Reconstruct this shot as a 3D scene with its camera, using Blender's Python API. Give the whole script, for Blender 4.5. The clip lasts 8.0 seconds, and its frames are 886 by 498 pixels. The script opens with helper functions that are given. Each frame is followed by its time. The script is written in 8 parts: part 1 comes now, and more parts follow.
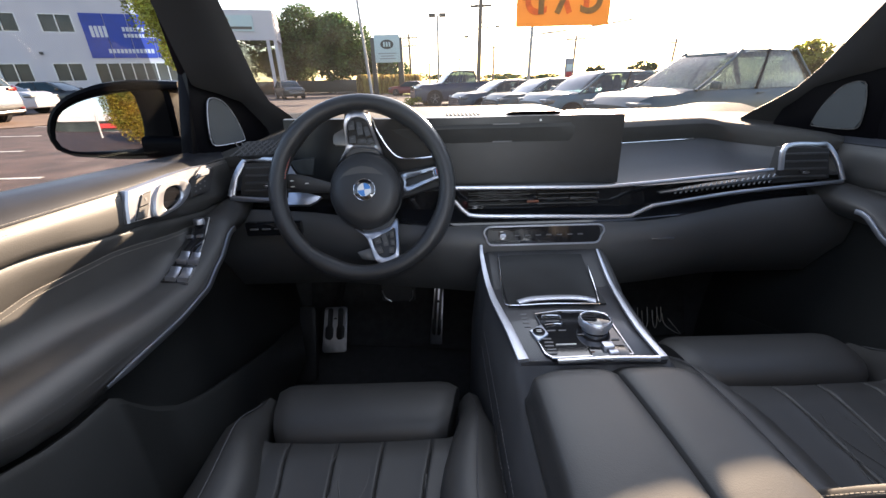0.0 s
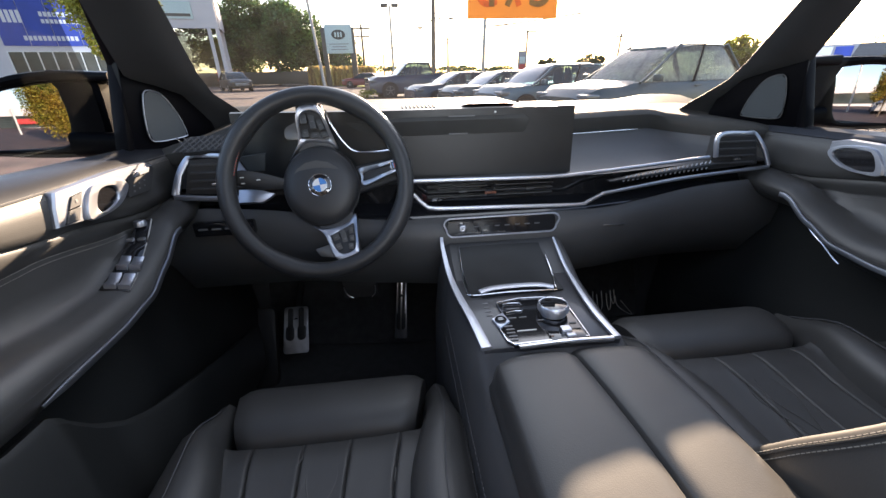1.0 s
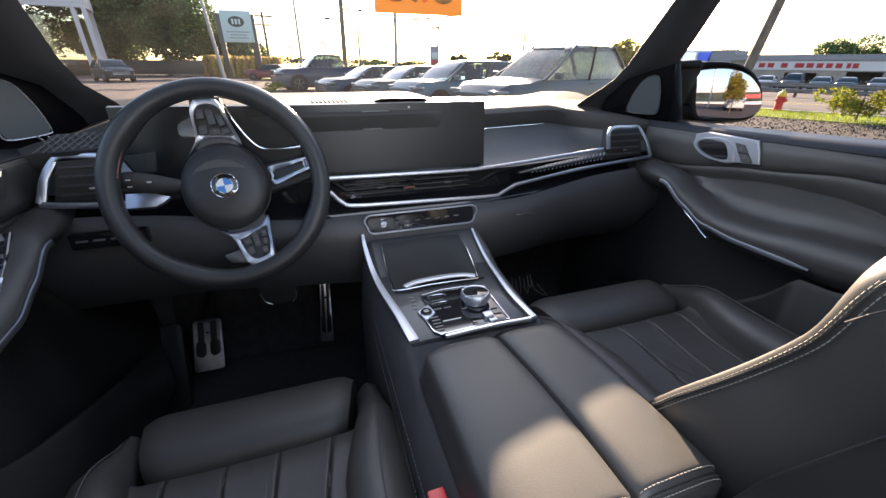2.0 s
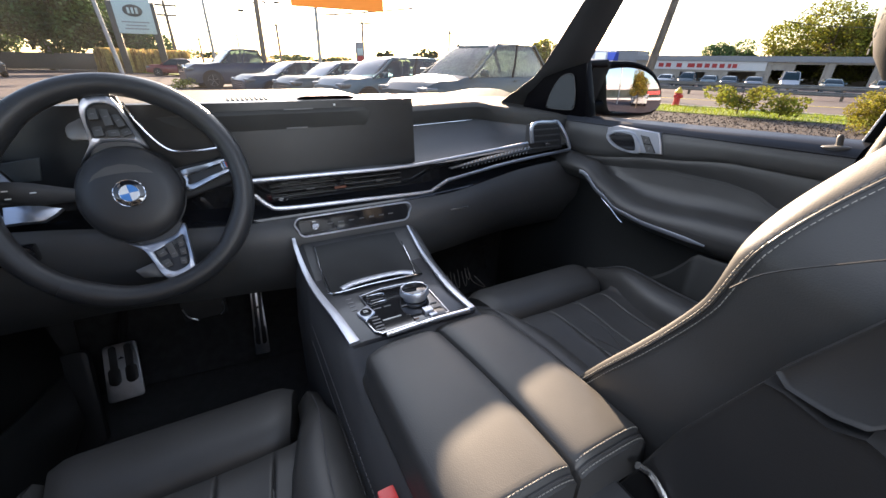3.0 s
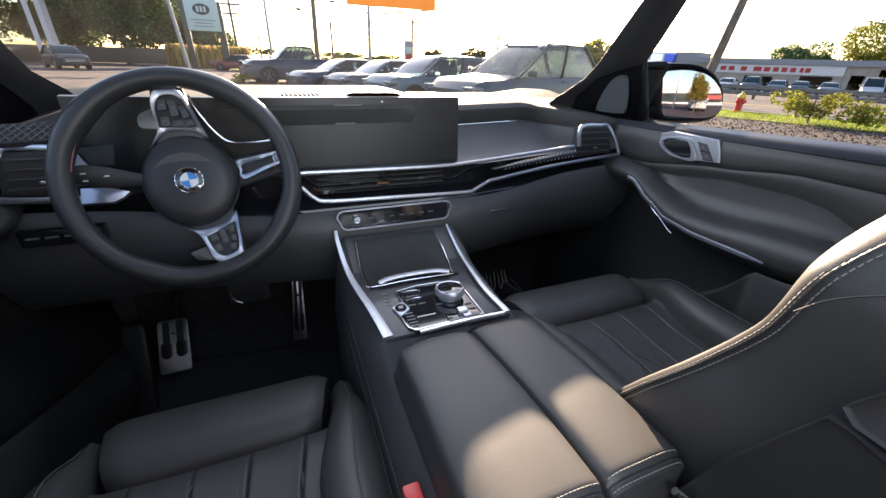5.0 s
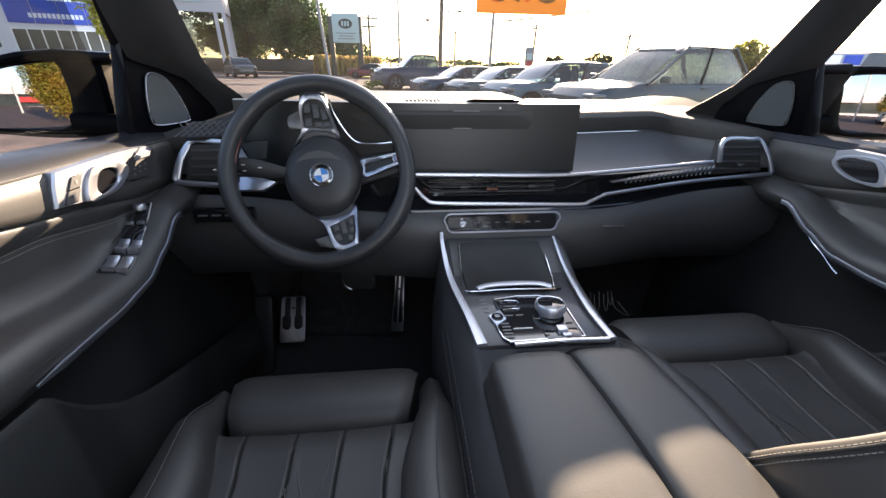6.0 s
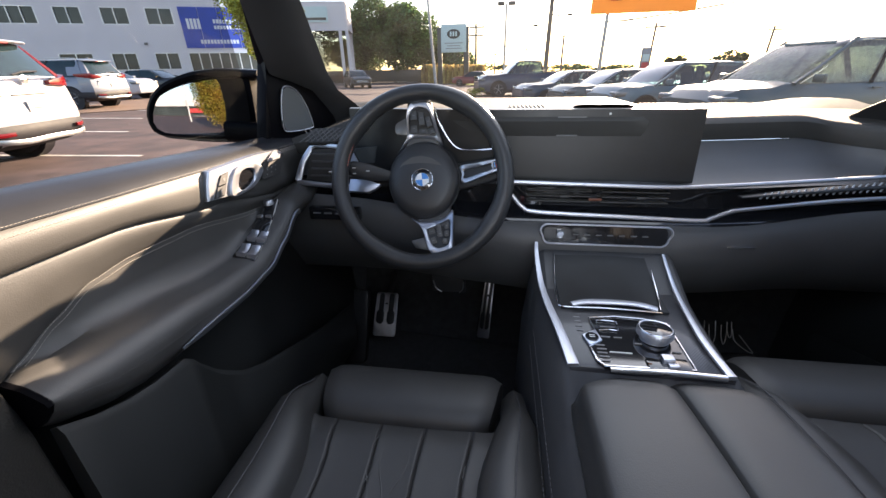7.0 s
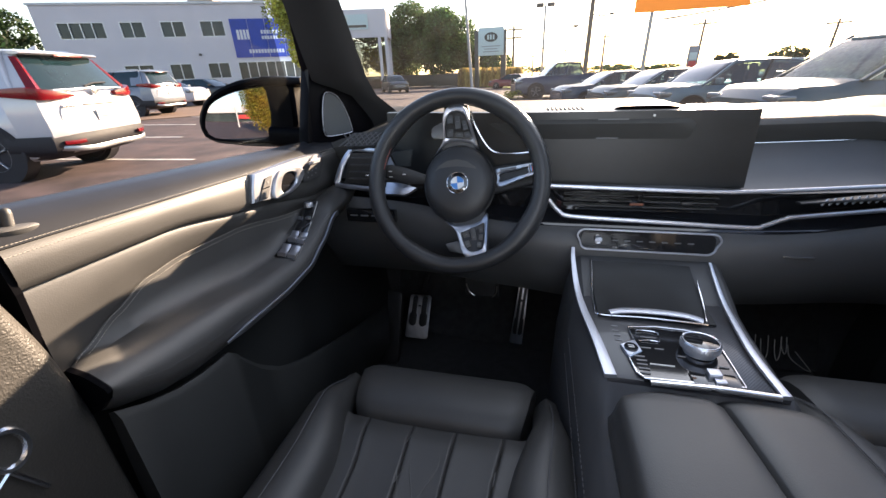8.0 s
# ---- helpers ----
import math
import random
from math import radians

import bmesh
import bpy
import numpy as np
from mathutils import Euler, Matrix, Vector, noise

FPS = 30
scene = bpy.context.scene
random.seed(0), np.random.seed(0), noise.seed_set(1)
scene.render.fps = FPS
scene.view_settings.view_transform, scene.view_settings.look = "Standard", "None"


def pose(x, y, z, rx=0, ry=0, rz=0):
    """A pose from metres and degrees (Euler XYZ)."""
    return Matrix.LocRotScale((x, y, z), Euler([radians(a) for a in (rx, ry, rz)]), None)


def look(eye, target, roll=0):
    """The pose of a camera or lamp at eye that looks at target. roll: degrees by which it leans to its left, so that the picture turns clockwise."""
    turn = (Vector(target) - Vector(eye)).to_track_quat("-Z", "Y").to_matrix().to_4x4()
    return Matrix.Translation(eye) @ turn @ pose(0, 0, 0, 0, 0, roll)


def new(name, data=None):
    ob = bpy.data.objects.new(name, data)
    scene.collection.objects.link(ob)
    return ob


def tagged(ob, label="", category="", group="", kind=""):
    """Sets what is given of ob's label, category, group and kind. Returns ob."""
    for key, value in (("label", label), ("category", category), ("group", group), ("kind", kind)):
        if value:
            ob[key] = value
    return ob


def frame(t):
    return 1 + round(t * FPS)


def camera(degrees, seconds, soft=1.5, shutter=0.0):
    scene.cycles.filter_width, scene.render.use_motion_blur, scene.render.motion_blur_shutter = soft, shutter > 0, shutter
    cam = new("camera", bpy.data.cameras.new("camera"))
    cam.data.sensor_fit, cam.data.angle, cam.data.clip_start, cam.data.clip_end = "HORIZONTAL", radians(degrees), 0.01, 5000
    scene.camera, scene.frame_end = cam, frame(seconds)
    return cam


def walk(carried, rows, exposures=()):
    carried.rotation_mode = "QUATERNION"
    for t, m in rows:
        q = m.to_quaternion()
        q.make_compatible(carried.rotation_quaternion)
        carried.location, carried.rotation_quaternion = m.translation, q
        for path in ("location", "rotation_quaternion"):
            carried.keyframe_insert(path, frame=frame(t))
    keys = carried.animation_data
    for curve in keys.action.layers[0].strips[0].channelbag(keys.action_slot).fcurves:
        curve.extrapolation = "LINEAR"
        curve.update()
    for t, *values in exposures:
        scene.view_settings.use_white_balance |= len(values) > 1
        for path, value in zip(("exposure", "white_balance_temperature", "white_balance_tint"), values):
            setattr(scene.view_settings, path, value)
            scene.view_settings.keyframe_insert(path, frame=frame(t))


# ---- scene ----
# camera: turned by hand between the front seats of a parked car; x right, y ahead, z up
cam = camera(97.63, 8.0)
ROWS = [
    (0.0, -0.2111, 0.0000, 1.4201, -0.78, -23.81, 1.34),
    (0.5, -0.2099, -0.0000, 1.4201, -2.74, -24.30, 1.45),
    (1.0, -0.2087, -0.0014, 1.4199, -6.82, -24.93, 1.10),
    (1.5, -0.2071, -0.0038, 1.4199, -12.30, -25.35, 0.38),
    (2.0, -0.2049, -0.0072, 1.4207, -18.38, -25.67, -0.32),
    (3.3, -0.2010, -0.0134, 1.4210, -29.93, -25.91, -1.03),
    (3.5, -0.2017, -0.0139, 1.4210, -30.60, -25.88, -1.10),
    (4.0, -0.2013, -0.0141, 1.4205, -30.38, -25.90, -1.22),
    (5.5, -0.2051, -0.0042, 1.4205, -14.10, -26.13, -1.42),
    (6.0, -0.2083, -0.0003, 1.4201, -5.96, -25.72, -0.88),
    (6.5, -0.2103, 0.0020, 1.4204, 1.86, -25.24, 0.01),
    (7.0, -0.2123, 0.0042, 1.4200, 7.89, -24.84, 1.04),
    (7.5, -0.2129, 0.0042, 1.4204, 11.55, -24.61, 1.84),
    (8.0, -0.2134, 0.0047, 1.4205, 12.82, -24.25, 2.12),
]
walk(cam, [(t, pose(x, y, z, 90 + pitch, roll, yaw)) for t, x, y, z, yaw, pitch, roll in ROWS], exposures=((0.0, 3.2, 7000, 20), (8.0, 3.2, 7000, 20)))

# daylight: low sun ahead and to the right, clear sky
SUN_AZ, SUN_EL = radians(22.5), radians(17.1)
world = bpy.data.worlds.new("sky")
scene.world = world
world.use_nodes = True
wn = world.node_tree.nodes
sky = wn.new("ShaderNodeTexSky")
sky.sky_type = "NISHITA"
sky.sun_disc = False
sky.sun_elevation, sky.sun_rotation = SUN_EL, SUN_AZ
sky.dust_density = 0.8
world.node_tree.links.new(sky.outputs[0], wn["Background"].inputs[0])
wn["Background"].inputs[1].default_value = 0.13
sun_data = bpy.data.lights.new("sun", "SUN")
sun_data.energy, sun_data.angle, sun_data.color = 5.0, radians(0.55), (1.0, 0.83, 0.60)
sun_dir = Vector((math.sin(SUN_AZ) * math.cos(SUN_EL), math.cos(SUN_AZ) * math.cos(SUN_EL), math.sin(SUN_EL)))
sun_lamp = new("sun", sun_data)
sun_lamp.matrix_world = look(sun_dir * 60, (0, 0, 0))


def opening_light(name, at, to, w, h, watts):
    """Added lamp for sky light, at a car opening behind or above the eye."""
    d = bpy.data.lights.new(name, "AREA")
    d.shape, d.size, d.size_y, d.energy, d.color = "RECTANGLE", w, h, watts, (0.78, 0.91, 1.0)
    ob = new(name, d)
    ob.matrix_world = look(at, to)
    return ob


opening_light("roof_glass_fill", (0.0, -0.42, 1.765), (0.0, -0.419, 0.0), 0.85, 1.5, 0.5)
opening_light("rear_glass_fill", (0.0, -1.50, 1.47), (0.0, 1.0, 1.30), 1.1, 0.36, 2.1)
opening_light("windshield_fill", (0.0, 0.95, 1.60), (0.0, 0.30, 0.75), 0.70, 0.55, 0.85)


# ---- materials ----
def material(name, color, rough=0.5, metal=0.0, vary=0.15, grain=0.0, grain_scale=400.0, stain_scale=6.0, tint=None, coat=0.0, spec=0.5, island=0.0, rand=0.0, sheen=0.0):
    """A principled surface with slow stains, fine grain in the roughness and a fine relief, all at real size."""
    m = bpy.data.materials.new(name)
    m.use_nodes = True
    n, l = m.node_tree.nodes, m.node_tree.links
    b = n["Principled BSDF"]
    b.inputs["Roughness"].default_value = rough
    b.inputs["Metallic"].default_value = metal
    b.inputs["Coat Weight"].default_value = coat
    b.inputs["Coat Roughness"].default_value = 0.05
    b.inputs["Specular IOR Level"].default_value = spec
    b.inputs["Sheen Weight"].default_value = sheen
    geo = n.new("ShaderNodeNewGeometry")
    big = n.new("ShaderNodeTexNoise")
    big.inputs["Scale"].default_value = stain_scale
    big.inputs["Detail"].default_value = 5
    l.new(geo.outputs["Position"], big.inputs["Vector"])
    ramp = n.new("ShaderNodeMix")
    ramp.data_type = "RGBA"
    c1 = [c * (1 - vary) for c in color]
    c2 = [min(1, c * (1 + vary)) for c in (tint or color)]
    ramp.inputs[6].default_value = (*c1, 1)
    ramp.inputs[7].default_value = (*c2, 1)
    mr = n.new("ShaderNodeMapRange")
    mr.inputs[1].default_value, mr.inputs[2].default_value = 0.3, 0.7
    l.new(big.outputs["Fac"], mr.inputs[0])
    l.new(mr.outputs[0], ramp.inputs[0])
    out = ramp.outputs[2]
    if island or rand:
        src = geo.outputs["Random Per Island"] if island else n.new("ShaderNodeObjectInfo").outputs["Random"]
        hsv = n.new("ShaderNodeHueSaturation")
        v = n.new("ShaderNodeMapRange")
        amount = island or rand
        v.inputs[3].default_value, v.inputs[4].default_value = 1 - amount, 1 + amount
        l.new(src, v.inputs[0])
        l.new(v.outputs[0], hsv.inputs["Value"])
        hv = n.new("ShaderNodeMapRange")
        hv.inputs[3].default_value, hv.inputs[4].default_value = 0.5 - 0.06 * amount, 0.5 + 0.06 * amount
        l.new(src, hv.inputs[0])
        l.new(hv.outputs[0], hsv.inputs["Hue"])
        l.new(out, hsv.inputs["Color"])
        out = hsv.outputs["Color"]
    l.new(out, b.inputs["Base Color"])
    fine = n.new("ShaderNodeTexNoise")
    fine.inputs["Scale"].default_value = grain_scale
    fine.inputs["Detail"].default_value = 3
    l.new(geo.outputs["Position"], fine.inputs["Vector"])
    rr = n.new("ShaderNodeMapRange")
    rr.inputs[3].default_value, rr.inputs[4].default_value = max(0.02, rough * 0.82), min(1, rough * 1.18)
    l.new(big.outputs["Fac"], rr.inputs[0])
    l.new(rr.outputs[0], b.inputs["Roughness"])
    if grain:
        bump = n.new("ShaderNodeBump")
        bump.inputs["Strength"].default_value = 0.5
        bump.inputs["Distance"].default_value = grain
        l.new(fine.outputs["Fac"], bump.inputs["Height"])
        l.new(bump.outputs[0], b.inputs["Normal"])
    return m


def leather_material(name, color, rough=0.45, cell=700.0, depth=0.00016):
    """Grained leather: small pebbles from a cell texture, with soft creases over them."""
    m = material(name, color, rough, vary=0.14, stain_scale=9, spec=0.46)
    n, l = m.node_tree.nodes, m.node_tree.links
    geo = n.new("ShaderNodeNewGeometry")
    v = n.new("ShaderNodeTexVoronoi")
    v.inputs["Scale"].default_value = cell
    l.new(geo.outputs["Position"], v.inputs["Vector"])
    w = n.new("ShaderNodeTexNoise")
    w.inputs["Scale"].default_value = 45
    w.inputs["Detail"].default_value = 4
    l.new(geo.outputs["Position"], w.inputs["Vector"])
    add = n.new("ShaderNodeMath")
    add.operation = "MULTIPLY_ADD"
    add.inputs[1].default_value = 0.35
    l.new(w.outputs["Fac"], add.inputs[0])
    l.new(v.outputs["Distance"], add.inputs[2])
    bump = n.new("ShaderNodeBump")
    bump.inputs["Strength"].default_value = 0.45
    bump.inputs["Distance"].default_value = depth
    l.new(add.outputs[0], bump.inputs["Height"])
    l.new(bump.outputs[0], n["Principled BSDF"].inputs["Normal"])
    return m


def carbon_material(name):
    """Woven carbon under a clear coat."""
    m = material(name, (0.02, 0.02, 0.022), 0.35, coat=0.35)
    n, l = m.node_tree.nodes, m.node_tree.links
    co = n.new("ShaderNodeNewGeometry")
    ck = n.new("ShaderNodeTexChecker")
    ck.inputs["Scale"].default_value = 480
    ck.inputs["Color1"].default_value = (0.012, 0.012, 0.014, 1)
    ck.inputs["Color2"].default_value = (0.055, 0.055, 0.06, 1)
    l.new(co.outputs["Position"], ck.inputs["Vector"])
    l.new(ck.outputs["Color"], n["Principled BSDF"].inputs["Base Color"])
    return m


def pane_material(name, tint=(0.92, 0.95, 0.94), gloss=1.0, dust=0.0):
    """A thin pane: what is behind shows through, with a mirror gloss at its surface and, if dusty, a thin film of dust."""
    m = bpy.data.materials.new(name)
    m.use_nodes = True
    n, l = m.node_tree.nodes, m.node_tree.links
    n.clear()
    out = n.new("ShaderNodeOutputMaterial")
    tr = n.new("ShaderNodeBsdfTransparent")
    tr.inputs[0].default_value = (*tint, 1)
    gl = n.new("ShaderNodeBsdfGlossy")
    gl.inputs["Roughness"].default_value = 0.02
    lw = n.new("ShaderNodeLayerWeight")
    pw = n.new("ShaderNodeMath")
    pw.operation = "POWER"
    pw.inputs[1].default_value = 4.5
    l.new(lw.outputs["Facing"], pw.inputs[0])
    fr = n.new("ShaderNodeMath")
    fr.operation = "MULTIPLY_ADD"
    fr.inputs[1].default_value, fr.inputs[2].default_value = 0.6 * gloss, 0.035 * gloss
    l.new(pw.outputs[0], fr.inputs[0])
    mix = n.new("ShaderNodeMixShader")
    l.new(fr.outputs[0], mix.inputs[0])
    l.new(tr.outputs[0], mix.inputs[1])
    l.new(gl.outputs[0], mix.inputs[2])
    last = mix.outputs[0]
    if dust:
        df = n.new("ShaderNodeBsdfTranslucent")
        df.inputs[0].default_value = (0.9, 0.88, 0.84, 1)
        geo = n.new("ShaderNodeNewGeometry")
        ns = n.new("ShaderNodeTexNoise")
        ns.inputs["Scale"].default_value = 14
        ns.inputs["Detail"].default_value = 8
        l.new(geo.outputs["Position"], ns.inputs["Vector"])
        mr = n.new("ShaderNodeMapRange")
        mr.inputs[1].default_value, mr.inputs[2].default_value = 0.35, 0.75
        mr.inputs[3].default_value, mr.inputs[4].default_value = dust * 0.5, dust * 1.5
        l.new(ns.outputs["Fac"], mr.inputs[0])
        m2 = n.new("ShaderNodeMixShader")
        l.new(mr.outputs[0], m2.inputs[0])
        l.new(last, m2.inputs[1])
        l.new(df.outputs[0], m2.inputs[2])
        last = m2.outputs[0]
    l.new(last, out.inputs[0])
    return m


LEATHER = leather_material("black_leather", (0.036, 0.0355, 0.035))
LEATHER_SOFT = leather_material("black_soft_trim", (0.050, 0.051, 0.054), 0.5, 1100, 0.0002)
# the door sills' shade is put into this darker, glossier skin
SILL_SHADED = leather_material("shaded_sill_skin", (0.010, 0.011, 0.014), 0.30, 1100, 0.0001)
RIM_LEATHER = leather_material("wheel_rim_leather", (0.022, 0.022, 0.023), 0.36, 1100, 0.0003)
DASH_TOP = leather_material("dash_top_leather", (0.040, 0.039, 0.037), 0.68, 800, 0.0005)
DASH_TOP.node_tree.nodes["Principled BSDF"].inputs["Specular IOR Level"].default_value = 0.15
PLASTIC = material("black_grained_plastic", (0.05, 0.05, 0.051), 0.5, grain=0.0004, grain_scale=900)
PLASTIC_DARK = material("dark_plastic", (0.02, 0.02, 0.021), 0.55, grain=0.0003, grain_scale=700)
DOOR_LOWER = material("black_door_plastic", (0.011, 0.012, 0.012), 0.6, grain=0.0003, grain_scale=700)
SUEDE = material("pillar_fabric", (0.009, 0.0095, 0.011), 0.9, grain=0.0005, grain_scale=1400)
PILLAR_GRAIN = material("grained_pillar_plastic", (0.019, 0.0175, 0.0155), 0.5, vary=0.2, grain=0.0016, grain_scale=420)
HEADLINER = material("headliner_fabric", (0.07, 0.068, 0.065), 0.95, grain=0.0005, grain_scale=1200)
PIANO = material("piano_black", (0.008, 0.008, 0.009), 0.08, vary=0.05, coat=0.6)
SCREEN = material("screen_glass", (0.010, 0.011, 0.012), 0.36, vary=0.2, coat=0.0, spec=0.3, stain_scale=20)
# slightly blue: the sky's reflection mixed into the metal colour
ALU = material("satin_aluminium", (0.47, 0.49, 0.545), 0.38, metal=1.0, vary=0.05, grain=0.00005, grain_scale=1500)
CHROME = material("bright_chrome", (0.78, 0.79, 0.82), 0.14, metal=1.0, vary=0.03)
STEEL = material("pedal_steel", (0.55, 0.55, 0.56), 0.35, metal=1.0, vary=0.1, stain_scale=60)
CARBON = carbon_material("carbon_weave")
CARPET = material("black_carpet", (0.03, 0.03, 0.031), 0.95, vary=0.4, grain=0.003, grain_scale=900, stain_scale=40, sheen=0.2)
STITCH = material("pale_thread", (0.22, 0.21, 0.19), 0.8, vary=0.2, stain_scale=200)
STITCH_DARK = material("grey_thread", (0.06, 0.06, 0.065), 0.8, vary=0.2, stain_scale=200)
STITCH_RED = material("red_thread", (0.5, 0.08, 0.06), 0.8)
PADDLE = material("satin_grey_paddle", (0.16, 0.155, 0.15), 0.42, metal=0.6, vary=0.1)
MESH = material("speaker_mesh", (0.026, 0.033, 0.038), 0.6, metal=0.1, grain=0.001, grain_scale=1500)
WHITE_PRINT = material("white_print", (0.6, 0.6, 0.6), 0.6)
GREY_PRINT = material("grey_print", (0.12, 0.12, 0.125), 0.6)
RED_PLASTIC = material("red_plastic", (0.6, 0.02, 0.02), 0.4)
HAZARD = material("dull_orange_plastic", (0.16, 0.05, 0.025), 0.5)
ORANGE_TAG = material("orange_card", (0.85, 0.24, 0.02), 0.6, vary=0.08)
TAG_INK = material("tag_ink", (0.20, 0.09, 0.02), 0.7, vary=0.25, stain_scale=60)
TAG_INK_BACK = material("tag_ink_behind", (0.65, 0.10, 0.01), 0.7, vary=0.2, stain_scale=60)
BADGE_BLUE = material("badge_blue", (0.05, 0.22, 0.55), 0.3, coat=0.5)
BADGE_WHITE = material("badge_white", (0.75, 0.75, 0.75), 0.3, coat=0.5)
MIRROR = material("mirror_silver", (0.40, 0.43, 0.48), 0.015, metal=1.0, vary=0.0)
PANE = pane_material("window_pane", (0.375, 0.38, 0.38), 0.2)
WINDSHIELD = pane_material("windshield_pane", (0.375, 0.385, 0.385), 0.5, 0.004)
MIRROR_BLACK = material("mirror_housing_black", (0.0022, 0.0022, 0.003), 0.45, spec=0.03, vary=0.1)
CAR_BAND = material("black_glass_print", (0.012, 0.012, 0.013), 0.5, vary=0.1)
GLOSS_BLACK = material("gloss_black_paint", (0.01, 0.01, 0.012), 0.12, coat=0.8)


# ---- building helpers ----
def thing(name, label, category, group="", kind="", at=(0, 0, 0), rz=0.0):
    ob = new(name)
    ob.empty_display_size = 0.05
    ob.matrix_basis = Matrix.Translation(at) @ Matrix.Rotation(rz, 4, "Z")
    return tagged(ob, label, category, group, kind)


def to_mesh(name, bm, mat, smooth=40):
    me = bpy.data.meshes.new(name)
    bmesh.ops.recalc_face_normals(bm, faces=bm.faces)
    bm.to_mesh(me)
    bm.free()
    for m in (mat if isinstance(mat, (list, tuple)) else [mat]):
        me.materials.append(m)
    if smooth:
        for p in me.polygons:
            p.use_smooth = True
        me.set_sharp_from_angle(angle=radians(smooth))
    return me


def part(name, bm, mat, parent=None, label="", smooth=40):
    ob = new(name, to_mesh(name, bm, mat, smooth))
    ob.parent = parent
    if label:
        ob["label"] = label
    return ob


def box(bm, c, s, bevel=0.0, seg=2, m=None, mi=0):
    """A box with centre c and size s, its edges rounded."""
    r = bmesh.ops.create_cube(bm, size=1.0)
    vs = r["verts"]
    mat = Matrix.Translation(c) @ Matrix.Diagonal((*s, 1))
    bmesh.ops.transform(bm, matrix=mat, verts=vs)
    fs = set(f for v in vs for f in v.link_faces)
    if bevel:
        es = list(set(e for v in vs for e in v.link_edges))
        rb = bmesh.ops.bevel(bm, geom=es, offset=bevel, segments=seg, affect="EDGES", profile=0.6)
        fs = set(rb["faces"]) | set(f for f in fs if f.is_valid)
        vs = list(set(v for f in fs for v in f.verts))
    if m is not None:
        bmesh.ops.transform(bm, matrix=m, verts=list(vs))
    for f in fs:
        if f.is_valid:
            f.material_index = mi
    return bm


def loft(bm, rings, closed_ring=True, cap=True, closed_path=False, mi=0):
    """Skin a list of rings of equally many points."""
    vs = [[bm.verts.new(p) for p in ring] for ring in rings]
    n, k = len(vs), len(vs[0])
    for i in range(n if closed_path else n - 1):
        a, b = vs[i], vs[(i + 1) % n]
        for j in range(k if closed_ring else k - 1):
            q = (a[j], a[(j + 1) % k], b[(j + 1) % k], b[j])
            try:
                bm.faces.new(q).material_index = mi
            except ValueError:
                pass
    if cap and closed_ring and not closed_path:
        for ring in (vs[0], vs[-1]):
            try:
                bm.faces.new(ring).material_index = mi
            except ValueError:
                pass
    return vs


def curve_points(pts, n, closed=False):
    """A smooth curve (Catmull-Rom) through a few points."""
    pts = [Vector(p) for p in pts]
    k = len(pts)
    out = []
    spans = k if closed else k - 1
    for i in range(spans):
        p1, p2 = pts[i], pts[(i + 1) % k]
        p0 = pts[(i - 1) % k] if closed or i > 0 else p1 * 2 - p2
        p3 = pts[(i + 2) % k] if closed or i + 2 < k else p2 * 2 - p1
        for j in range(n):
            t = j / n
            out.append(0.5 * ((2 * p1) + (p2 - p0) * t + (2 * p0 - 5 * p1 + 4 * p2 - p3) * t * t + (3 * p1 - p0 - 3 * p2 + p3) * t ** 3))
    if not closed:
        out.append(pts[-1])
    return out


def sweep(bm, pts, profile, up=(0, 0, 1), closed=False, cap=True, scale=None, mi=0):
    """Carry a flat closed profile (side, up) along a line of points."""
    pts = [Vector(p) for p in pts]
    k = len(pts)
    rings = []
    up = Vector(up)
    for i, p in enumerate(pts):
        a = pts[(i - 1) % k] if closed or i > 0 else p
        b = pts[(i + 1) % k] if closed or i < k - 1 else p
        t = (b - a).normalized()
        side = t.cross(up)
        side = side.normalized() if side.length > 1e-6 else Vector((1, 0, 0))
        u = side.cross(t)
        s = scale(i / max(1, k - 1)) if scale else 1.0
        rings.append([p + side * (q[0] * s) + u * (q[1] * s) for q in profile])
    return loft(bm, rings, True, cap, closed, mi)


def circle(r, n=10, ry=None):
    return [(r * math.cos(2 * math.pi * i / n), (ry or r) * math.sin(2 * math.pi * i / n)) for i in range(n)]


def tube(bm, pts, r, n=8, closed=False, up=(0, 0, 1), mi=0):
    return sweep(bm, pts, circle(r, n), up, closed, mi=mi)


def slab(bm, outline, origin, ax, ay, depth, bevel=0.0, mi=0):
    """A flat plate: a 2D outline laid out from origin along ax and ay, with its thickness behind it."""
    o, ax, ay = Vector(origin), Vector(ax).normalized(), Vector(ay).normalized()
    nrm = ax.cross(ay).normalized()
    cx = sum(p[0] for p in outline) / len(outline)
    cy = sum(p[1] for p in outline) / len(outline)
    rings = []
    steps = [(0.0, -depth), (0.0, -bevel), (bevel * 0.4, -bevel * 0.35), (bevel, 0.0)] if bevel else [(0.0, -depth), (0.0, 0.0)]
    for inset, h in steps:
        ring = []
        for x, y in outline:
            d = math.hypot(x - cx, y - cy) or 1
            f = 1 - inset / d
            ring.append(o + ax * (cx + (x - cx) * f) + ay * (cy + (y - cy) * f) + nrm * h)
        rings.append(ring)
    return loft(bm, rings, True, True, mi=mi)


def rounded(w, h, r, n=4, cx=0.0, cy=0.0):
    """The outline of a rectangle with rounded corners."""
    out = []
    for sx, sy, a0 in ((1, 1, 0), (-1, 1, 90), (-1, -1, 180), (1, -1, 270)):
        for i in range(n + 1):
            a = radians(a0 + 90 * i / n)
            out.append((cx + sx * (w / 2 - r) + r * math.cos(a), cy + sy * (h / 2 - r) + r * math.sin(a)))
    return out


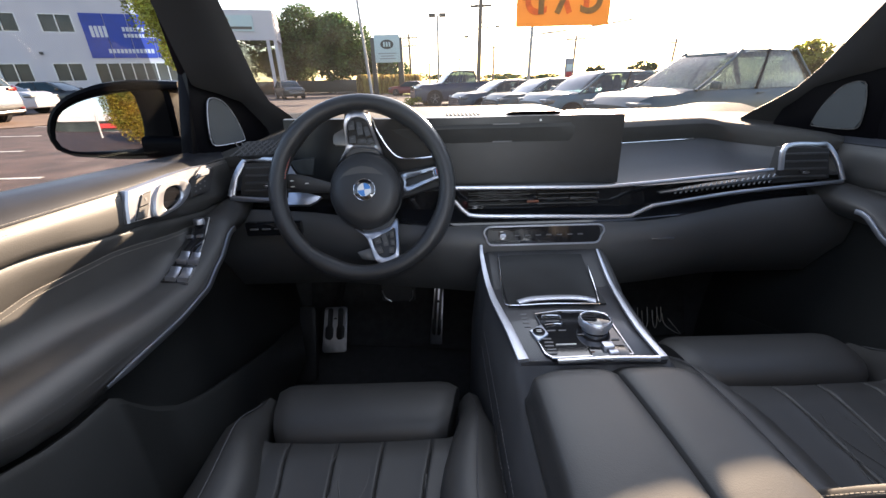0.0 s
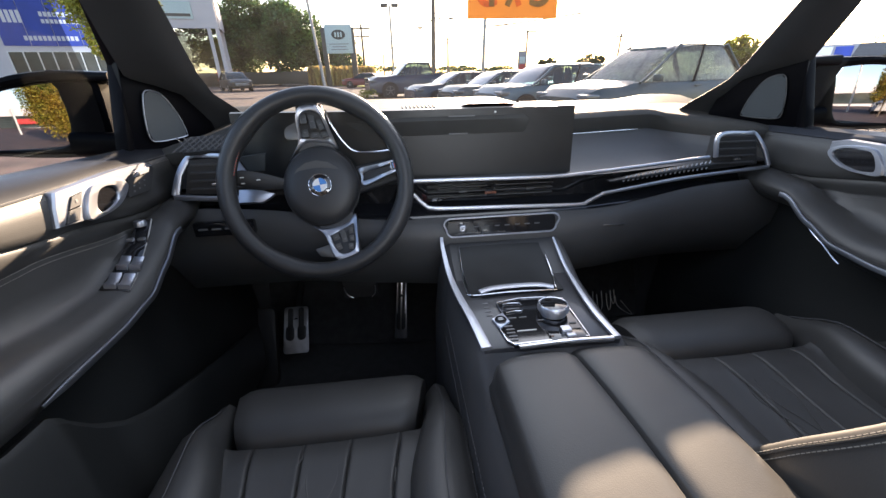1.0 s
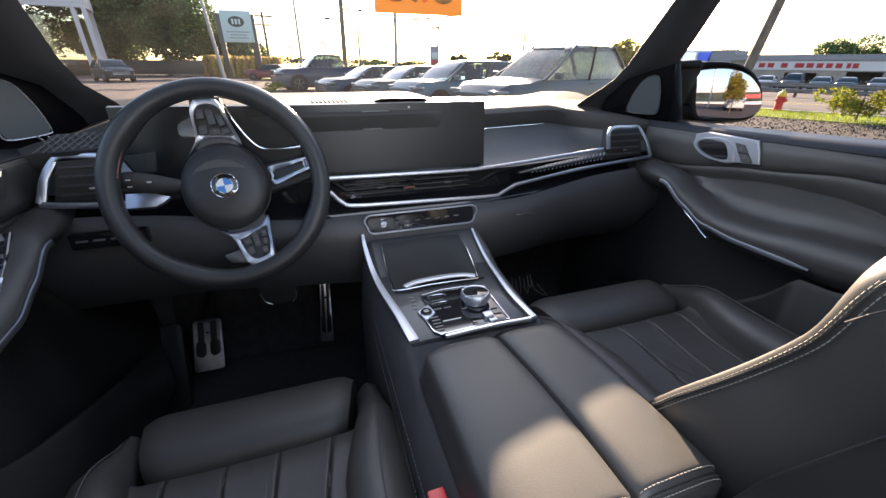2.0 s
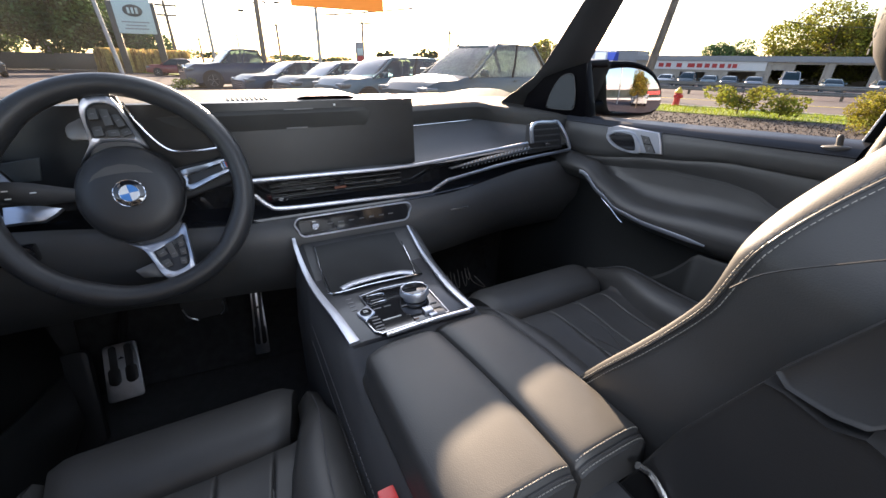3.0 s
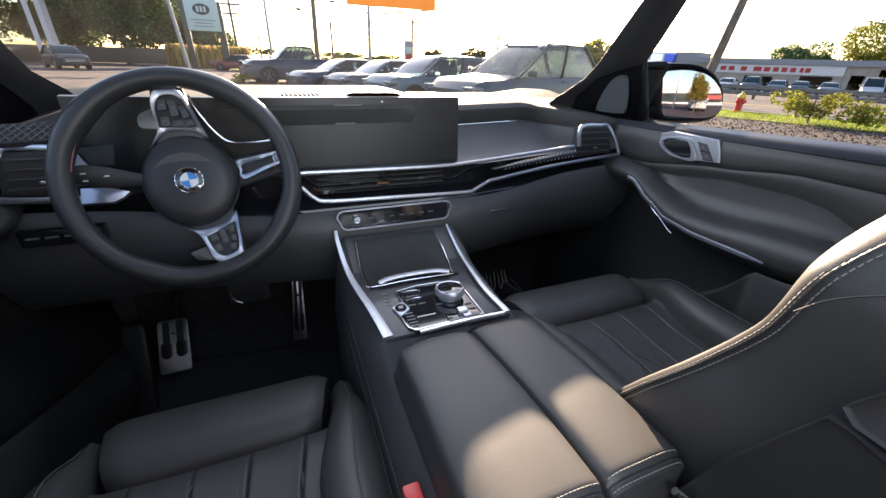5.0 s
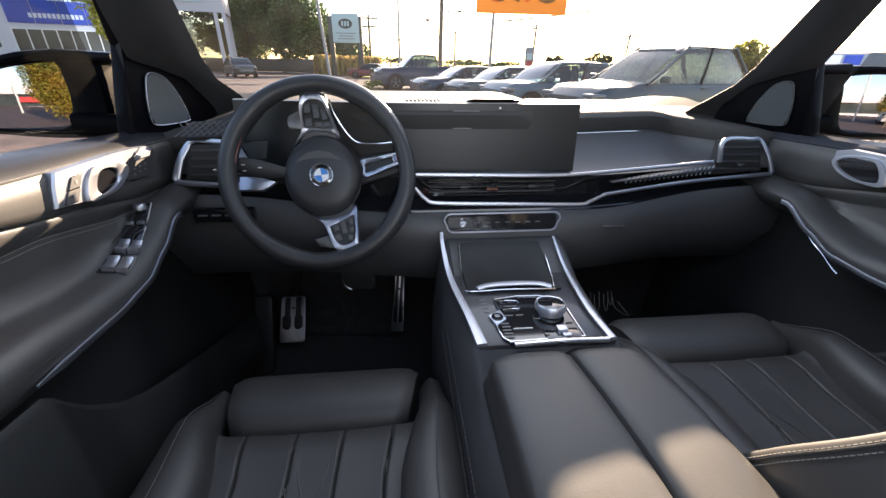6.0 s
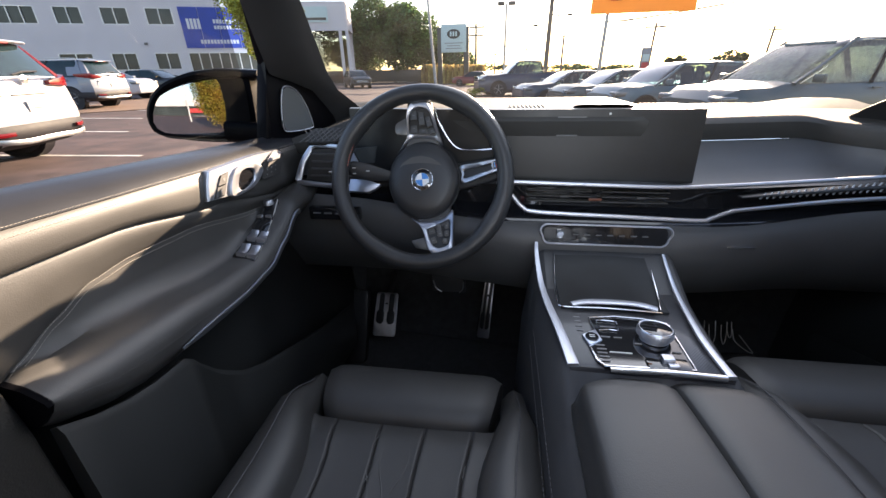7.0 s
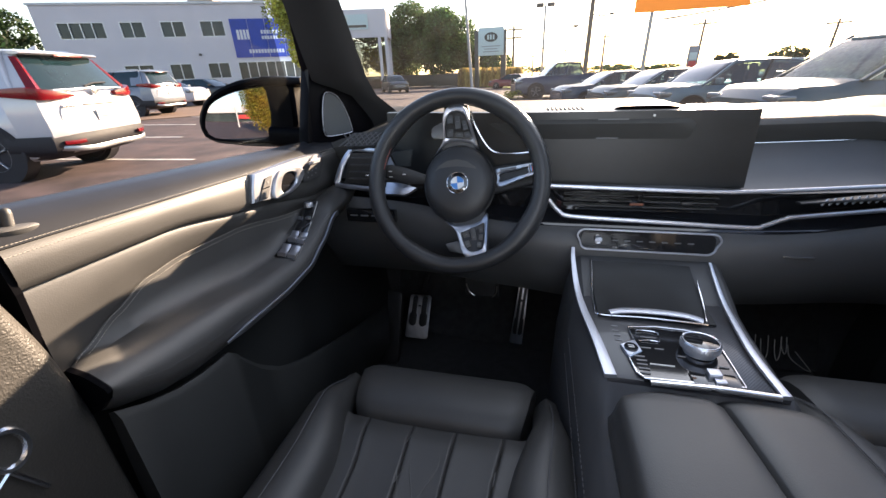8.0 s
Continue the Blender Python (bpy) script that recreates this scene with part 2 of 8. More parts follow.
def lathe(bm, prof, n=24, m=None, mi=0):
    """Turn a profile of (radius, height) about z."""
    rings = []
    for r, z in prof:
        rings.append([Vector((r * math.cos(2 * math.pi * i / n), r * math.sin(2 * math.pi * i / n), z)) for i in range(n)])
    if m is not None:
        rings = [[m @ p for p in ring] for ring in rings]
    return loft(bm, rings, True, True, mi=mi)


def stitches(bm, pts, step=0.007, length=0.0045, r=0.0006, up=(0, 0, 1)):
    """Short thread stitches along a line."""
    pts = [Vector(p) for p in pts]
    run = 0.0
    for a, b in zip(pts, pts[1:]):
        seg = (b - a).length
        d = (b - a).normalized() if seg else a
        while run < seg:
            p = a + d * run
            sweep(bm, [p, p + d * length], circle(r, 4), up)
            run += step
        run -= seg


def smoothstep(a, b, x):
    t = max(0.0, min(1.0, (x - a) / (b - a)))
    return t * t * (3 - 2 * t)


def lerp(a, b, t):
    return a + (b - a) * t


def text_mesh(name, body, size, mat, parent, m, label="", flip=False):
    cu = bpy.data.curves.new(name, "FONT")
    cu.body, cu.size, cu.extrude, cu.align_x, cu.align_y = body, size, 0.0004, "CENTER", "CENTER"
    tmp = bpy.data.objects.new(name, cu)
    scene.collection.objects.link(tmp)
    bpy.context.view_layer.update()
    me = bpy.data.meshes.new_from_object(tmp.evaluated_get(bpy.context.evaluated_depsgraph_get()))
    bpy.data.objects.remove(tmp)
    if flip:
        for v in me.vertices:
            v.co.x = -v.co.x
    me.transform(m)
    me.materials.clear()
    me.materials.append(mat)
    ob = new(name, me)
    ob.parent = parent
    if label:
        ob["label"] = label
    return ob


# ---- the car's cabin: shell ----
def slab_wall(name, lo, hi, mat, label, category="wall", bevel=0.0):
    bm = bmesh.new()
    c = [(a + b) / 2 for a, b in zip(lo, hi)]
    s = [b - a for a, b in zip(lo, hi)]
    box(bm, c, s, bevel)
    return tagged(part(name, bm, mat), label, category, kind="structure")


def build_shell():
    slab_wall("floor", (-0.80, -1.6, 0.44), (0.80, 1.62, 0.48), CARPET, "black carpeted floor of the car", "floor")
    bm = bmesh.new()
    rings = []
    for x in np.linspace(-0.78, 0.78, 13):
        rings.append([(x, 1.55, 0.48), (x, 1.15 + 0.1 * abs(x), 0.50), (x, 1.36, 0.80), (x, 1.40, 1.25), (x, 1.62, 1.25)])
    loft(bm, rings)
    tagged(part("wall_front", bm, CARPET), "black carpeted bulkhead behind the pedals", "bulkhead", kind="structure")
    slab_wall("wall_rear", (-0.80, -1.66, 0.44), (0.80, -1.6, 1.25), PLASTIC_DARK, "dark trim closing the rear of the cabin", "wall")
    # rear flanks below the windows, behind the front doors
    for s, nm in ((-1, "wall_left"), (1, "wall_right")):
        bm = bmesh.new()
        box(bm, (s * 0.765, -0.75, 0.89), (0.07, 1.7, 0.90), 0.02)
        tagged(part(nm, bm, LEATHER_SOFT), "black lower trim beside the rear seats", "wall", kind="structure")
    # outer skin of the rear flanks
    for s, nm in ((-1, "wall_outer_left"), (1, "wall_outer_right")):
        bm = bmesh.new()
        loft(bm, [[(s * 0.80, y, 0.46), (s * 0.80, y, 1.29), (s * 0.82, y, 1.29), (s * 0.885, y, 1.21), (s * 0.935, y, 0.95), (s * 0.93, y, 0.62), (s * 0.86, y, 0.46)] for y in np.linspace(-2.2, 0.145, 6)])
        tagged(part(nm, bm, GLOSS_BLACK), "gloss black outer flank of the car", "car body", kind="structure")
    for s, nm in ((-1, "wall_footwell_left"), (1, "wall_footwell_right")):
        slab_wall(nm, (min(s * 0.715, s * 0.80), 1.10, 0.44), (max(s * 0.715, s * 0.80), 1.72, 1.27), CARPET, "black carpeted side of the footwell", "wall")
    # roof with a rounded lining, open round a large glass panel
    def lining_z(x, y):
        t = (y + 1.65) / 2.27
        return 1.80 - 0.05 * t - 0.06 * (1 - t) ** 3 - 0.07 * abs(x / 0.64) ** 3

    bm = bmesh.new()
    for y0, y1, x0, x1 in ((-1.65, -1.25, -0.64, 0.64), (0.40, 0.62, -0.64, 0.64), (-1.25, 0.40, -0.64, -0.46), (-1.25, 0.40, 0.46, 0.64)):
        rings = []
        for y in np.linspace(y0, y1, 8):
            ring = [(x, y, lining_z(x, y)) for x in np.linspace(x0, x1, 9)]
            ring += [(x, y, z + 0.05) for x, y, z in reversed(ring)]
            rings.append(ring)
        loft(bm, rings)
    tagged(part("ceiling", bm, HEADLINER), "dark grey fabric headliner round the roof glass", "headliner", kind="structure")
    bm = bmesh.new()
    loft(bm, [[(x, y, lining_z(x, y) + 0.03) for x in np.linspace(-0.47, 0.47, 9)] for y in np.linspace(-1.26, 0.41, 8)], closed_ring=False)
    ob = part("window_roof", bm, PANE)
    ob.visible_shadow = False
    tagged(ob, "large glass roof panel of the car", "window", kind="structure")


def pillar(name, pts, w, d, mat, label, up=(0, 0, 1)):
    bm = bmesh.new()
    prof = rounded(w, d, min(w, d) * (0.42 if min(w, d) < 0.1 else 0.14), 4)
    sweep(bm, curve_points(pts, 6), prof, up)
    return tagged(part(name, bm, mat), label, "pillar", kind="structure")


def build_pillars():
    for s in (-1, 1):
        side = "left" if s < 0 else "right"
        # front pillar: a broad padded spar, sloping back from the dash to the roof
        bm = bmesh.new()
        rings = []
        for z in (1.26, 1.30, 1.325, 1.345, 1.38, 1.42, 1.48, 1.55, 1.62, 1.69, 1.745):
            fx = (0.620 if s < 0 else 0.648) - 0.12 * (z - 1.345) - 0.05 * smoothstep(1.40, 1.33, z)
            fy = 1.01 - 0.95 * (z - 1.345) + (0.9 * (1.345 - z) if z < 1.345 else 0.0)
            rx = (0.705 if s < 0 else 0.718) - 0.20 * max(0.0, z - 1.43)
            ry = 0.845 - 0.75 * (z - 1.43) if z > 1.43 else 0.845 + 0.14 * smoothstep(1.43, 1.36, z)
            inner = []
            for t in np.linspace(0, 1, 8):
                bulge = 0.012 * math.sin(math.pi * t)
                inner.append((s * (lerp(fx, rx, t) - bulge), lerp(fy, ry, t) - bulge * 0.6, z))
            outer = [(s * (rx + 0.006), ry + 0.012, z), (s * (lerp(fx, rx, 0.6) + 0.065), lerp(fy, ry, 0.5) + 0.05, z), (s * (fx + 0.05), fy + 0.055, z), (s * (fx + 0.012), fy + 0.014, z)]
            rings.append(inner + outer)
        loft(bm, rings)
        tagged(part("pillar_front_" + side, bm, SUEDE), "dark fabric-covered windshield pillar", "pillar", kind="structure")
        pillar("pillar_middle_" + side, [(s * 0.727, 0.15, 0.52), (s * 0.727, 0.148, 1.0), (s * 0.727, 0.146, 1.14), (s * 0.732, 0.124 if s < 0 else 0.146, 1.28), (s * 0.69, 0.01 if s < 0 else 0.060, 1.72)], 0.16, 0.14, PILLAR_GRAIN, "grained dark trim of the pillar behind the front door", (0, 1, 0))
        pillar("pillar_rear_" + side, [(s * 0.74, -1.55, 0.9), (s * 0.72, -1.55, 1.33), (s * 0.62, -1.45, 1.70)], 0.06, 0.16, HEADLINER, "grey fabric rear pillar", (0, 1, 0))
        pillar("roof_rail_" + side, [(s * 0.61, 0.62, 1.725), (s * 0.64, 0.0, 1.715), (s * 0.64, -0.8, 1.705), (s * 0.62, -1.55, 1.67)], 0.07, 0.07, HEADLINER, "grey fabric roof edge above the side windows")
    pillar("header", [(-0.61, 0.60, 1.735), (-0.3, 0.635, 1.755), (0, 0.645, 1.762), (0.3, 0.635, 1.755), (0.61, 0.60, 1.735)], 0.07, 0.05, HEADLINER, "grey fabric header above the windshield")


def build_windows():
    # windshield: a curved pane from the dash up to the header
    bm = bmesh.new()
    rings = []
    for t in np.linspace(0, 1, 9):
        ring = []
        for u in np.linspace(-1, 1, 17):
            half = lerp(0.74, 0.60, t)
            y = lerp(1.42, 0.63, t) - lerp(0.26, 0.06, t) * u * u
            z = lerp(1.27, 1.765, t) - 0.035 * u * u + 0.03 * math.sin(math.pi * t)
            ring.append((half * u, y, z))
        rings.append(ring)
    loft(bm, rings, closed_ring=False)
    ob = part("window_1", bm, WINDSHIELD)
    ob.visible_shadow = False
    tagged(ob, "clear curved windshield, slightly dusty", "windshield", kind="structure")
    bm = bmesh.new()
    rings = []
    for t in (-0.02, 0.075):
        ring = []
        for u in np.linspace(-1, 1, 25):
            ring.append((lerp(0.74, 0.60, t) * u * 0.985, lerp(1.42, 0.63, t) - lerp(0.26, 0.06, t) * u * u - 0.006, lerp(1.27, 1.765, t) - 0.035 * u * u + 0.03 * math.sin(math.pi * t) - 0.006))
        rings.append(ring)
    loft(bm, rings + [[(x, y + 0.004, z + 0.004) for x, y, z in reversed(r)][::-1] for r in reversed(rings)], closed_ring=False, closed_path=True)
    tagged(part("trim_cowl", bm, CAR_BAND), "black printed band along the foot of the windshield", "trim", kind="structure")
    # side panes of the front doors and beyond
    k = 2
    for s in (-1, 1):
        for y0, y1 in ((0.80, 0.16), (0.06, -1.45)):
            bm = bmesh.new()
            rings = []
            for t in np.linspace(0, 1, 5):
                x = lerp(0.745, 0.65, t)
                z = lerp(1.29, 1.71, t)
                ya = lerp(y0 + 0.04, 0.62, t) if y0 > 0.5 else y0 - 0.08 * t
                yb = y1 - 0.09 * t
                rings.append([(s * x, ya, z), (s * x, yb, z)])
            loft(bm, rings, closed_ring=False)
            ob = part("window_%d" % k, bm, PANE)
            ob.visible_shadow = False
            tagged(ob, "clear side window glass of the car", "window", kind="structure")
            k += 1
    bm = bmesh.new()
    loft(bm, [[(-0.72, -1.63, 1.26), (0.72, -1.63, 1.26)], [(-0.60, -1.5, 1.69), (0.60, -1.5, 1.69)]], closed_ring=False)
    ob = part("window_%d" % k, bm, PANE)
    ob.visible_shadow = False
    tagged(ob, "rear window glass of the car", "window", kind="structure")


build_shell()
build_pillars()
build_windows()


# ---- dashboard ----
def dash_face(x):
    """How far ahead the face of the dashboard stands, across the car."""
    return 0.785 + 0.05 * smoothstep(0.18, 0.52, abs(x))


def dash_drop(x):
    return -0.055 * smoothstep(0.47, 0.70, abs(x))


def recede(x):
    """The top pad of the passenger side stands further ahead than the screen."""
    return 0.165 * smoothstep(0.06, 0.20, x) * (1 - smoothstep(0.53, 0.66, x))


def strip_along(pts, w, h, n=6):
    bm = bmesh.new()
    sweep(bm, curve_points(pts, n), rounded(w, h, min(w, h) * 0.35, 2), (0, -1, 0.15))
    return bm


def build_dashboard():
    dash = thing("dashboard", "black leather-topped dashboard with bright metal trim lines", "dashboard")
    xs = np.linspace(-0.72, 0.72, 49)

    def band(name, prof, mat, label=""):
        bm = bmesh.new()
        rings = []
        for x in xs:
            f = dash_face(x)
            back = recede(x) if name == "top_pad" else (recede(x) if name == "upper_panel" else 0.0)
            ring = []
            for i, (dy, z, k) in enumerate(prof):
                e = back if name == "top_pad" else back * (1 - i / (len(prof) - 1))
                ring.append((x, f + dy + e * (1 if dy < 0.3 else 0.3), z + dash_drop(x) * k - 0.16 * e))
            rings.append(ring)
        loft(bm, rings, closed_ring=False)
        return part(name, bm, mat, dash, label, 50)

    band("top_pad", [(0.60, 1.300, 0), (0.50, 1.338, 0.2), (0.42, 1.344, 0.3), (0.30, 1.344, 0.6), (0.16, 1.341, 1), (0.075, 1.338, 1), (0.047, 1.334, 1), (0.036, 1.324, 1), (0.037, 1.306, 1), (0.044, 1.287, 0.8)], DASH_TOP, "grained leather top pad, sunlit")
    band("upper_panel", [(0.046, 1.2865, 0.8), (0.060, 1.255, 0.4), (0.058, 1.226, 0.1), (0.040, 1.208, 0), (0.006, 1.2035, 0)], LEATHER_SOFT)
    band("vent_band", [(0.006, 1.2035, 0), (0.045, 1.20, 0), (0.045, 1.15, 0), (0.012, 1.14, 0), (-0.004, 1.128, 0)], PIANO, "gloss black vent band")
    # lower part swells towards the middle over the console
    bm = bmesh.new()
    rings = []
    for x in xs:
        f = dash_face(x)
        mid = 1 - smoothstep(0.10, 0.24, abs(x))
        lift = 0.035 * smoothstep(0.2, 0.68, abs(x))
        rings.append([(x, f - 0.004, 1.128 + lift), (x, f - 0.016, 1.118 + lift), (x, f - 0.024 - 0.008 * mid, 1.09), (x, f - 0.018 - 0.004 * mid, 1.05), (x, f + 0.01 * (1 - mid), 1.01), (x, f + 0.05 - 0.02 * mid, 0.945), (x, f + 0.16, 0.905), (x, f + 0.50, 0.900)])
    loft(bm, rings, closed_ring=False)
    part("lower_panel", bm, PLASTIC, dash, "black grained knee panel and glovebox", 50)
    # trim lines
    upper = [(-0.20, 0.776, 1.214), (-0.05, 0.776, 1.211), (0.10, 0.776, 1.2085), (0.19, 0.779, 1.211), (0.35, 0.800, 1.217), (0.505, 0.822, 1.2235)]
    part("trim_line", strip_along(upper, 0.0075, 0.006), ALU, dash, "satin metal trim line")
    lower = [(-0.182, 0.776, 1.186), (-0.160, 0.775, 1.162), (-0.130, 0.774, 1.1525), (0.02, 0.773, 1.148), (0.175, 0.774, 1.1435), (0.200, 0.776, 1.148), (0.230, 0.780, 1.160), (0.26, 0.783, 1.166), (0.45, 0.806, 1.182), (0.665, 0.820, 1.194)]
    part("trim_line", strip_along(lower, 0.0085, 0.007), ALU, dash, "bright metal trim line with a step")
    part("seam_line", strip_along([(x, dash_face(x) + recede(x) + 0.043, 1.2855 - 0.16 * recede(x) + 0.8 * dash_drop(x)) for x in (0.16, 0.25, 0.34, 0.46)], 0.003, 0.002), CHROME, dash)
    # fluted light bar on the passenger side
    bm = bmesh.new()
    sweep(bm, curve_points([(0.245, 0.784, 1.190), (0.38, 0.802, 1.200), (0.515, 0.818, 1.209)], 8), rounded(0.006, 0.026, 0.003, 2), (0, -1, 0), scale=lambda t: 0.55 + 0.45 * smoothstep(0, 0.5, t))
    bar = part("light_bar", bm, SCREEN, dash, "smoked light bar with bright flutes")
    for i in range(19):
        t = i / 18
        x, y, z = lerp(0.285, 0.500, t), lerp(0.785, 0.811, t), lerp(1.1925, 1.2075, t)
        bm = bmesh.new()
        h = lerp(0.006, 0.0095, t)
        sweep(bm, [(x - 0.004, y, z - h), (x + 0.004, y, z + h)], rounded(0.0035, 0.002, 0.0008, 1), (0, -1, 0))
        part("flute", bm, ALU, bar)
    # outer vents
    for s in (-1, 1):
        vent = part("outer_vent", strip_along(([(0.524, 0.824, 1.222), (0.523, 0.828, 1.270)] if s > 0 else [(-0.540, 0.830, 1.269), (-0.565, 0.834, 1.270)]) + [(s * 0.60, 0.842, 1.2705), (s * 0.632, 0.850, 1.2665), (s * 0.655, 0.838, 1.235), (s * 0.667, 0.822, 1.196)], 0.010, 0.008, 4), ALU, dash, "satin metal vent surround")
        if s < 0:
            bm = bmesh.new()
            sweep(bm, [(-0.667, 0.822, 1.192), (-0.60, 0.818, 1.187), (-0.535, 0.809, 1.186)], rounded(0.012, 0.008, 0.003, 2), (0, -1, 0))
            part("lower_bar", bm, ALU, vent)
            bm = bmesh.new()
            slab(bm, [(-0.537, 0.0), (-0.490, -0.001), (-0.476, 0.007), (-0.465, 0.017), (-0.488, 0.025), (-0.512, 0.029), (-0.537, 0.029)], (0, 0.796, 1.181), (1, 0, 0), (0, 0.64, 0.77), 0.008, 0.0015)
            part("pointed_trim", bm, ALU, vent, "satin metal point of the vent surround")
            bm = bmesh.new()
            sweep(bm, [(-0.636, 0.848, 1.262), (-0.652, 0.836, 1.235), (-0.662, 0.824, 1.198)], rounded(0.012, 0.008, 0.003, 2), (0, -1, 0))
            part("side_bar", bm, ALU, vent)
        bm = bmesh.new()
        slab(bm, [(-0.655, 1.192), (-0.63, 1.262), (-0.53, 1.266), (-0.53, 1.182)] if s < 0 else [(0.53, 1.188), (0.53, 1.266), (0.63, 1.262), (0.655, 1.196)], (0, 0.862, 0), (1, 0, 0), (0, 0, 1), -0.02)
        part("recess", bm, PLASTIC_DARK, vent)
        for i in range(4):
            bm = bmesh.new()
            z = 1.203 + 0.0165 * i
            inset = 0.012 * i / 3
            box(bm, (s * (0.588 - inset / 2), 0.846, z), (0.105 - inset, 0.022, 0.0035), 0.0012)
            part("louvre", bm, PLASTIC, vent)
        bm = bmesh.new()
        box(bm, (s * 0.585, 0.832, 1.214), (0.016, 0.012, 0.006), 0.002)
        part("louvre_knob", bm, CHROME, vent)
    # middle vents behind the band
    for x0 in (-0.085, 0.065):
        for i in range(3):
            bm = bmesh.new()
            box(bm, (x0, 0.814, 1.166 + 0.011 * i), (0.13, 0.016, 0.002), 0.0006)
            part("louvre", bm, PLASTIC, dash)
        bm = bmesh.new()
        box(bm, (x0 + 0.01, 0.802, 1.179), (0.018, 0.01, 0.005), 0.0015)
        part("louvre_knob", bm, PLASTIC, dash)
    bm = bmesh.new()
    box(bm, (-0.012, 0.806, 1.172), (0.026, 0.004, 0.005), 0.001)
    part("hazard_button", bm, HAZARD, dash, "dull orange hazard button")
    # climate panel
    bm = bmesh.new()
    slab(bm, rounded(0.236, 0.036, 0.012, 4), (0.004, 0.7545, 1.114), (1, 0, 0), (0, 0.12, 1), 0.012)
    panel = part("climate_panel", bm, PIANO, dash, "gloss black climate panel in a metal surround")
    bm = bmesh.new()
    ring = [Vector((0.004 + x * (1 + 0.05 * (y > 0)), 0.7535 + 0.1 * y, 1.114 + y)) for x, y in rounded(0.240, 0.040, 0.014, 5)]
    sweep(bm, ring, rounded(0.0035, 0.004, 0.001, 1), (0, -1, 0.1), closed=True)
    part("surround", bm, ALU, panel)
    bm = bmesh.new()
    lathe(bm, [(0.0075, -0.006), (0.0075, 0.003), (0.0066, 0.004), (0.0060, 0.001), (0.001, 0.001)], 20, Matrix.Translation((-0.083, 0.750, 1.115)) @ Matrix.Rotation(radians(90), 4, "X"))
    part("volume_knob", bm, CHROME, panel)
    for i in range(7):
        bm = bmesh.new()
        box(bm, (-0.052 + 0.022 * i, 0.7525, 1.1145), (0.011, 0.001, 0.0022))
        part("print_bar", bm, GREY_PRINT, panel)
    # glovebox latch
    bm = bmesh.new()
    box(bm, (0.264, 0.766, 1.0935), (0.05, 0.006, 0.0035), 0.001)
    part("glovebox_latch", bm, CHROME, dash)
    bm = bmesh.new()
    sweep(bm, curve_points([(0.20, 0.772, 1.07), (0.40, 0.812, 1.072), (0.62, 0.83, 1.075)], 8), rounded(0.002, 0.003, 0.0008, 1), (0, -1, 0))
    part("glovebox_gap", bm, PLASTIC_DARK, dash)
    # speaker hump and grilles on the top pad
    bm = bmesh.new()
    rings = []
    for t in np.linspace(0, 1, 9):
        y = lerp(0.845, 1.00, t)
        h = 0.015 * (1 - t ** 2)
        rings.append([(-0.013 + u * lerp(0.075, 0.095, t), y, 1.338 + h * (1 - smoothstep(0.62, 1.0, abs(u)))) for u in np.linspace(-1, 1, 15)])
    loft(bm, rings, closed_ring=False)
    part("speaker_hump", bm, PLASTIC, dash, "dark speaker hump")
    for gx in (-0.19, 0.10):
        for i in range(9):
            bm = bmesh.new()
            box(bm, (gx + 0.009 * i, 0.96, 1.3417), (0.003, 0.07, 0.003), 0.0008, m=None)
            part("grille_bar", bm, PLASTIC, dash)
    # woven tweeter grille beside the wheel
    bm = bmesh.new()
    slab(bm, rounded(0.075, 0.042, 0.012, 4), (-0.594, 0.846, 1.293), (0.95, 0.3, 0), (0, 0.8, 0.6), 0.01)
    grille = part("corner_grille", bm, PLASTIC_DARK, dash, "black lattice speaker grille")
    for i in range(7):
        for d in (-1, 1):
            bm = bmesh.new()
            c = -0.036 + 0.012 * i
            a, b = Vector((c - 0.014 * d, -0.019, 0)), Vector((c + 0.014 * d, 0.019, 0))
            pts = [Vector((-0.594, 0.846, 1.293)) + Vector((0.95, 0.3, 0)).normalized() * p.x + Vector((0, 0.8, 0.6)) * p.y + Vector((0.1, -0.55, 0.8)) * 0.001 for p in (a, b)]
            tube(bm, pts, 0.0014, 5)
            part("lattice_bar", bm, PLASTIC, grille)
    # light switch block below the outer vent
    bm = bmesh.new()
    box(bm, (-0.575, 0.80, 1.128), (0.12, 0.02, 0.030), 0.005)
    sw = part("light_switch", bm, PIANO, dash)
    for i in range(4):
        bm = bmesh.new()
        box(bm, (-0.615 + 0.026 * i, 0.789, 1.130), (0.018, 0.004, 0.003), 0.001)
        part("key", bm, GREY_PRINT, sw)
    # grey plate and bright point between the outer vent and the driver screen
    bm = bmesh.new()
    slab(bm, [(-0.512, 1.2385), (-0.4805, 1.2385), (-0.472, 1.2735), (-0.524, 1.268)], (0, 0.8205, 0), (1, 0, 0), (0, 0, 1), 0.006, 0.001)
    part("side_plate", bm, MESH, dash, "blue-grey plate beside the screen")
    bm = bmesh.new()
    slab(bm, [(-0.536, 0.0), (-0.510, 0.0), (-0.527, 0.026), (-0.536, 0.030)], (0, 0.811, 1.2375), (1, 0, 0), (0, 0.55, 0.83), 0.006, 0.001)
    part("side_point", bm, ALU, dash, "bright pointed trim")
    # steering column shroud
    bm = bmesh.new()
    rings = []
    for t in np.linspace(0, 1, 6):
        c = Vector((-0.37, lerp(0.785, 1.0, t), lerp(1.21, 1.12, t)))
        w, h = lerp(0.055, 0.075, t), lerp(0.05, 0.075, t)
        rings.append([c + Vector((w * math.cos(a), 0.2 * h * math.sin(a), h * math.sin(a))) for a in np.linspace(0, 2 * math.pi, 17)[:-1]])
    loft(bm, rings)
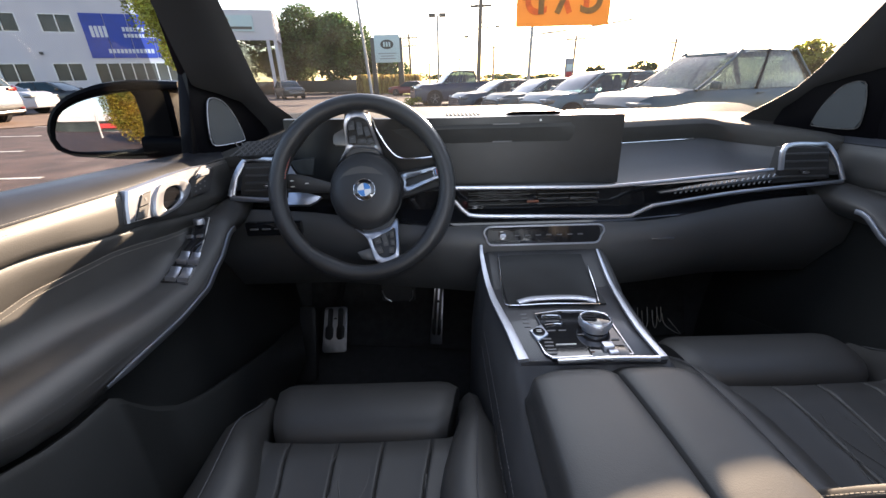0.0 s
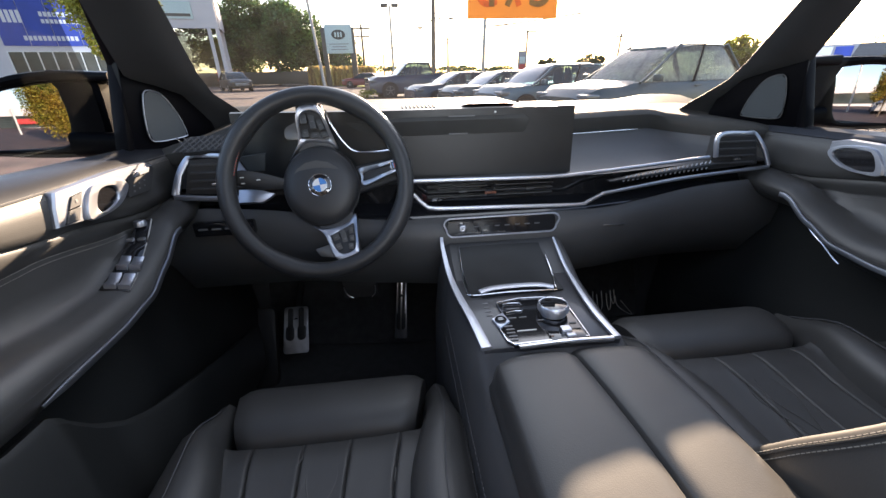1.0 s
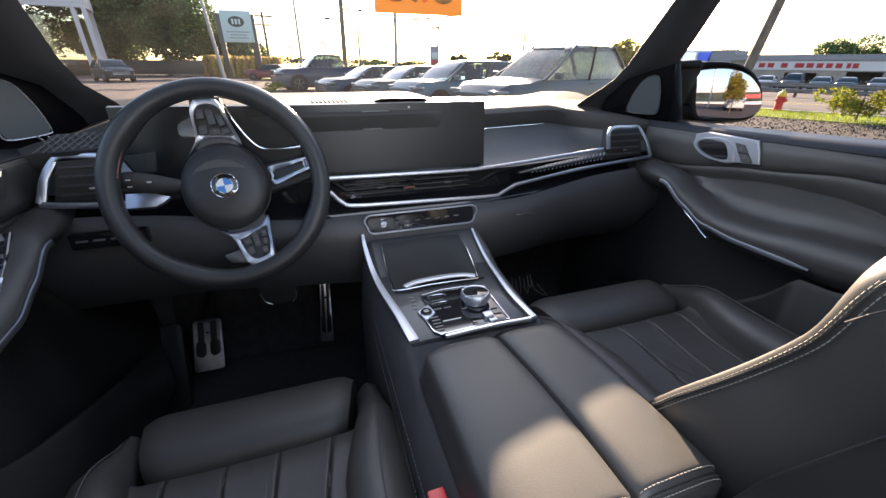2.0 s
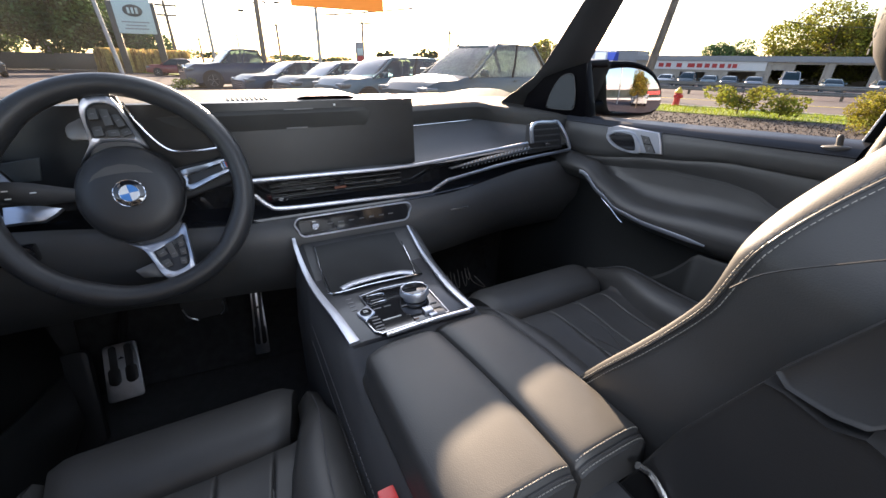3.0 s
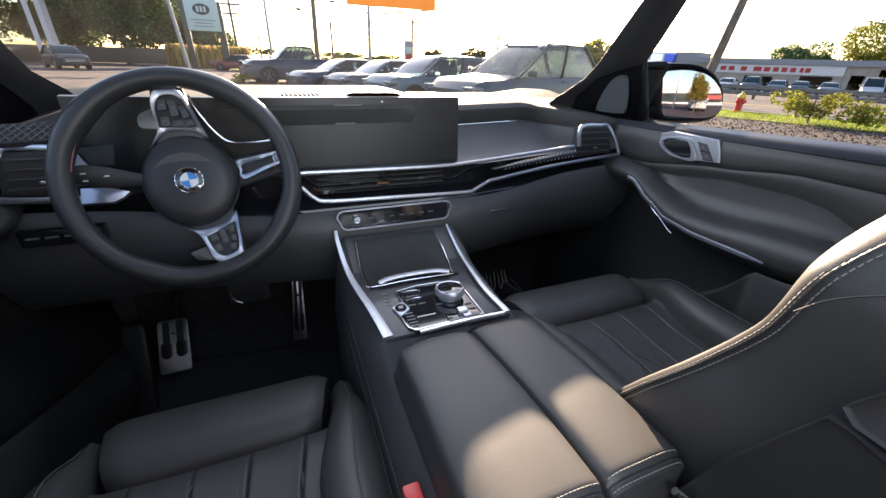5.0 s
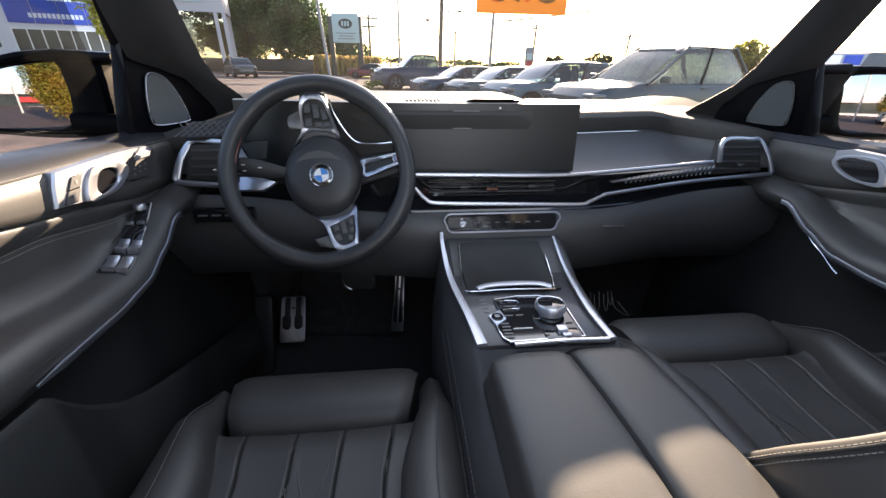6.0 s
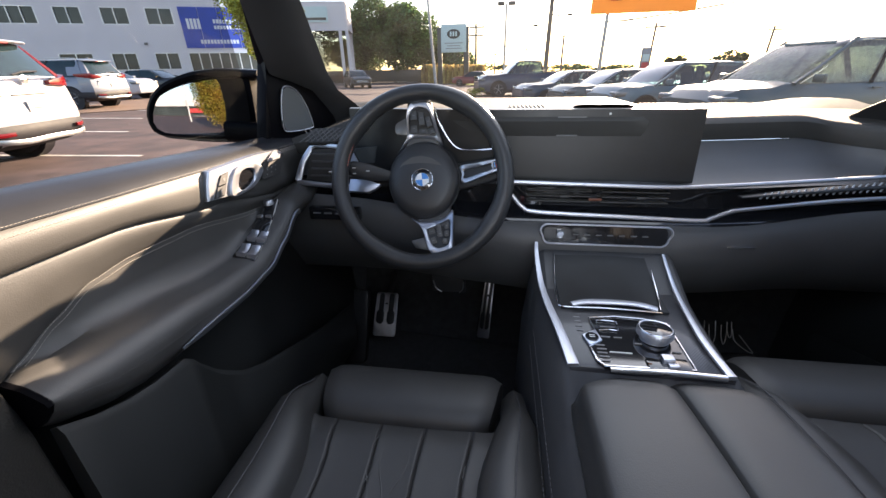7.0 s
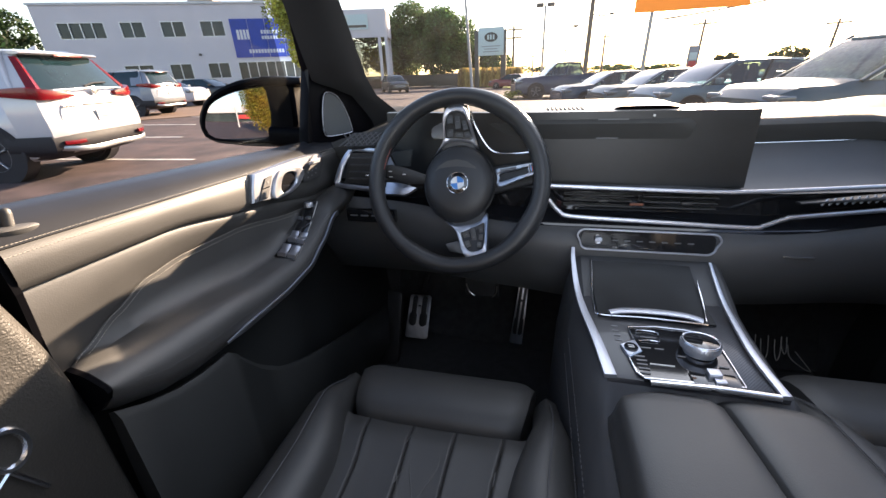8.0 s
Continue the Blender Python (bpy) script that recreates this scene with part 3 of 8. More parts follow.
    part("column_shroud", bm, PLASTIC, dash)
    # indicator stalk
    bm = bmesh.new()
    rings = []
    for t in np.linspace(0, 1, 9):
        c = Vector((lerp(-0.40, -0.529, t), lerp(0.800, 0.790, t), lerp(1.208, 1.233, t)))
        h = lerp(0.010, 0.0185, smoothstep(0.2, 0.75, t)) * (1 - 0.25 * smoothstep(0.85, 1, t))
        rings.append([c + Vector((0, 0.4 * h * math.cos(a), h * math.sin(a))) for a in np.linspace(0, 2 * math.pi, 13)[:-1]])
    loft(bm, rings)
    stalk = part("indicator_stalk", bm, PLASTIC_DARK, dash, "black indicator stalk with white symbols")
    for i, (dx, dz) in enumerate(((0.0, 0.006), (0.0, -0.006), (0.03, 0.0))):
        bm = bmesh.new()
        box(bm, (-0.513 + dx, 0.7825, 1.2295 + dz), (0.007, 0.0015, 0.0016))
        part("symbol", bm, WHITE_PRINT, stalk)
    return dash


build_dashboard()


def build_display():
    disp = thing("curved_display", "wide dark curved glass display standing on the dash, switched off", "screen")
    # driver and middle screens in one tilted, slightly curved slab
    bm = bmesh.new()
    rings = []
    for x in np.linspace(-0.545, 0.171, 25):
        y = 0.830 + 0.05 * smoothstep(-0.16, -0.60, x) ** 1.3
        rings.append([(x, y - 0.011, 1.2060), (x, y, 1.3455), (x, y + 0.012, 1.347), (x, y + 0.006, 1.2060)])
    loft(bm, rings)
    part("glass", bm, SCREEN, disp, "black glass", 30)
    bm = bmesh.new()
    box(bm, (-0.002, 0.828, 1.337), (0.004, 0.003, 0.004), 0.001)
    part("camera_eye", bm, WHITE_PRINT, disp)
    for i, (w, z) in enumerate(((0.055, 1.334), (0.045, 1.322), (0.062, 1.311), (0.040, 1.300))):
        bm = bmesh.new()
        box(bm, (-0.100 + w / 2, 0.8275 - (1.3455 - z) * 0.085, z - 0.003), (w, 0.0008, 0.0022))
        part("faint_line", bm, GREY_PRINT, disp)
    # bright strip in place of the light caught by the driver screen's hood edge
    bm = bmesh.new()
    tube(bm, curve_points([(-0.344, 0.815, 1.352), (-0.333, 0.812, 1.322), (-0.312, 0.809, 1.288), (-0.292, 0.806, 1.2725), (-0.258, 0.802, 1.271), (-0.222, 0.80, 1.274)], 6), 0.0022, 8)
    part("edge_strip", bm, CHROME, disp, "thin bright edge strip")
    return disp


build_display()


# ---- steering wheel ----
def build_wheel():
    whl = thing("steering_wheel", "black leather three-spoke steering wheel turned a quarter counterclockwise", "steering wheel")
    M = Matrix.Translation((-0.3665, 0.76, 1.2217)) @ Matrix.Rotation(radians(68), 4, "X") @ Matrix.Scale(0.975, 4)
    R, r = 0.1742, 0.0172
    # the hub lies deeper than the rim; the spokes climb out to it
    hub = M @ Matrix.Translation((0, 0, -0.0445))

    def dish(x, y, h=0.0):
        return M @ Vector((x, y, -0.037 + 0.034 * smoothstep(0.075, 0.15, math.hypot(x, y)) + h))

    bm = bmesh.new()
    rings = []
    n = 72
    for i in range(n):
        a = 2 * math.pi * i / n
        # thumb rests swell the grip beside the spokes; the bottom of the rim, turned to the right, is plain
        grip = sum(math.exp(-((math.degrees(a) - g + 180) % 360 - 180) ** 2 / 180.0) for g in (142, 62, 245, 330))
        rr = r * (1 + 0.10 * grip)
        ring = []
        for j in range(14):
            b = 2 * math.pi * j / 14
            rad = R + rr * math.cos(b) - 0.002 * grip * (math.cos(b) < 0)
            ring.append(M @ Vector((rad * math.cos(a), rad * math.sin(a), 1.08 * rr * math.sin(b))))
        rings.append(ring)
    loft(bm, rings, True, False, True)
    rim = part("rim", bm, RIM_LEATHER, whl, "smooth black leather rim")
    for a in (52, 128, 232, 308):
        bm = bmesh.new()
        ring = [M @ Vector(((R + 1.03 * r * math.cos(b)) * math.cos(radians(a)), (R + 1.03 * r * math.cos(b)) * math.sin(radians(a)), 1.1 * r * math.sin(b))) for b in np.linspace(0, 2 * math.pi, 21)[:-1]]
        tube(bm, ring, 0.0008, 5, True)
        part("rim_seam", bm, PLASTIC_DARK, rim)
    # thread along the inner side of the grip, red and white
    for mat, off in ((STITCH, 0.0), (STITCH_RED, 0.9)):
        bm = bmesh.new()
        for i in range(12):
            a = radians(148 + 2.0 * i + off)
            p = Vector(((R - 0.0168) * math.cos(a), (R - 0.0168) * math.sin(a), 0.004))
            q = Vector(((R - 0.0168) * math.cos(a + 0.012), (R - 0.0168) * math.sin(a + 0.012), 0.008))
            sweep(bm, [M @ p, M @ q], circle(0.0008, 4))
        part("grip_thread", bm, mat, rim)
    # airbag pad
    bm = bmesh.new()
    prof = [(0.040, -0.03), (0.071, -0.02), (0.0775, 0.0), (0.0765, 0.010), (0.070, 0.018), (0.050, 0.0222), (0.026, 0.0235), (0.001, 0.0235)]
    lathe(bm, prof, 48, hub @ Matrix.Diagonal((1.0, 1.08, 1.0, 1.0)))
    pad = part("airbag_pad", bm, RIM_LEATHER, whl, "round black airbag pad")
    bm = bmesh.new()
    ring = [hub @ Vector((0.0778 * math.cos(b), 0.084 * math.sin(b), 0.002)) for b in np.linspace(0, 2 * math.pi, 49)[:-1]]
    tube(bm, ring, 0.0015, 5, True)
    part("pad_gap", bm, PLASTIC_DARK, pad)
    # round badge: plain shapes in its colours
    bm = bmesh.new()
    lathe(bm, [(0.0232, 0.020), (0.0232, 0.0255), (0.0218, 0.0265), (0.001, 0.0265)], 40, hub)
    part("badge", bm, PIANO, pad, "round black, blue and white badge")
    bm = bmesh.new()
    ring = [hub @ Vector((0.0225 * math.cos(b), 0.0225 * math.sin(b), 0.0262)) for b in np.linspace(0, 2 * math.pi, 41)[:-1]]
    tube(bm, ring, 0.0009, 5, True)
    ring = [hub @ Vector((0.0142 * math.cos(b), 0.0142 * math.sin(b), 0.0268)) for b in np.linspace(0, 2 * math.pi, 41)[:-1]]
    tube(bm, ring, 0.0006, 5, True)
    for a in (-170, -125, 130):
        for da in (-7, 0, 7):
            p = hub @ Vector((0.0182 * math.cos(radians(a + da)), 0.0182 * math.sin(radians(a + da)), 0.0268))
            box(bm, p, (0.0012, 0.001, 0.0034))
    part("badge_ring", bm, CHROME, pad)
    for q in range(4):
        bm = bmesh.new()
        arc = [(0.0, 0.0)] + [(0.0138 * math.cos(b), 0.0138 * math.sin(b)) for b in np.linspace(radians(90 * q + 8), radians(90 * q + 98), 9)]
        vs = [bm.verts.new(hub @ Vector((x, y, 0.0269))) for x, y in arc]
        bm.faces.new(vs)
        vs2 = [bm.verts.new(hub @ Vector((x, y, 0.0263))) for x, y in arc]
        bm.faces.new(vs2)
        for i in range(len(vs)):
            bm.faces.new((vs[i], vs[(i + 1) % len(vs)], vs2[(i + 1) % len(vs)], vs2[i]))
        part("badge_quarter", bm, BADGE_WHITE if q % 2 else BADGE_BLUE, pad)

    def spoke(angle, w0, w1, r0, r1, name, mat, z0=0.004, z1=0.0, th=0.02):
        bm = bmesh.new()
        rings = []
        ca, sa = math.cos(radians(angle)), math.sin(radians(angle))
        for t in np.linspace(0, 1, 6):
            rad, w, z = lerp(r0, r1, t), lerp(w0, w1, t), lerp(z0, z1, t)
            ring = []
            for u, v in rounded(w, th, 0.006, 3):
                ring.append(M @ Vector((ca * rad - sa * u, sa * rad + ca * u, z + v - th / 2)))
            rings.append(ring)
        loft(bm, rings)
        return part(name, bm, mat, whl)

    # dark spoke bodies
    spoke(94, 0.085, 0.050, 0.055, 0.162, "spoke", PLASTIC, -0.046, -0.012)
    spoke(-72, 0.085, 0.050, 0.055, 0.162, "spoke", PLASTIC, -0.046, -0.012)
    spoke(9, 0.060, 0.046, 0.055, 0.162, "spoke", PLASTIC_DARK, -0.052, -0.016)

    # bright switch surrounds, with a hole that holds the keys
    def surround(outline, hole, label):
        bm = bmesh.new()
        outline, hole = ([(p.x, p.y) for p in curve_points([(x, y, 0) for x, y in o], 4, True)] for o in (outline, hole))
        rings = []
        for pts, z in ((outline, -0.012), (outline, -0.0015), ([(x * 0.9 + hole[i][0] * 0.1, y * 0.9 + hole[i][1] * 0.1) for i, (x, y) in enumerate(outline)], 0.0), ([(x * 0.1 + hole[i][0] * 0.9, y * 0.1 + hole[i][1] * 0.9) for i, (x, y) in enumerate(outline)], 0.0), (hole, -0.0012), (hole, -0.010)):
            rings.append([dish(x, y, z) for x, y in pts])
        loft(bm, rings, True, False)
        ob = part("switch_surround", bm, ALU, whl, label, 50)
        bm = bmesh.new()
        loft(bm, [[dish(x, y, z) for x, y in hole] for z in (-0.009, -0.007)])
        part("key_plate", bm, PLASTIC_DARK, ob)
        return ob

    def keys(cells, parent):
        for cx, cy, w, h, ang in cells:
            bm = bmesh.new()
            rot = Matrix.Rotation(radians(ang), 4, "Z")
            lie = Matrix.Translation(dish(cx, cy, -0.0055)) @ Matrix.Rotation(radians(68), 4, "X") @ Matrix.Scale(0.975, 4)
            box(bm, (0, 0, 0), (w, h, 0.006), 0.0012, 2, lie @ rot)
            part("key", bm, PLASTIC, parent)
            bm = bmesh.new()
            box(bm, (0, 0, 0.0033), (w * 0.4, 0.0014, 0.0006), 0, 1, lie @ rot)
            part("key_print", bm, GREY_PRINT, parent)

    up_out = [(-0.0596, 0.0556), (-0.0432, 0.0782), (-0.0372, 0.0994), (-0.0359, 0.1293), (-0.032, 0.1461), (-0.0231, 0.1566), (-0.0026, 0.1589), (0.0098, 0.1535), (0.0181, 0.1386), (0.0282, 0.1083), (0.0384, 0.0775), (0.0223, 0.0865), (-0.010, 0.0905), (-0.0339, 0.084)]
    up_in = [(-0.0322, 0.0965), (-0.0321, 0.098), (-0.0318, 0.104), (-0.0314, 0.1194), (-0.0267, 0.1354), (-0.018, 0.1442), (-0.002, 0.1455), (0.0118, 0.1388), (0.016, 0.128), (0.022, 0.107), (0.0251, 0.0949), (0.015, 0.0945), (-0.010, 0.0962), (-0.025, 0.0965)]
    a = surround(up_out, up_in, "satin metal switch surround")
    keys([(-0.021, 0.131, 0.013, 0.018, 4), (-0.0225, 0.108, 0.014, 0.020, 4), (-0.005, 0.127, 0.012, 0.030, 8), (-0.003, 0.104, 0.016, 0.012, 4), (0.0095, 0.121, 0.011, 0.022, 18), (0.0145, 0.104, 0.013, 0.012, 18)], a)
    lo_out = [(-0.0265, -0.081), (-0.0038, -0.0978), (0.0088, -0.1186), (0.0217, -0.1475), (0.0369, -0.1583), (0.0659, -0.1544), (0.0706, -0.1315), (0.0691, -0.0968), (0.0652, -0.0608), (0.05, -0.0784), (0.0257, -0.0866), (-0.0043, -0.0888)]
    lo_in = [(0.0115, -0.1045), (0.0125, -0.107), (0.0192, -0.1234), (0.0299, -0.1396), (0.0432, -0.1434), (0.0625, -0.1341), (0.0646, -0.1083), (0.062, -0.095), (0.0594, -0.0817), (0.048, -0.0875), (0.0352, -0.0935), (0.0205, -0.1005)]
    b = surround(lo_out, lo_in, "satin metal switch surround")
    keys([(0.0235, -0.109, 0.014, 0.013, 24), (0.0295, -0.128, 0.013, 0.014, 20), (0.0415, -0.113, 0.011, 0.040, 12), (0.0545, -0.096, 0.009, 0.013, 4), (0.0565, -0.112, 0.009, 0.012, 2), (0.055, -0.128, 0.010, 0.012, 0)], b)
    # the third spoke's bright bracket with its small plate
    rt_out = [(0.078, 0.0329), (0.1199, 0.0366), (0.158, 0.0415), (0.161, 0.032), (0.1615, 0.0207), (0.1248, 0.0071), (0.0846, -0.0041), (0.0822, 0.0162)]
    rt_in = [(0.0887, 0.0233), (0.1196, 0.0282), (0.143, 0.0335), (0.1448, 0.0275), (0.1456, 0.0208), (0.119, 0.0135), (0.088, 0.0063), (0.0875, 0.015)]
    c = surround(rt_out, rt_in, "satin metal bracket on the third spoke")
    bm = bmesh.new()
    box(bm, (0, 0, 0), (0.010, 0.016, 0.003), 0.001, 1, M @ Matrix.Translation((0.1525, 0.030, -0.0022)) @ Matrix.Rotation(radians(12), 4, "Z"))
    part("small_plate", bm, PIANO, c)
    for i, mat in enumerate((BADGE_BLUE, RED_PLASTIC)):
        bm = bmesh.new()
        box(bm, (0, 0, 0), (0.0015, 0.010, 0.001), 0, 1, M @ Matrix.Translation((0.151 + 0.003 * i, 0.030, -0.0005)) @ Matrix.Rotation(radians(12), 4, "Z"))
        part("print_bar", bm, mat, c)
    # shift paddles behind the spokes
    for deep, pts in ((-0.030, [(-0.0635, 0.1091), (-0.0616, 0.1152), (-0.0572, 0.1194), (-0.0419, 0.1273), (-0.0302, 0.1254), (-0.0337, 0.0922), (-0.0586, 0.0935), (-0.0633, 0.0992)]), (-0.064, [(-0.0283, -0.1293), (-0.0114, -0.1241), (0.010, -0.118), (0.020, -0.149), (0.0076, -0.1489), (-0.0183, -0.145)])):
        bm = bmesh.new()
        slab(bm, [(x, y) for x, y in pts], M @ Vector((0, 0, deep)), M.to_3x3() @ Vector((1, 0, 0)), M.to_3x3() @ Vector((0, 1, 0)), 0.005, 0.001)
        part("shift_paddle", bm, PADDLE, whl, "metal shift paddle")
    return whl


build_wheel()


# ---- centre console ----
def build_console():
    con = thing("centre_console", "black centre console with carbon plate and metal side trims", "console")
    bm = bmesh.new()
    rings = []
    for y in np.linspace(-0.15, 0.80, 20):
        zt = 1.036 if y > 0.40 else 0.985
        zt += 0.045 * smoothstep(0.62, 0.78, y)
        w = 0.120 + 0.012 * smoothstep(0.45, 0.7, y)
        c = 0.008
        rings.append([(c - w - 0.025, y, 0.48), (c - w - 0.018, y, 0.88), (c - w, y, zt - 0.012), (c - w + 0.012, y, zt), (c + w - 0.012, y, zt), (c + w, y, zt - 0.012), (c + w + 0.018, y, 0.88), (c + w + 0.025, y, 0.48)])
    loft(bm, rings)
    part("body", bm, LEATHER_SOFT, con, "black padded body")
    # carbon plate
    bm = bmesh.new()
    slab(bm, [(-0.100, 0.447), (0.112, 0.445), (0.106, 0.60), (0.112, 0.69), (-0.122, 0.70), (-0.112, 0.60)], (0, 0, 1.042), (1, 0, 0), (0, 1, 0), 0.01, 0.001)
    part("carbon_plate", bm, CARBON, con, "woven carbon plate")
    # metal side trims, running up to the dash
    for pts in ([(-0.098, 0.444, 1.045), (-0.106, 0.52, 1.046), (-0.118, 0.60, 1.048), (-0.125, 0.66, 1.058), (-0.129, 0.72, 1.082), (-0.129, 0.745, 1.098)], [(0.104, 0.442, 1.045), (0.101, 0.52, 1.046), (0.108, 0.61, 1.048), (0.111, 0.66, 1.055), (0.113, 0.71, 1.072), (0.112, 0.735, 1.086)]):
        bm = bmesh.new()
        sweep(bm, curve_points(pts, 6), rounded(0.016 if pts[0][0] < 0 else 0.0115, 0.006, 0.002, 2), (0, 0, 1), scale=lambda t: 1.05 - 0.65 * t)
        part("side_trim", bm, ALU, con, "satin metal side trim")
    # front edge trim before the armrest
    bm = bmesh.new()
    sweep(bm, curve_points([(-0.050, 0.440, 1.046), (0.02, 0.4405, 1.0475), (0.096, 0.440, 1.046)], 6), rounded(0.008, 0.007, 0.002, 2))
    part("edge_trim", bm, CHROME, con)
    # gear panel in gloss black with a bright border
    outline = [(-0.055, 0.446), (-0.063, 0.456), (-0.0675, 0.487), (-0.048, 0.503), (-0.0525, 0.527), (-0.0550, 0.561), (-0.0125, 0.569), (0.028, 0.567), (0.063, 0.556), (0.0635, 0.519), (0.063, 0.450)]
    bm = bmesh.new()
    slab(bm, outline, (0, 0, 1.0455), (1, 0, 0), (0, 1, 0), 0.006)
    panel = part("gear_panel", bm, PIANO, con, "gloss black gear panel with bright border")
    bm = bmesh.new()
    sweep(bm, [Vector((x, y, 1.0465)) for x, y in outline], rounded(0.0028, 0.0028, 0.0008, 1), closed=True)
    part("border", bm, CHROME, panel)
    # turning controller
    m = Matrix.Translation((0.031, 0.516, 1.045)) @ Matrix.Rotation(radians(-6), 4, "X")
    bm = bmesh.new()
    lathe(bm, [(0.0205, 0.0), (0.0205, 0.006), (0.0245, 0.0075), (0.0255, 0.0165), (0.0245, 0.0185), (0.0235, 0.019)], 40, m)
    knob = part("rotary_knob", bm, ALU, con, "fluted metal rotary knob with black glass top")
    bm = bmesh.new()
    lathe(bm, [(0.0235, 0.016), (0.0232, 0.0185), (0.020, 0.0198), (0.001, 0.0202)], 40, m)
    part("knob_cap", bm, PIANO, knob)
    bm = bmesh.new()
    ring = [m @ Vector((0.024 * math.cos(b), 0.024 * math.sin(b), 0.0188)) for b in np.linspace(0, 2 * math.pi, 41)[:-1]]
    tube(bm, ring, 0.0009, 5, True)
    part("knob_ring", bm, CHROME, knob)
    for i in range(36):
        b = 2 * math.pi * i / 36
        bm = bmesh.new()
        p = Vector((0.0252 * math.cos(b), 0.0252 * math.sin(b), 0.0128))
        tube(bm, [m @ (p + Vector((0, 0, -0.004))), m @ (p + Vector((0, 0, 0.004)))], 0.0007, 4, up=(1, 0.3, 0))
        part("flute", bm, ALU, knob)
    # start button on a bright lozenge
    bm = bmesh.new()
    slab(bm, [(-0.0745, 0.512), (-0.0675, 0.487), (-0.0470, 0.503), (-0.0520, 0.5275)], (0, 0, 1.0485), (1, 0, 0), (0, 1, 0), 0.005, 0.0008)
    start = part("start_plate", bm, ALU, con, "bright start button plate")
    bm = bmesh.new()
    lathe(bm, [(0.0098, 0.0), (0.0098, 0.0025), (0.0088, 0.0036), (0.001, 0.0036)], 24, Matrix.Translation((-0.0610, 0.5065, 1.0475)))
    part("start_button", bm, PIANO, start)
    for dz in (-0.002, 0.002):
        bm = bmesh.new()
        box(bm, (-0.0610, 0.5065 + dz, 1.0512), (0.008, 0.0014, 0.0005))
        part("print_bar", bm, WHITE_PRINT, start)
    # gear toggle
    bm = bmesh.new()
    box(bm, (0.030, 0.4625, 1.0525), (0.0155, 0.013, 0.008), 0.0015, 2)
    part("gear_toggle", bm, ALU, con, "pale metal gear toggle")
    bm = bmesh.new()
    box(bm, (0.0345, 0.4515, 1.0495), (0.0135, 0.008, 0.006), 0.0015, 2)
    part("toggle_foot", bm, ALU, con)
    bm = bmesh.new()
    box(bm, (0.030, 0.457, 1.0475), (0.054, 0.024, 0.003), 0.001)
    part("toggle_slot", bm, PIANO, con)
    # keys: two with thin bright outlines, the rest small printed marks
    for pts in ([(-0.046, 0.546), (-0.044, 0.553), (-0.030, 0.5545), (-0.016, 0.552), (-0.0145, 0.545)], [(-0.0465, 0.527), (-0.030, 0.530), (-0.0185, 0.529), (-0.0165, 0.534)]):
        bm = bmesh.new()
        tube(bm, curve_points([(x, y, 1.0475) for x, y in pts], 4), 0.0009, 5)
        part("key_outline", bm, CHROME, panel)
    for x, y, w in ((-0.031, 0.538, 0.022), (-0.040, 0.512, 0.014), (-0.022, 0.512, 0.012), (0.004, 0.5, 0.010), (0.052, 0.486, 0.012)):
        bm = bmesh.new()
        box(bm, (x, y, 1.0466), (w, 0.0022, 0.0012), 0.0004)
        part("key", bm, GREY_PRINT, panel)
    for i in range(5):
        bm = bmesh.new()
        box(bm, (-0.0525 + 0.001 * (i % 2), 0.491 - 0.0085 * i, 1.0466), (0.0135, 0.0026, 0.0012), 0.0004)
        part("key", bm, GREY_PRINT, panel)
    for i in range(4):
        bm = bmesh.new()
        box(bm, (-0.0735, 0.566 - 0.012 * i, 1.0425), (0.010, 0.003, 0.0014), 0.0004)
        part("print_bar", bm, GREY_PRINT, con)
    bm = bmesh.new()
    box(bm, (-0.0265, 0.477, 1.0465), (0.031, 0.0012, 0.0012))
    part("print_bar", bm, WHITE_PRINT, panel)
    # lidded tray ahead of the gear panel
    bm = bmesh.new()
    rings = []
    for t in np.linspace(0, 1, 8):
        y, z = lerp(0.590, 0.735, t), 1.046 + 0.030 * t * t
        rings.append([(-0.095, y, z), (-0.04, y, z + 0.002), (0.03, y, z + 0.002), (0.080, y, z), (0.080, y, z - 0.01), (-0.095, y, z - 0.01)])
    loft(bm, rings)
    tray = part("tray_lid", bm, SCREEN, con, "dark tray lid")
    bm = bmesh.new()
    tube(bm, curve_points([(-0.093, 0.735, 1.078), (-0.098, 0.66, 1.056), (-0.100, 0.605, 1.049), (-0.092, 0.588, 1.0485), (-0.02, 0.588, 1.0495), (0.066, 0.585, 1.0485)], 6), 0.0012, 6)
    tube(bm, curve_points([(0.066, 0.592, 1.049), (0.076, 0.64, 1.053), (0.082, 0.70, 1.068)], 6), 0.0012, 6)
    part("tray_edge", bm, CHROME, tray)
    bm = bmesh.new()
    sweep(bm, curve_points([(-0.078, 0.591, 1.051), (-0.055, 0.597, 1.054), (-0.01, 0.599, 1.055), (0.035, 0.597, 1.054), (0.060, 0.590, 1.051)], 5), rounded(0.013, 0.005, 0.002, 2))
    part("tray_grip", bm, ALU, tray)
    # rear trim loop and gloss rear panel behind the armrest
    bm = bmesh.new()
    tube(bm, curve_points([(0.128, 0.132, 1.02), (0.142, 0.118, 1.005), (0.148, 0.085, 0.97), (0.150, 0.04, 0.92)], 6), 0.0045, 8)
    part("rear_trim", bm, CHROME, con)
    bm = bmesh.new()
    slab(bm, [(-0.10, 0.84), (0.12, 0.84), (0.12, 0.98), (-0.10, 0.98)], (0, 0.10, 0), (1, 0, 0), (0, 0, 1), 0.02, 0.003)
    part("rear_panel", bm, PIANO, con)
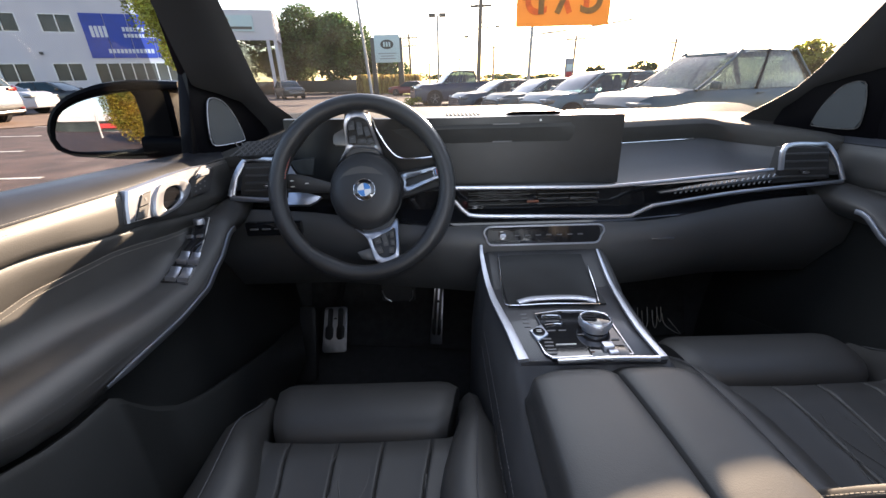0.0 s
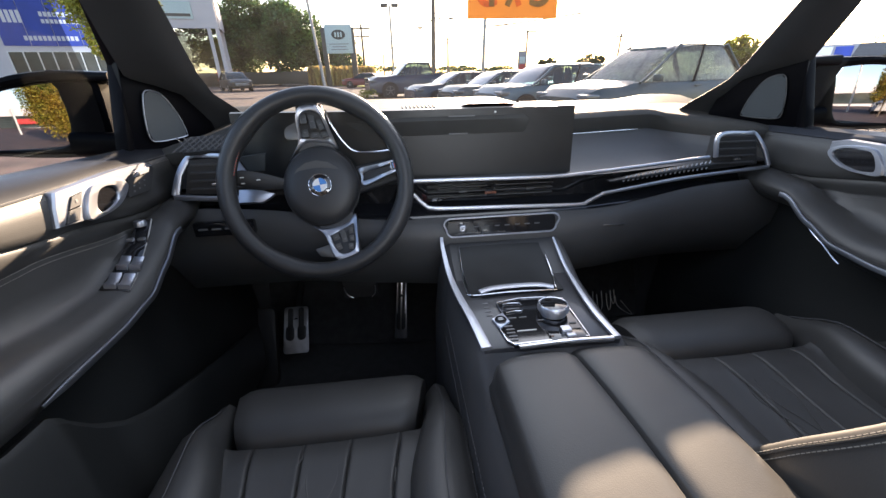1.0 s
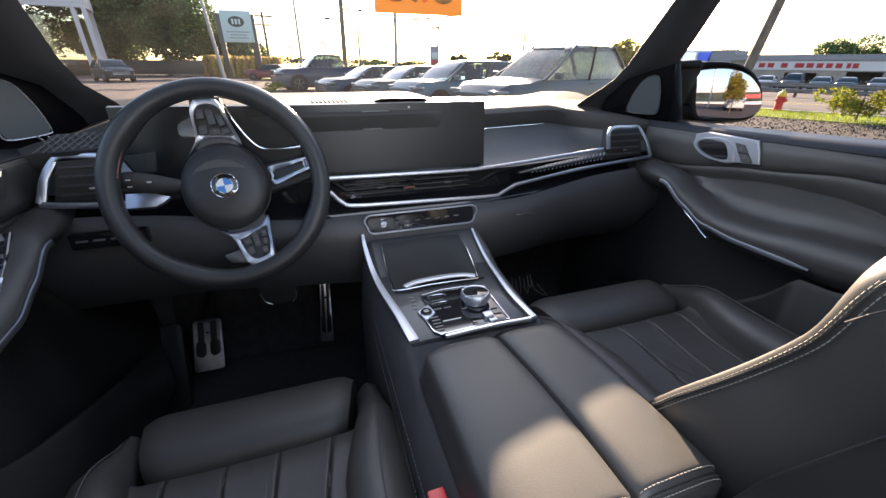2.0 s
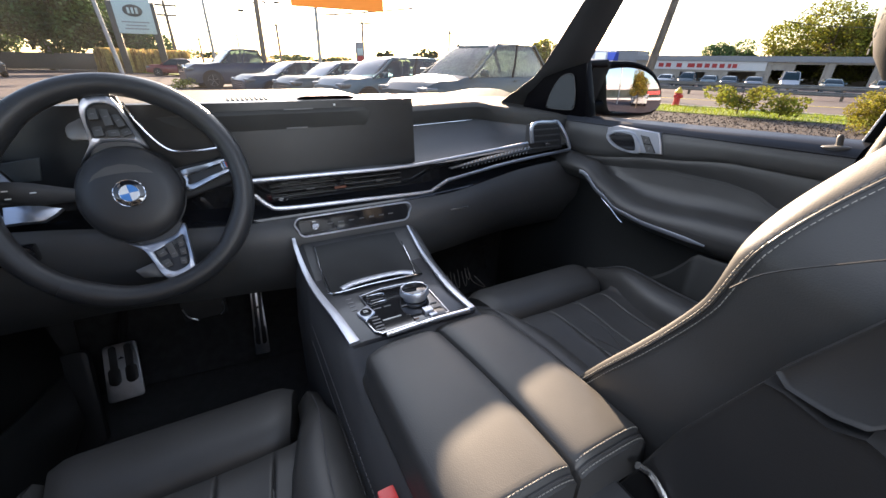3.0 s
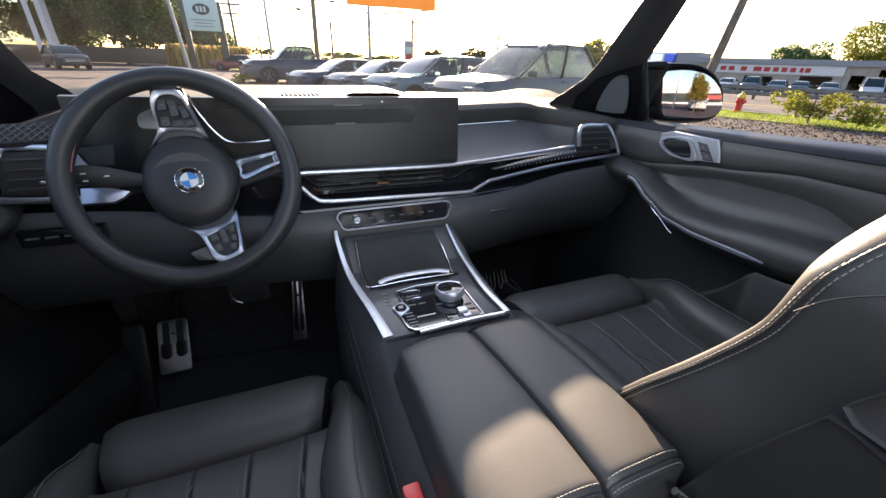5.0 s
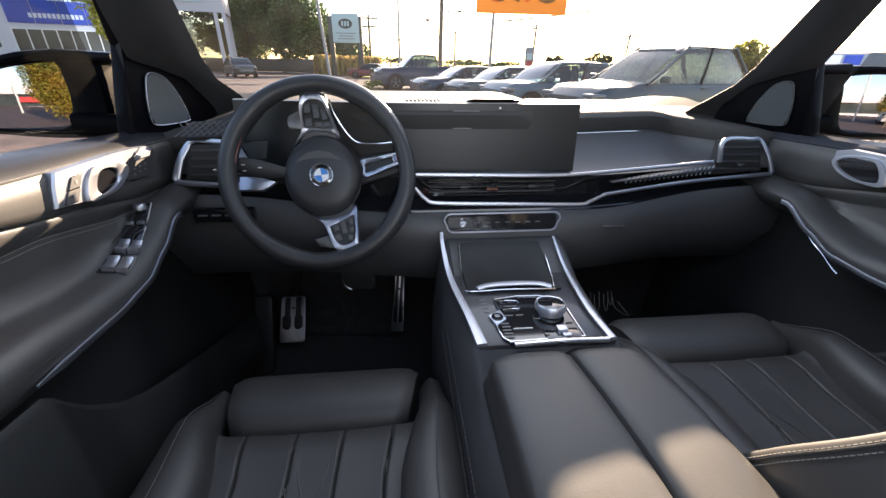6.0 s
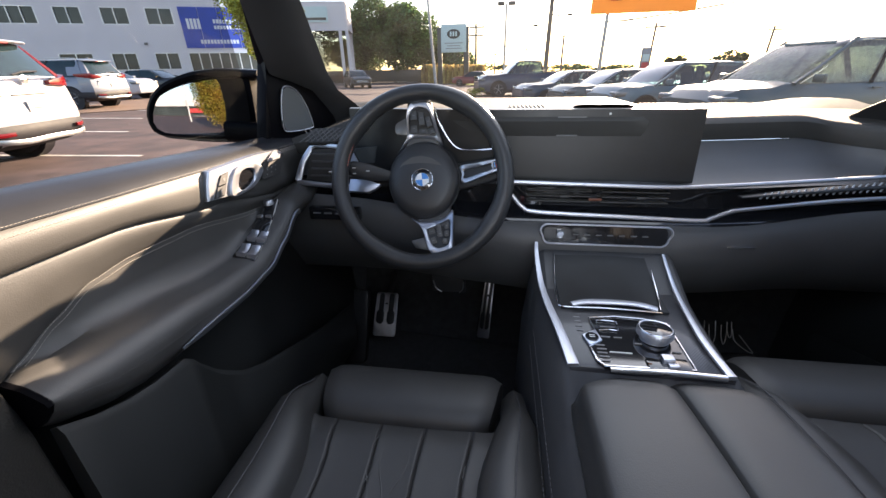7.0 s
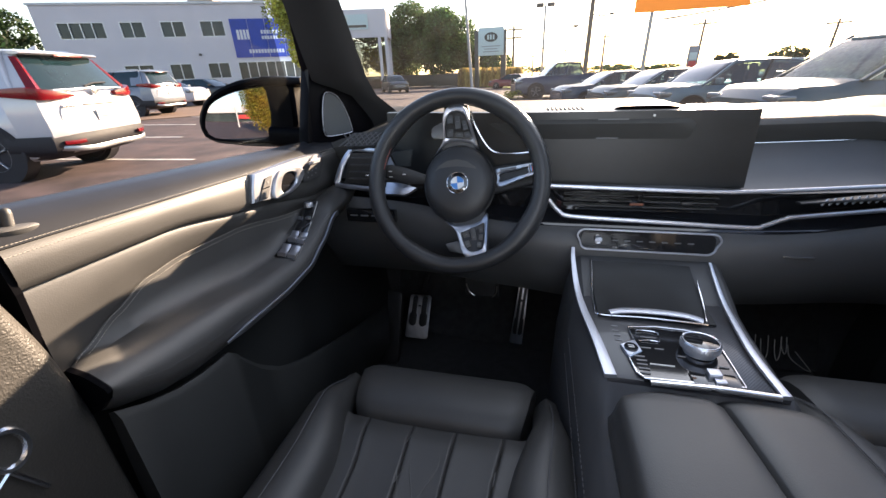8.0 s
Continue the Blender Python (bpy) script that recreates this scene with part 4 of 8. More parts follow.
    # seams down the flank
    for dx, z in ((-0.1335, 0.955), (-0.1375, 0.92)):
        bm = bmesh.new()
        stitches(bm, [(dx, y, z + 0.02 * y) for y in np.linspace(0.05, 0.62, 20)], 0.008, 0.005, 0.0006)
        part("flank_thread", bm, STITCH_DARK, con)
    return con


build_console()


def armrest_lid(side, name, label):
    """One of the two padded lids; side -1 is the driver's, 1 the passenger's. They meet in a slanting gap."""
    lid = thing(name, label, "armrest", "armrest lids")
    y0, y1 = 0.144, 0.438

    def edges(t):
        gap = 0.0490 - 0.0220 * t ** 1.6
        if side < 0:
            return -0.099 + 0.002 * t + 0.026 * smoothstep(0.89, 1.0, t) ** 1.8, gap - 0.0032
        return gap + 0.0032, 0.158 - 0.020 * t ** 1.5 - 0.016 * smoothstep(0.88, 1.0, t) ** 1.6

    def top(u, t):
        e = 2 * u - 1
        outer = e * side
        z = 1.048 - 0.008 * abs(e) ** 6 - 0.014 * smoothstep(0.90, 1.0, t) ** 2 - 0.010 * smoothstep(0.065, 0.0, t) ** 1.4 - 0.0022 * math.exp(-((t - 0.030) / 0.007) ** 2)
        z -= (0.009 if side < 0 else 0.005) * max(0.0, outer) ** 2.6 + (0.024 if side < 0 else 0.014) * smoothstep(0.88 if side < 0 else 0.92, 1.0, outer) ** 1.4
        return z + 0.004 * math.sin(math.pi * t)

    def spot(u, t, dy=0.0, dz=0.0):
        xa, xb = edges(t)
        return (lerp(xa, xb, u), lerp(y0, y1, t) + dy, top(u, t) + dz)

    bm = bmesh.new()
    rings = []
    us = sorted(set(list(np.linspace(0, 1, 17)) + [0.015, 0.03, 0.09, 0.91, 0.97, 0.985]))
    for t in sorted(set(list(np.linspace(0, 1, 27)) + [0.006, 0.012, 0.018, 0.022, 0.026, 0.030, 0.034, 0.045, 0.052, 0.06, 0.985])):
        y = lerp(y0, y1, t)
        xa, xb = edges(t)
        ring = [spot(u, t) for u in us]
        w = 0.004
        ring += [(xb + w * (side > 0), y, 1.0), (xb, y, 0.978), (xa, y, 0.978), (xa - w * (side < 0), y, 1.0)]
        rings.append(ring)
    loft(bm, rings)
    part("cushion", bm, LEATHER, lid, "padded grained leather lid", 60)
    row = np.linspace(0.03, 0.97, 24)
    bm = bmesh.new()
    stitches(bm, [spot(u, 0.046, 0, 0.0001) for u in row], 0.0050, 0.0036, 0.00065)
    stitches(bm, [spot(u, 0.012, 0, 0.0002) for u in row], 0.0050, 0.0036, 0.00065)
    part("rear_thread", bm, STITCH, lid, "pale stitching along the rear edge")
    bm = bmesh.new()
    tube(bm, [spot(u, 0.022, 0, 0.0003) for u in np.linspace(0.02, 0.98, 24)], 0.0014, 8)
    part("rear_piping", bm, LEATHER, lid)
    return lid


armrest_lid(-1, "armrest", "black grained leather armrest lid, partly sunlit")
armrest_lid(1, "armrest", "black grained leather armrest lid, partly sunlit")


# ---- seats ----
def build_seat(cx, back_shift, label, recline=0.0, up=0.0, fwd=0.0):
    seat = thing("front_seat", label, "car seat", "front seats", at=(cx, 0, 0))
    # base
    bm = bmesh.new()
    box(bm, (0, 0.26, 0.66 + up / 2), (0.44, 0.56, 0.26 + up), 0.04, 3)
    part("base", bm, PLASTIC_DARK, seat, "dark plastic seat base")
    for sx in (-0.17, 0.17):
        bm = bmesh.new()
        box(bm, (sx, 0.24, 0.505), (0.04, 0.66, 0.05), 0.006)
        part("rail", bm, STEEL, seat, "steel seat rail")
    # cushion centre with channels
    bm = bmesh.new()
    rings = []
    grooves = (-0.120, -0.038, 0.040, 0.122)
    for t in np.linspace(0, 1, 24):
        y = lerp(-0.02, 0.476 + fwd, t)
        ring = []
        gxs = [g * (1 - 0.10 * smoothstep(1.0, 0.78, t)) for g in grooves]
        for x in sorted(list(np.linspace(-0.185, 0.185, 47)) + [g + d for g in gxs for d in (-0.006, -0.003, -0.0015, 0.0, 0.0015, 0.003, 0.006)]):
            z = 0.846 + up + 0.020 * t - 0.010 * math.cos(x / 0.185 * math.pi / 2) * 0.6
            z += 0.020 * smoothstep(0.15, 0.185, abs(x))
            for gx in gxs:
                z -= 0.0065 * math.exp(-((x - gx) / 0.0018) ** 2) * smoothstep(0.995, 0.96, t)
                z += 0.0012 * math.exp(-((x - gx) / 0.010) ** 2) * smoothstep(0.995, 0.9, t)
            z += 0.0025 * noise.noise(Vector((x * 14, y * 9, cx * 7)))
            z -= 0.008 * smoothstep(0.96, 1.0, t)
            ring.append((x, y, z))
        ring += [(0.185, y, 0.76), (-0.185, y, 0.76)]
        rings.append(ring)
    loft(bm, rings)
    cush = part("cushion", bm, LEATHER, seat, "channelled black leather seat cushion", 60)
    # embroidered creases in the middle channels
    for gx, d in ((-0.034, 1), (-0.012, -1), (0.014, 1), (-0.034, -1)):
        bm = bmesh.new()
        pts = [(gx + 0.010 * d * math.sin(k * 0.9), 0.450 - 0.022 * k, 0.8575 + up - 0.0006 * k) for k in range(7)]
        tube(bm, curve_points(pts, 4), 0.0012, 5)
        part("crease", bm, LEATHER, cush)
    # thigh roll
    bm = bmesh.new()
    rings = []
    for x in np.linspace(-0.181, 0.181, 21):
        e = abs(x) / 0.181
        k = 1 - 0.20 * smoothstep(0.86, 1.0, e)
        ring = []
        for j in range(18):
            a = 2 * math.pi * j / 18
            ca, sa = math.cos(a), math.sin(a)
            ring.append((x * (0.905 + 0.075 * ca) - 0.003, 0.542 + fwd + 0.068 * k * math.copysign(abs(ca) ** 0.75, ca), 0.838 + up + 0.044 * k * math.copysign(abs(sa) ** 0.75, sa)))
        rings.append(ring)
    loft(bm, rings)
    part("thigh_roll", bm, LEATHER, seat, "padded thigh roll at the front")
    # side bolsters of the cushion
    for s in (-1, 1):
        bm = bmesh.new()
        rings = []
        for t in np.linspace(0, 1, 18):
            y = lerp(-0.02, 0.575 + fwd, t)
            h = 0.912 + up - 0.050 * smoothstep(0.80, 1.0, t) + 0.012 * (1 - t)
            w0, w1 = 0.134 + 0.036 * smoothstep(0.62, 0.92, t), 0.236 - 0.014 * smoothstep(0.75, 1.0, t)
            ring = [(s * w0, y, 0.80), (s * (w0 + 0.001), y, h - 0.030), (s * (w0 + 0.012), y, h - 0.010), (s * lerp(w0, w1, 0.42), y, h), (s * lerp(w0, w1, 0.75), y, h - 0.010), (s * (w1 - 0.004), y, h - 0.035), (s * w1, y, h - 0.075), (s * (w1 - 0.01), y, 0.74)]
            rings.append(ring)
        loft(bm, rings)
        b = part("side_bolster", bm, LEATHER, seat, "black leather side bolster", 60)
        bm = bmesh.new()
        line = [(s * (0.186 + 0.012 * smoothstep(0.6, 0.9, t)), lerp(-0.02, 0.555 + fwd, t), 0.9125 + up - 0.050 * smoothstep(0.80, 1.0, lerp(-0.02, 0.555, t) / 0.595 + 0.03) + 0.012 * (1 - t)) for t in np.linspace(0, 1, 30)]
        tube(bm, line, 0.0011, 5)
        part("seam", bm, STITCH_DARK, b)
    # backrest: sections going up along the lean
    lean = curve_points([(0.90, 0.335, 0), (1.027, 0.254, 0), (1.074, 0.226, 0), (1.135, 0.188, 0), (1.203, 0.150, 0), (1.235, 0.139, 0), (1.285, 0.134, 0), (1.331, 0.121, 0), (1.394, 0.088, 0), (1.45, 0.05, 0)], 6)

    def axis(v):
        z = lerp(0.90, 1.405, v)
        y = float(np.interp(z, [p.x for p in lean], [p.y for p in lean]))
        return y + 0.004 - recline * (z - 0.9) + back_shift, z

    def outline(v):
        half = 0.235 - 0.012 * smoothstep(0.30, 0.55, v) + 0.006 * smoothstep(0.5, 0.7, v) - 0.085 * smoothstep(0.74, 1.0, v)
        return half

    bm = bmesh.new()
    rings = []
    flank = list(np.linspace(0.78, 1.0, 20))
    us = [-u for u in reversed(flank)] + list(np.linspace(-0.76, 0.76, 45)) + flank

    def roll(v):
        """How far the front edge of a bolster is rounded back, and from where."""
        k = smoothstep(1.215, 1.40, axis(v)[1])
        return 0.010 + 0.034 * k, 0.955 - 0.33 * k
    for v in np.linspace(0, 1, 60):
        y, z = axis(v)
        half = outline(v)
        depth = 0.065 * (1 - 0.75 * smoothstep(0.60, 0.95, v)) + 0.008
        ring = []
        for u in us:
            x = u * half
            side = smoothstep(0.58, 0.92, abs(u))
            f = -depth * (1 - side)
            back_off, start = roll(v)
            q = max(0.0, (abs(u) - start) / (1 - start))
            f -= back_off * (1 - math.sqrt(max(0.0, 1 - q * q)))
            for g in (-0.3, 0.3):
                f -= 0.004 * math.exp(-((u - g) / 0.02) ** 2)
            ring.append((x, y + f, z))
        thick = 0.34 - 0.20 * v
        ring += [(half * 0.985, y - thick * 0.55, z - 0.02), (half * 0.90, y - thick, z - 0.03), (-half * 0.90, y - thick, z - 0.03), (-half * 0.985, y - thick * 0.55, z - 0.02)]
        rings.append(ring)
    # rounded top
    y, z = axis(1.0)
    for k in (0.35, 0.7, 0.92):
        yy, zz = axis(1.0 + 0.05 * k)
        base = rings[59]
        shrink = math.sqrt(max(0.0, 1 - k * k))
        rings.append([(p[0] * lerp(0.9, 1.0, shrink), lerp(yy - 0.055, p[1] - (y - yy), shrink), p[2] + 0.030 * k) for p in base])
    loft(bm, rings)
    back = part("backrest", bm, LEATHER, seat, "black leather backrest with raised bolsters", 60)
    # piping and a double row of stitches behind the rounded edge of both bolsters
    for s in (-1, 1):
        def edge_line(d, lift):
            out = []
            for v in np.linspace(0.12, 0.97, 44):
                y, z = axis(v)
                out.append(Vector((s * (outline(v) + lift), y - roll(v)[0] - d, z)))
            return out
        bm = bmesh.new()
        tube(bm, edge_line(0.0, 0.0), 0.0014, 6)
        part("piping", bm, LEATHER, back)
        bm = bmesh.new()
        stitches(bm, edge_line(-0.003, 0.0004), 0.0056, 0.0038, 0.0005)
        stitches(bm, edge_line(0.006, 0.0008), 0.0056, 0.0038, 0.0005)
        part("seam_thread", bm, STITCH, back)
        bm = bmesh.new()
        tube(bm, curve_points([(s * 0.2335, 0.125 + back_shift, 1.245), (s * 0.234, 0.107 + back_shift, 1.268), (s * 0.232, 0.075 + back_shift, 1.291), (s * 0.228, 0.030 + back_shift, 1.317), (s * 0.222, -0.03 + back_shift, 1.335)], 5), 0.0008, 5)
        part("side_seam", bm, PLASTIC_DARK, back)
    # hip wing joining cushion and backrest, with its seam
    for s in (-1, 1):
        bm = bmesh.new()
        slab(bm, [(0.118, 1.075), (0.092, 1.140), (0.073, 1.186), (0.060, 1.187), (0.028, 1.180), (0.010, 1.188), (-0.08, 1.16), (-0.14, 1.05), (-0.12, 0.85), (0.10, 0.82), (0.16, 0.92)], (s * 0.243, back_shift, 0), (0, 1, 0), (0, 0, 1), 0.02 * s, 0.004)
        part("hip_wing", bm, PLASTIC_DARK, seat, "dark plastic hinge cover")
        bm = bmesh.new()
        slab(bm, [(0.070, 1.199), (0.043, 1.253), (0.023, 1.292), (-0.05, 1.30), (-0.09, 1.25), (-0.004, 1.222), (0.004, 1.205), (0.012, 1.193), (0.030, 1.188), (0.060, 1.190)], (s * 0.240, back_shift, 0), (0, 1, 0), (0, 0, 1), 0.02 * s, 0.004)
        part("back_shell", bm, PLASTIC_DARK, seat, "dark plastic edge of the back shell")
    # headrest
    y, z = axis(1.0)
    bm = bmesh.new()
    rings = []
    for v in np.linspace(0, 1, 12):
        zz = z + 0.006 + 0.205 * v
        yy = y + 0.034 - 0.05 * v + 0.08 * v * v
        w = 0.123 * (1 - 0.25 * (2 * v - 1) ** 4) * (0.90 + 0.1 * math.sin(math.pi * v))
        d = 0.052 * (1 - 0.55 * abs(2 * v - 1) ** 4)
        rings.append([(w * math.copysign(abs(math.cos(a)) ** 0.6, math.cos(a)), yy + d * math.copysign(abs(math.sin(a)) ** 0.7, math.sin(a)), zz) for a in np.linspace(0, 2 * math.pi, 25)[:-1]])
    loft(bm, rings)
    hr = part("headrest", bm, LEATHER, seat, "black leather headrest with side stitching", 60)
    for s in (-1, 1):
        bm = bmesh.new()
        pts = []
        for v in np.linspace(0.1, 0.9, 16):
            zz = z + 0.006 + 0.205 * v
            yy = y + 0.034 - 0.05 * v + 0.08 * v * v
            w = 0.123 * (1 - 0.25 * (2 * v - 1) ** 4) * (0.90 + 0.1 * math.sin(math.pi * v))
            pts.append((s * (w * 0.965 + 0.001), yy + 0.030, zz))
        stitches(bm, pts, 0.007, 0.0045, 0.0006)
        part("side_thread", bm, STITCH, hr)
        bm = bmesh.new()
        tube(bm, [(s * 0.05, y - 0.05, z - 0.02), (s * 0.05, y - 0.02, z + 0.08)], 0.006, 8, up=(1, 0, 0))
        part("headrest_post", bm, CHROME, seat)
    return seat


build_seat(-0.358, -0.27, "black leather driver seat with channelled cushion and thigh roll", 0.12)
build_seat(0.395, 0.0, "black leather passenger seat, its bolster edge sunlit", 0.0, 0.062, 0.04)


# ---- pedals, buckle, tag ----
def pedal(name, label, c, w, h, taper, slots, tilt, lean=0.0):
    p = thing(name, label, "pedal")
    m = Matrix.Translation(c) @ Matrix.Rotation(radians(tilt), 4, "X") @ Matrix.Rotation(radians(lean), 4, "Z")
    bm = bmesh.new()
    out = [(x * lerp(1.0, taper, (y + h / 2) / h), y) for x, y in rounded(w, h, min(w, h) * 0.12, 3)]
    slab(bm, out, m @ Vector((0, 0, 0)), m.to_3x3() @ Vector((1, 0, 0)), m.to_3x3() @ Vector((0, 1, 0)), 0.006, 0.001)
    part("plate", bm, STEEL, p, "brushed steel plate")
    for x, y, sw, sh in slots:
        bm = bmesh.new()
        slab(bm, rounded(sw, sh, sw * 0.4, 3, x, y), m @ Vector((0, 0, 0.0025)), m.to_3x3() @ Vector((1, 0, 0)), m.to_3x3() @ Vector((0, 1, 0)), 0.006, 0.0006)
        part("rubber_pad", bm, PLASTIC_DARK, p, "black rubber pad")
    bm = bmesh.new()
    tube(bm, [m @ Vector((0, 0.2 * h, -0.006)), m @ Vector((0, 0.75 * h, -0.05)), m @ Vector((0, 1.3 * h, -0.09))], 0.010, 8, up=(1, 0, 0))
    part("arm", bm, PLASTIC_DARK, p)
    return p


pedal("brake_pedal", "steel brake pedal with two black rubber pads", (-0.576, 1.085, 0.658), 0.080, 0.150, 0.94, ((-0.017, 0.018, 0.017, 0.105), (0.017, 0.018, 0.017, 0.105), (-0.0185, -0.010, 0.027, 0.046), (0.0185, -0.010, 0.027, 0.046)), 51)
pedal("accelerator_pedal", "slim steel accelerator pedal with black rubber pads", (-0.232, 1.12, 0.680), 0.042, 0.205, 0.72, ((-0.0075, 0.012, 0.0095, 0.165), (0.0075, 0.012, 0.0095, 0.165), (-0.009, -0.040, 0.013, 0.055), (0.009, -0.040, 0.013, 0.055)), 72, -5)
bm = bmesh.new()
slab(bm, rounded(0.11, 0.26, 0.02, 3), (-0.70, 1.08, 0.60), (1, 0, 0.05), (0, 0.45, 0.9), 0.02, 0.004)
tagged(part("footrest", bm, PLASTIC_DARK), "dark ribbed footrest beside the pedals", "footrest")
# bracket ring low behind the wheel, and the column's under cover
bracket = thing("knee_bracket", "dark bracket with thin bright edges under the column", "bracket")
bm = bmesh.new()
box(bm, (-0.345, 1.02, 0.84), (0.10, 0.02, 0.07), 0.006)
part("plate", bm, PLASTIC_DARK, bracket)
for pts in ([(-0.390, 1.0, 0.850), (-0.382, 1.0, 0.825), (-0.365, 1.0, 0.812)], [(-0.300, 1.0, 0.850), (-0.302, 1.0, 0.825), (-0.312, 1.0, 0.812)]):
    bm = bmesh.new()
    tube(bm, curve_points(pts, 5), 0.0018, 6)
    part("bright_edge", bm, STEEL, bracket, "thin bright edge")

buckle = thing("seat_belt_buckle", "black seat belt buckle with red release button", "buckle")
bm = bmesh.new()
box(bm, (-0.123, 0.235, 0.926), (0.024, 0.045, 0.10), 0.006)
part("housing", bm, PLASTIC, buckle)
bm = bmesh.new()
box(bm, (-0.123, 0.245, 0.979), (0.020, 0.030, 0.012), 0.003)
part("release_button", bm, RED_PLASTIC, buckle, "red release button")

for s in (-1, 1):
    belt = thing("seat_belt", "dark grey woven seat belt with metal tongue on the pillar", "seat belt", "seat belts")
    bm = bmesh.new()
    sweep(bm, curve_points([(s * 0.615, -0.04, 1.62), (s * 0.640, 0.03, 1.35), (s * 0.648, 0.07, 1.10), (s * 0.648, 0.10, 0.60)], 6), rounded(0.002, 0.046, 0.0008, 1), (1, 0, 0))
    part("webbing", bm, CARPET, belt)
    bm = bmesh.new()
    ring = [(s * 0.645, 0.147 + 0.014 * math.cos(a), 1.137 + 0.019 * math.sin(a)) for a in np.linspace(0, 2 * math.pi, 17)[:-1]]
    tube(bm, ring, 0.0035, 6, True, (1, 0, 0))
    tube(bm, [(s * 0.645, 0.141, 1.118), (s * 0.645, 0.156, 1.078)], 0.0022, 6)
    tube(bm, [(s * 0.645, 0.141, 1.118), (s * 0.645, 0.122, 1.105)], 0.0022, 6)
    part("tongue", bm, CHROME, belt, "bright metal tongue")

tag = thing("price_tag", "orange card with large dark numerals hanging at the windshield", "tag")
bm = bmesh.new()
box(bm, (0.059, 0.95, 1.581), (0.198, 0.0015, 0.130), 0.0005, 1)
part("card", bm, ORANGE_TAG, tag)
tm = Matrix.Translation((0.059, 0.9485, 1.574)) @ Matrix.Rotation(radians(90), 4, "X")
text_mesh("numerals", "475", 0.118, TAG_INK, tag, tm, "dark brown numerals")
text_mesh("numerals_behind", "475", 0.118, TAG_INK_BACK, tag, Matrix.Translation((0.059, 0.9489, 1.574)) @ Matrix.Rotation(radians(90), 4, "X"), "red numerals of the other side showing through", True)
bm = bmesh.new()
tube(bm, [(0.0, 0.90, 1.70), (0.03, 0.95, 1.65)], 0.0008, 5)
tube(bm, [(0.0, 0.90, 1.70), (0.09, 0.95, 1.65)], 0.0008, 5)
part("string", bm, STITCH, tag)

# loose wires hanging from under the passenger side of the dash
loom = thing("cable_loom", "thin pale loose wires hanging in the passenger footwell", "cables")
for k, (x, h, w) in enumerate(((0.300, 0.045, 0.010), (0.322, 0.050, 0.014), (0.350, 0.050, 0.012), (0.362, 0.030, 0.010))):
    bm = bmesh.new()
    tube(bm, curve_points([(x, 0.88, 0.835), (x + w * 0.3, 0.872, 0.835 - h * 0.6), (x + w, 0.87, 0.835 - h), (x + w * 1.4, 0.875, 0.835 - h * 0.7), (x + w * 0.9, 0.88, 0.845)], 5), 0.0011, 5)
    part("wire", bm, STITCH, loom)
bm = bmesh.new()
tube(bm, curve_points([(0.378, 0.88, 0.825), (0.388, 0.875, 0.795), (0.412, 0.87, 0.775), (0.436, 0.87, 0.763), (0.418, 0.875, 0.785), (0.398, 0.88, 0.808)], 5), 0.0012, 5)
part("wire", bm, STITCH, loom)


# ---- front doors ----
def curve_at(knots, v):
    """A smooth height along the door from a few (y, value) knots."""
    if v <= knots[0][0]:
        return knots[0][1]
    for (a, p), (b, q) in zip(knots, knots[1:]):
        if v <= b:
            return lerp(p, q, smoothstep(a, b, v) * 0.5 + (v - a) / (b - a) * 0.5)
    return knots[-1][1]


CHROME_LINE = ((0.10, 1.13), (0.226, 1.128), (0.25, 1.112), (0.287, 1.095), (0.33, 1.085), (0.375, 1.082), (0.52, 1.080), (0.60, 1.088), (0.66, 1.116), (0.72, 1.154), (1.1, 1.16))
VALLEY = ((0.10, 1.10), (0.226, 1.135), (0.253, 1.151), (0.299, 1.174), (0.347, 1.194), (0.402, 1.200), (0.512, 1.197), (0.678, 1.172), (0.80, 1.155), (1.1, 1.15))
CREST = ((0.10, 1.15), (0.233, 1.148), (0.30, 1.135), (0.40, 1.126), (0.49, 1.114), (0.565, 1.112), (0.61, 1.122), (0.66, 1.143), (0.72, 1.174), (0.80, 1.182), (1.1, 1.175))
CREASE = ((0.10, 1.247), (0.40, 1.243), (0.56, 1.220), (0.76, 1.188), (1.1, 1.18))


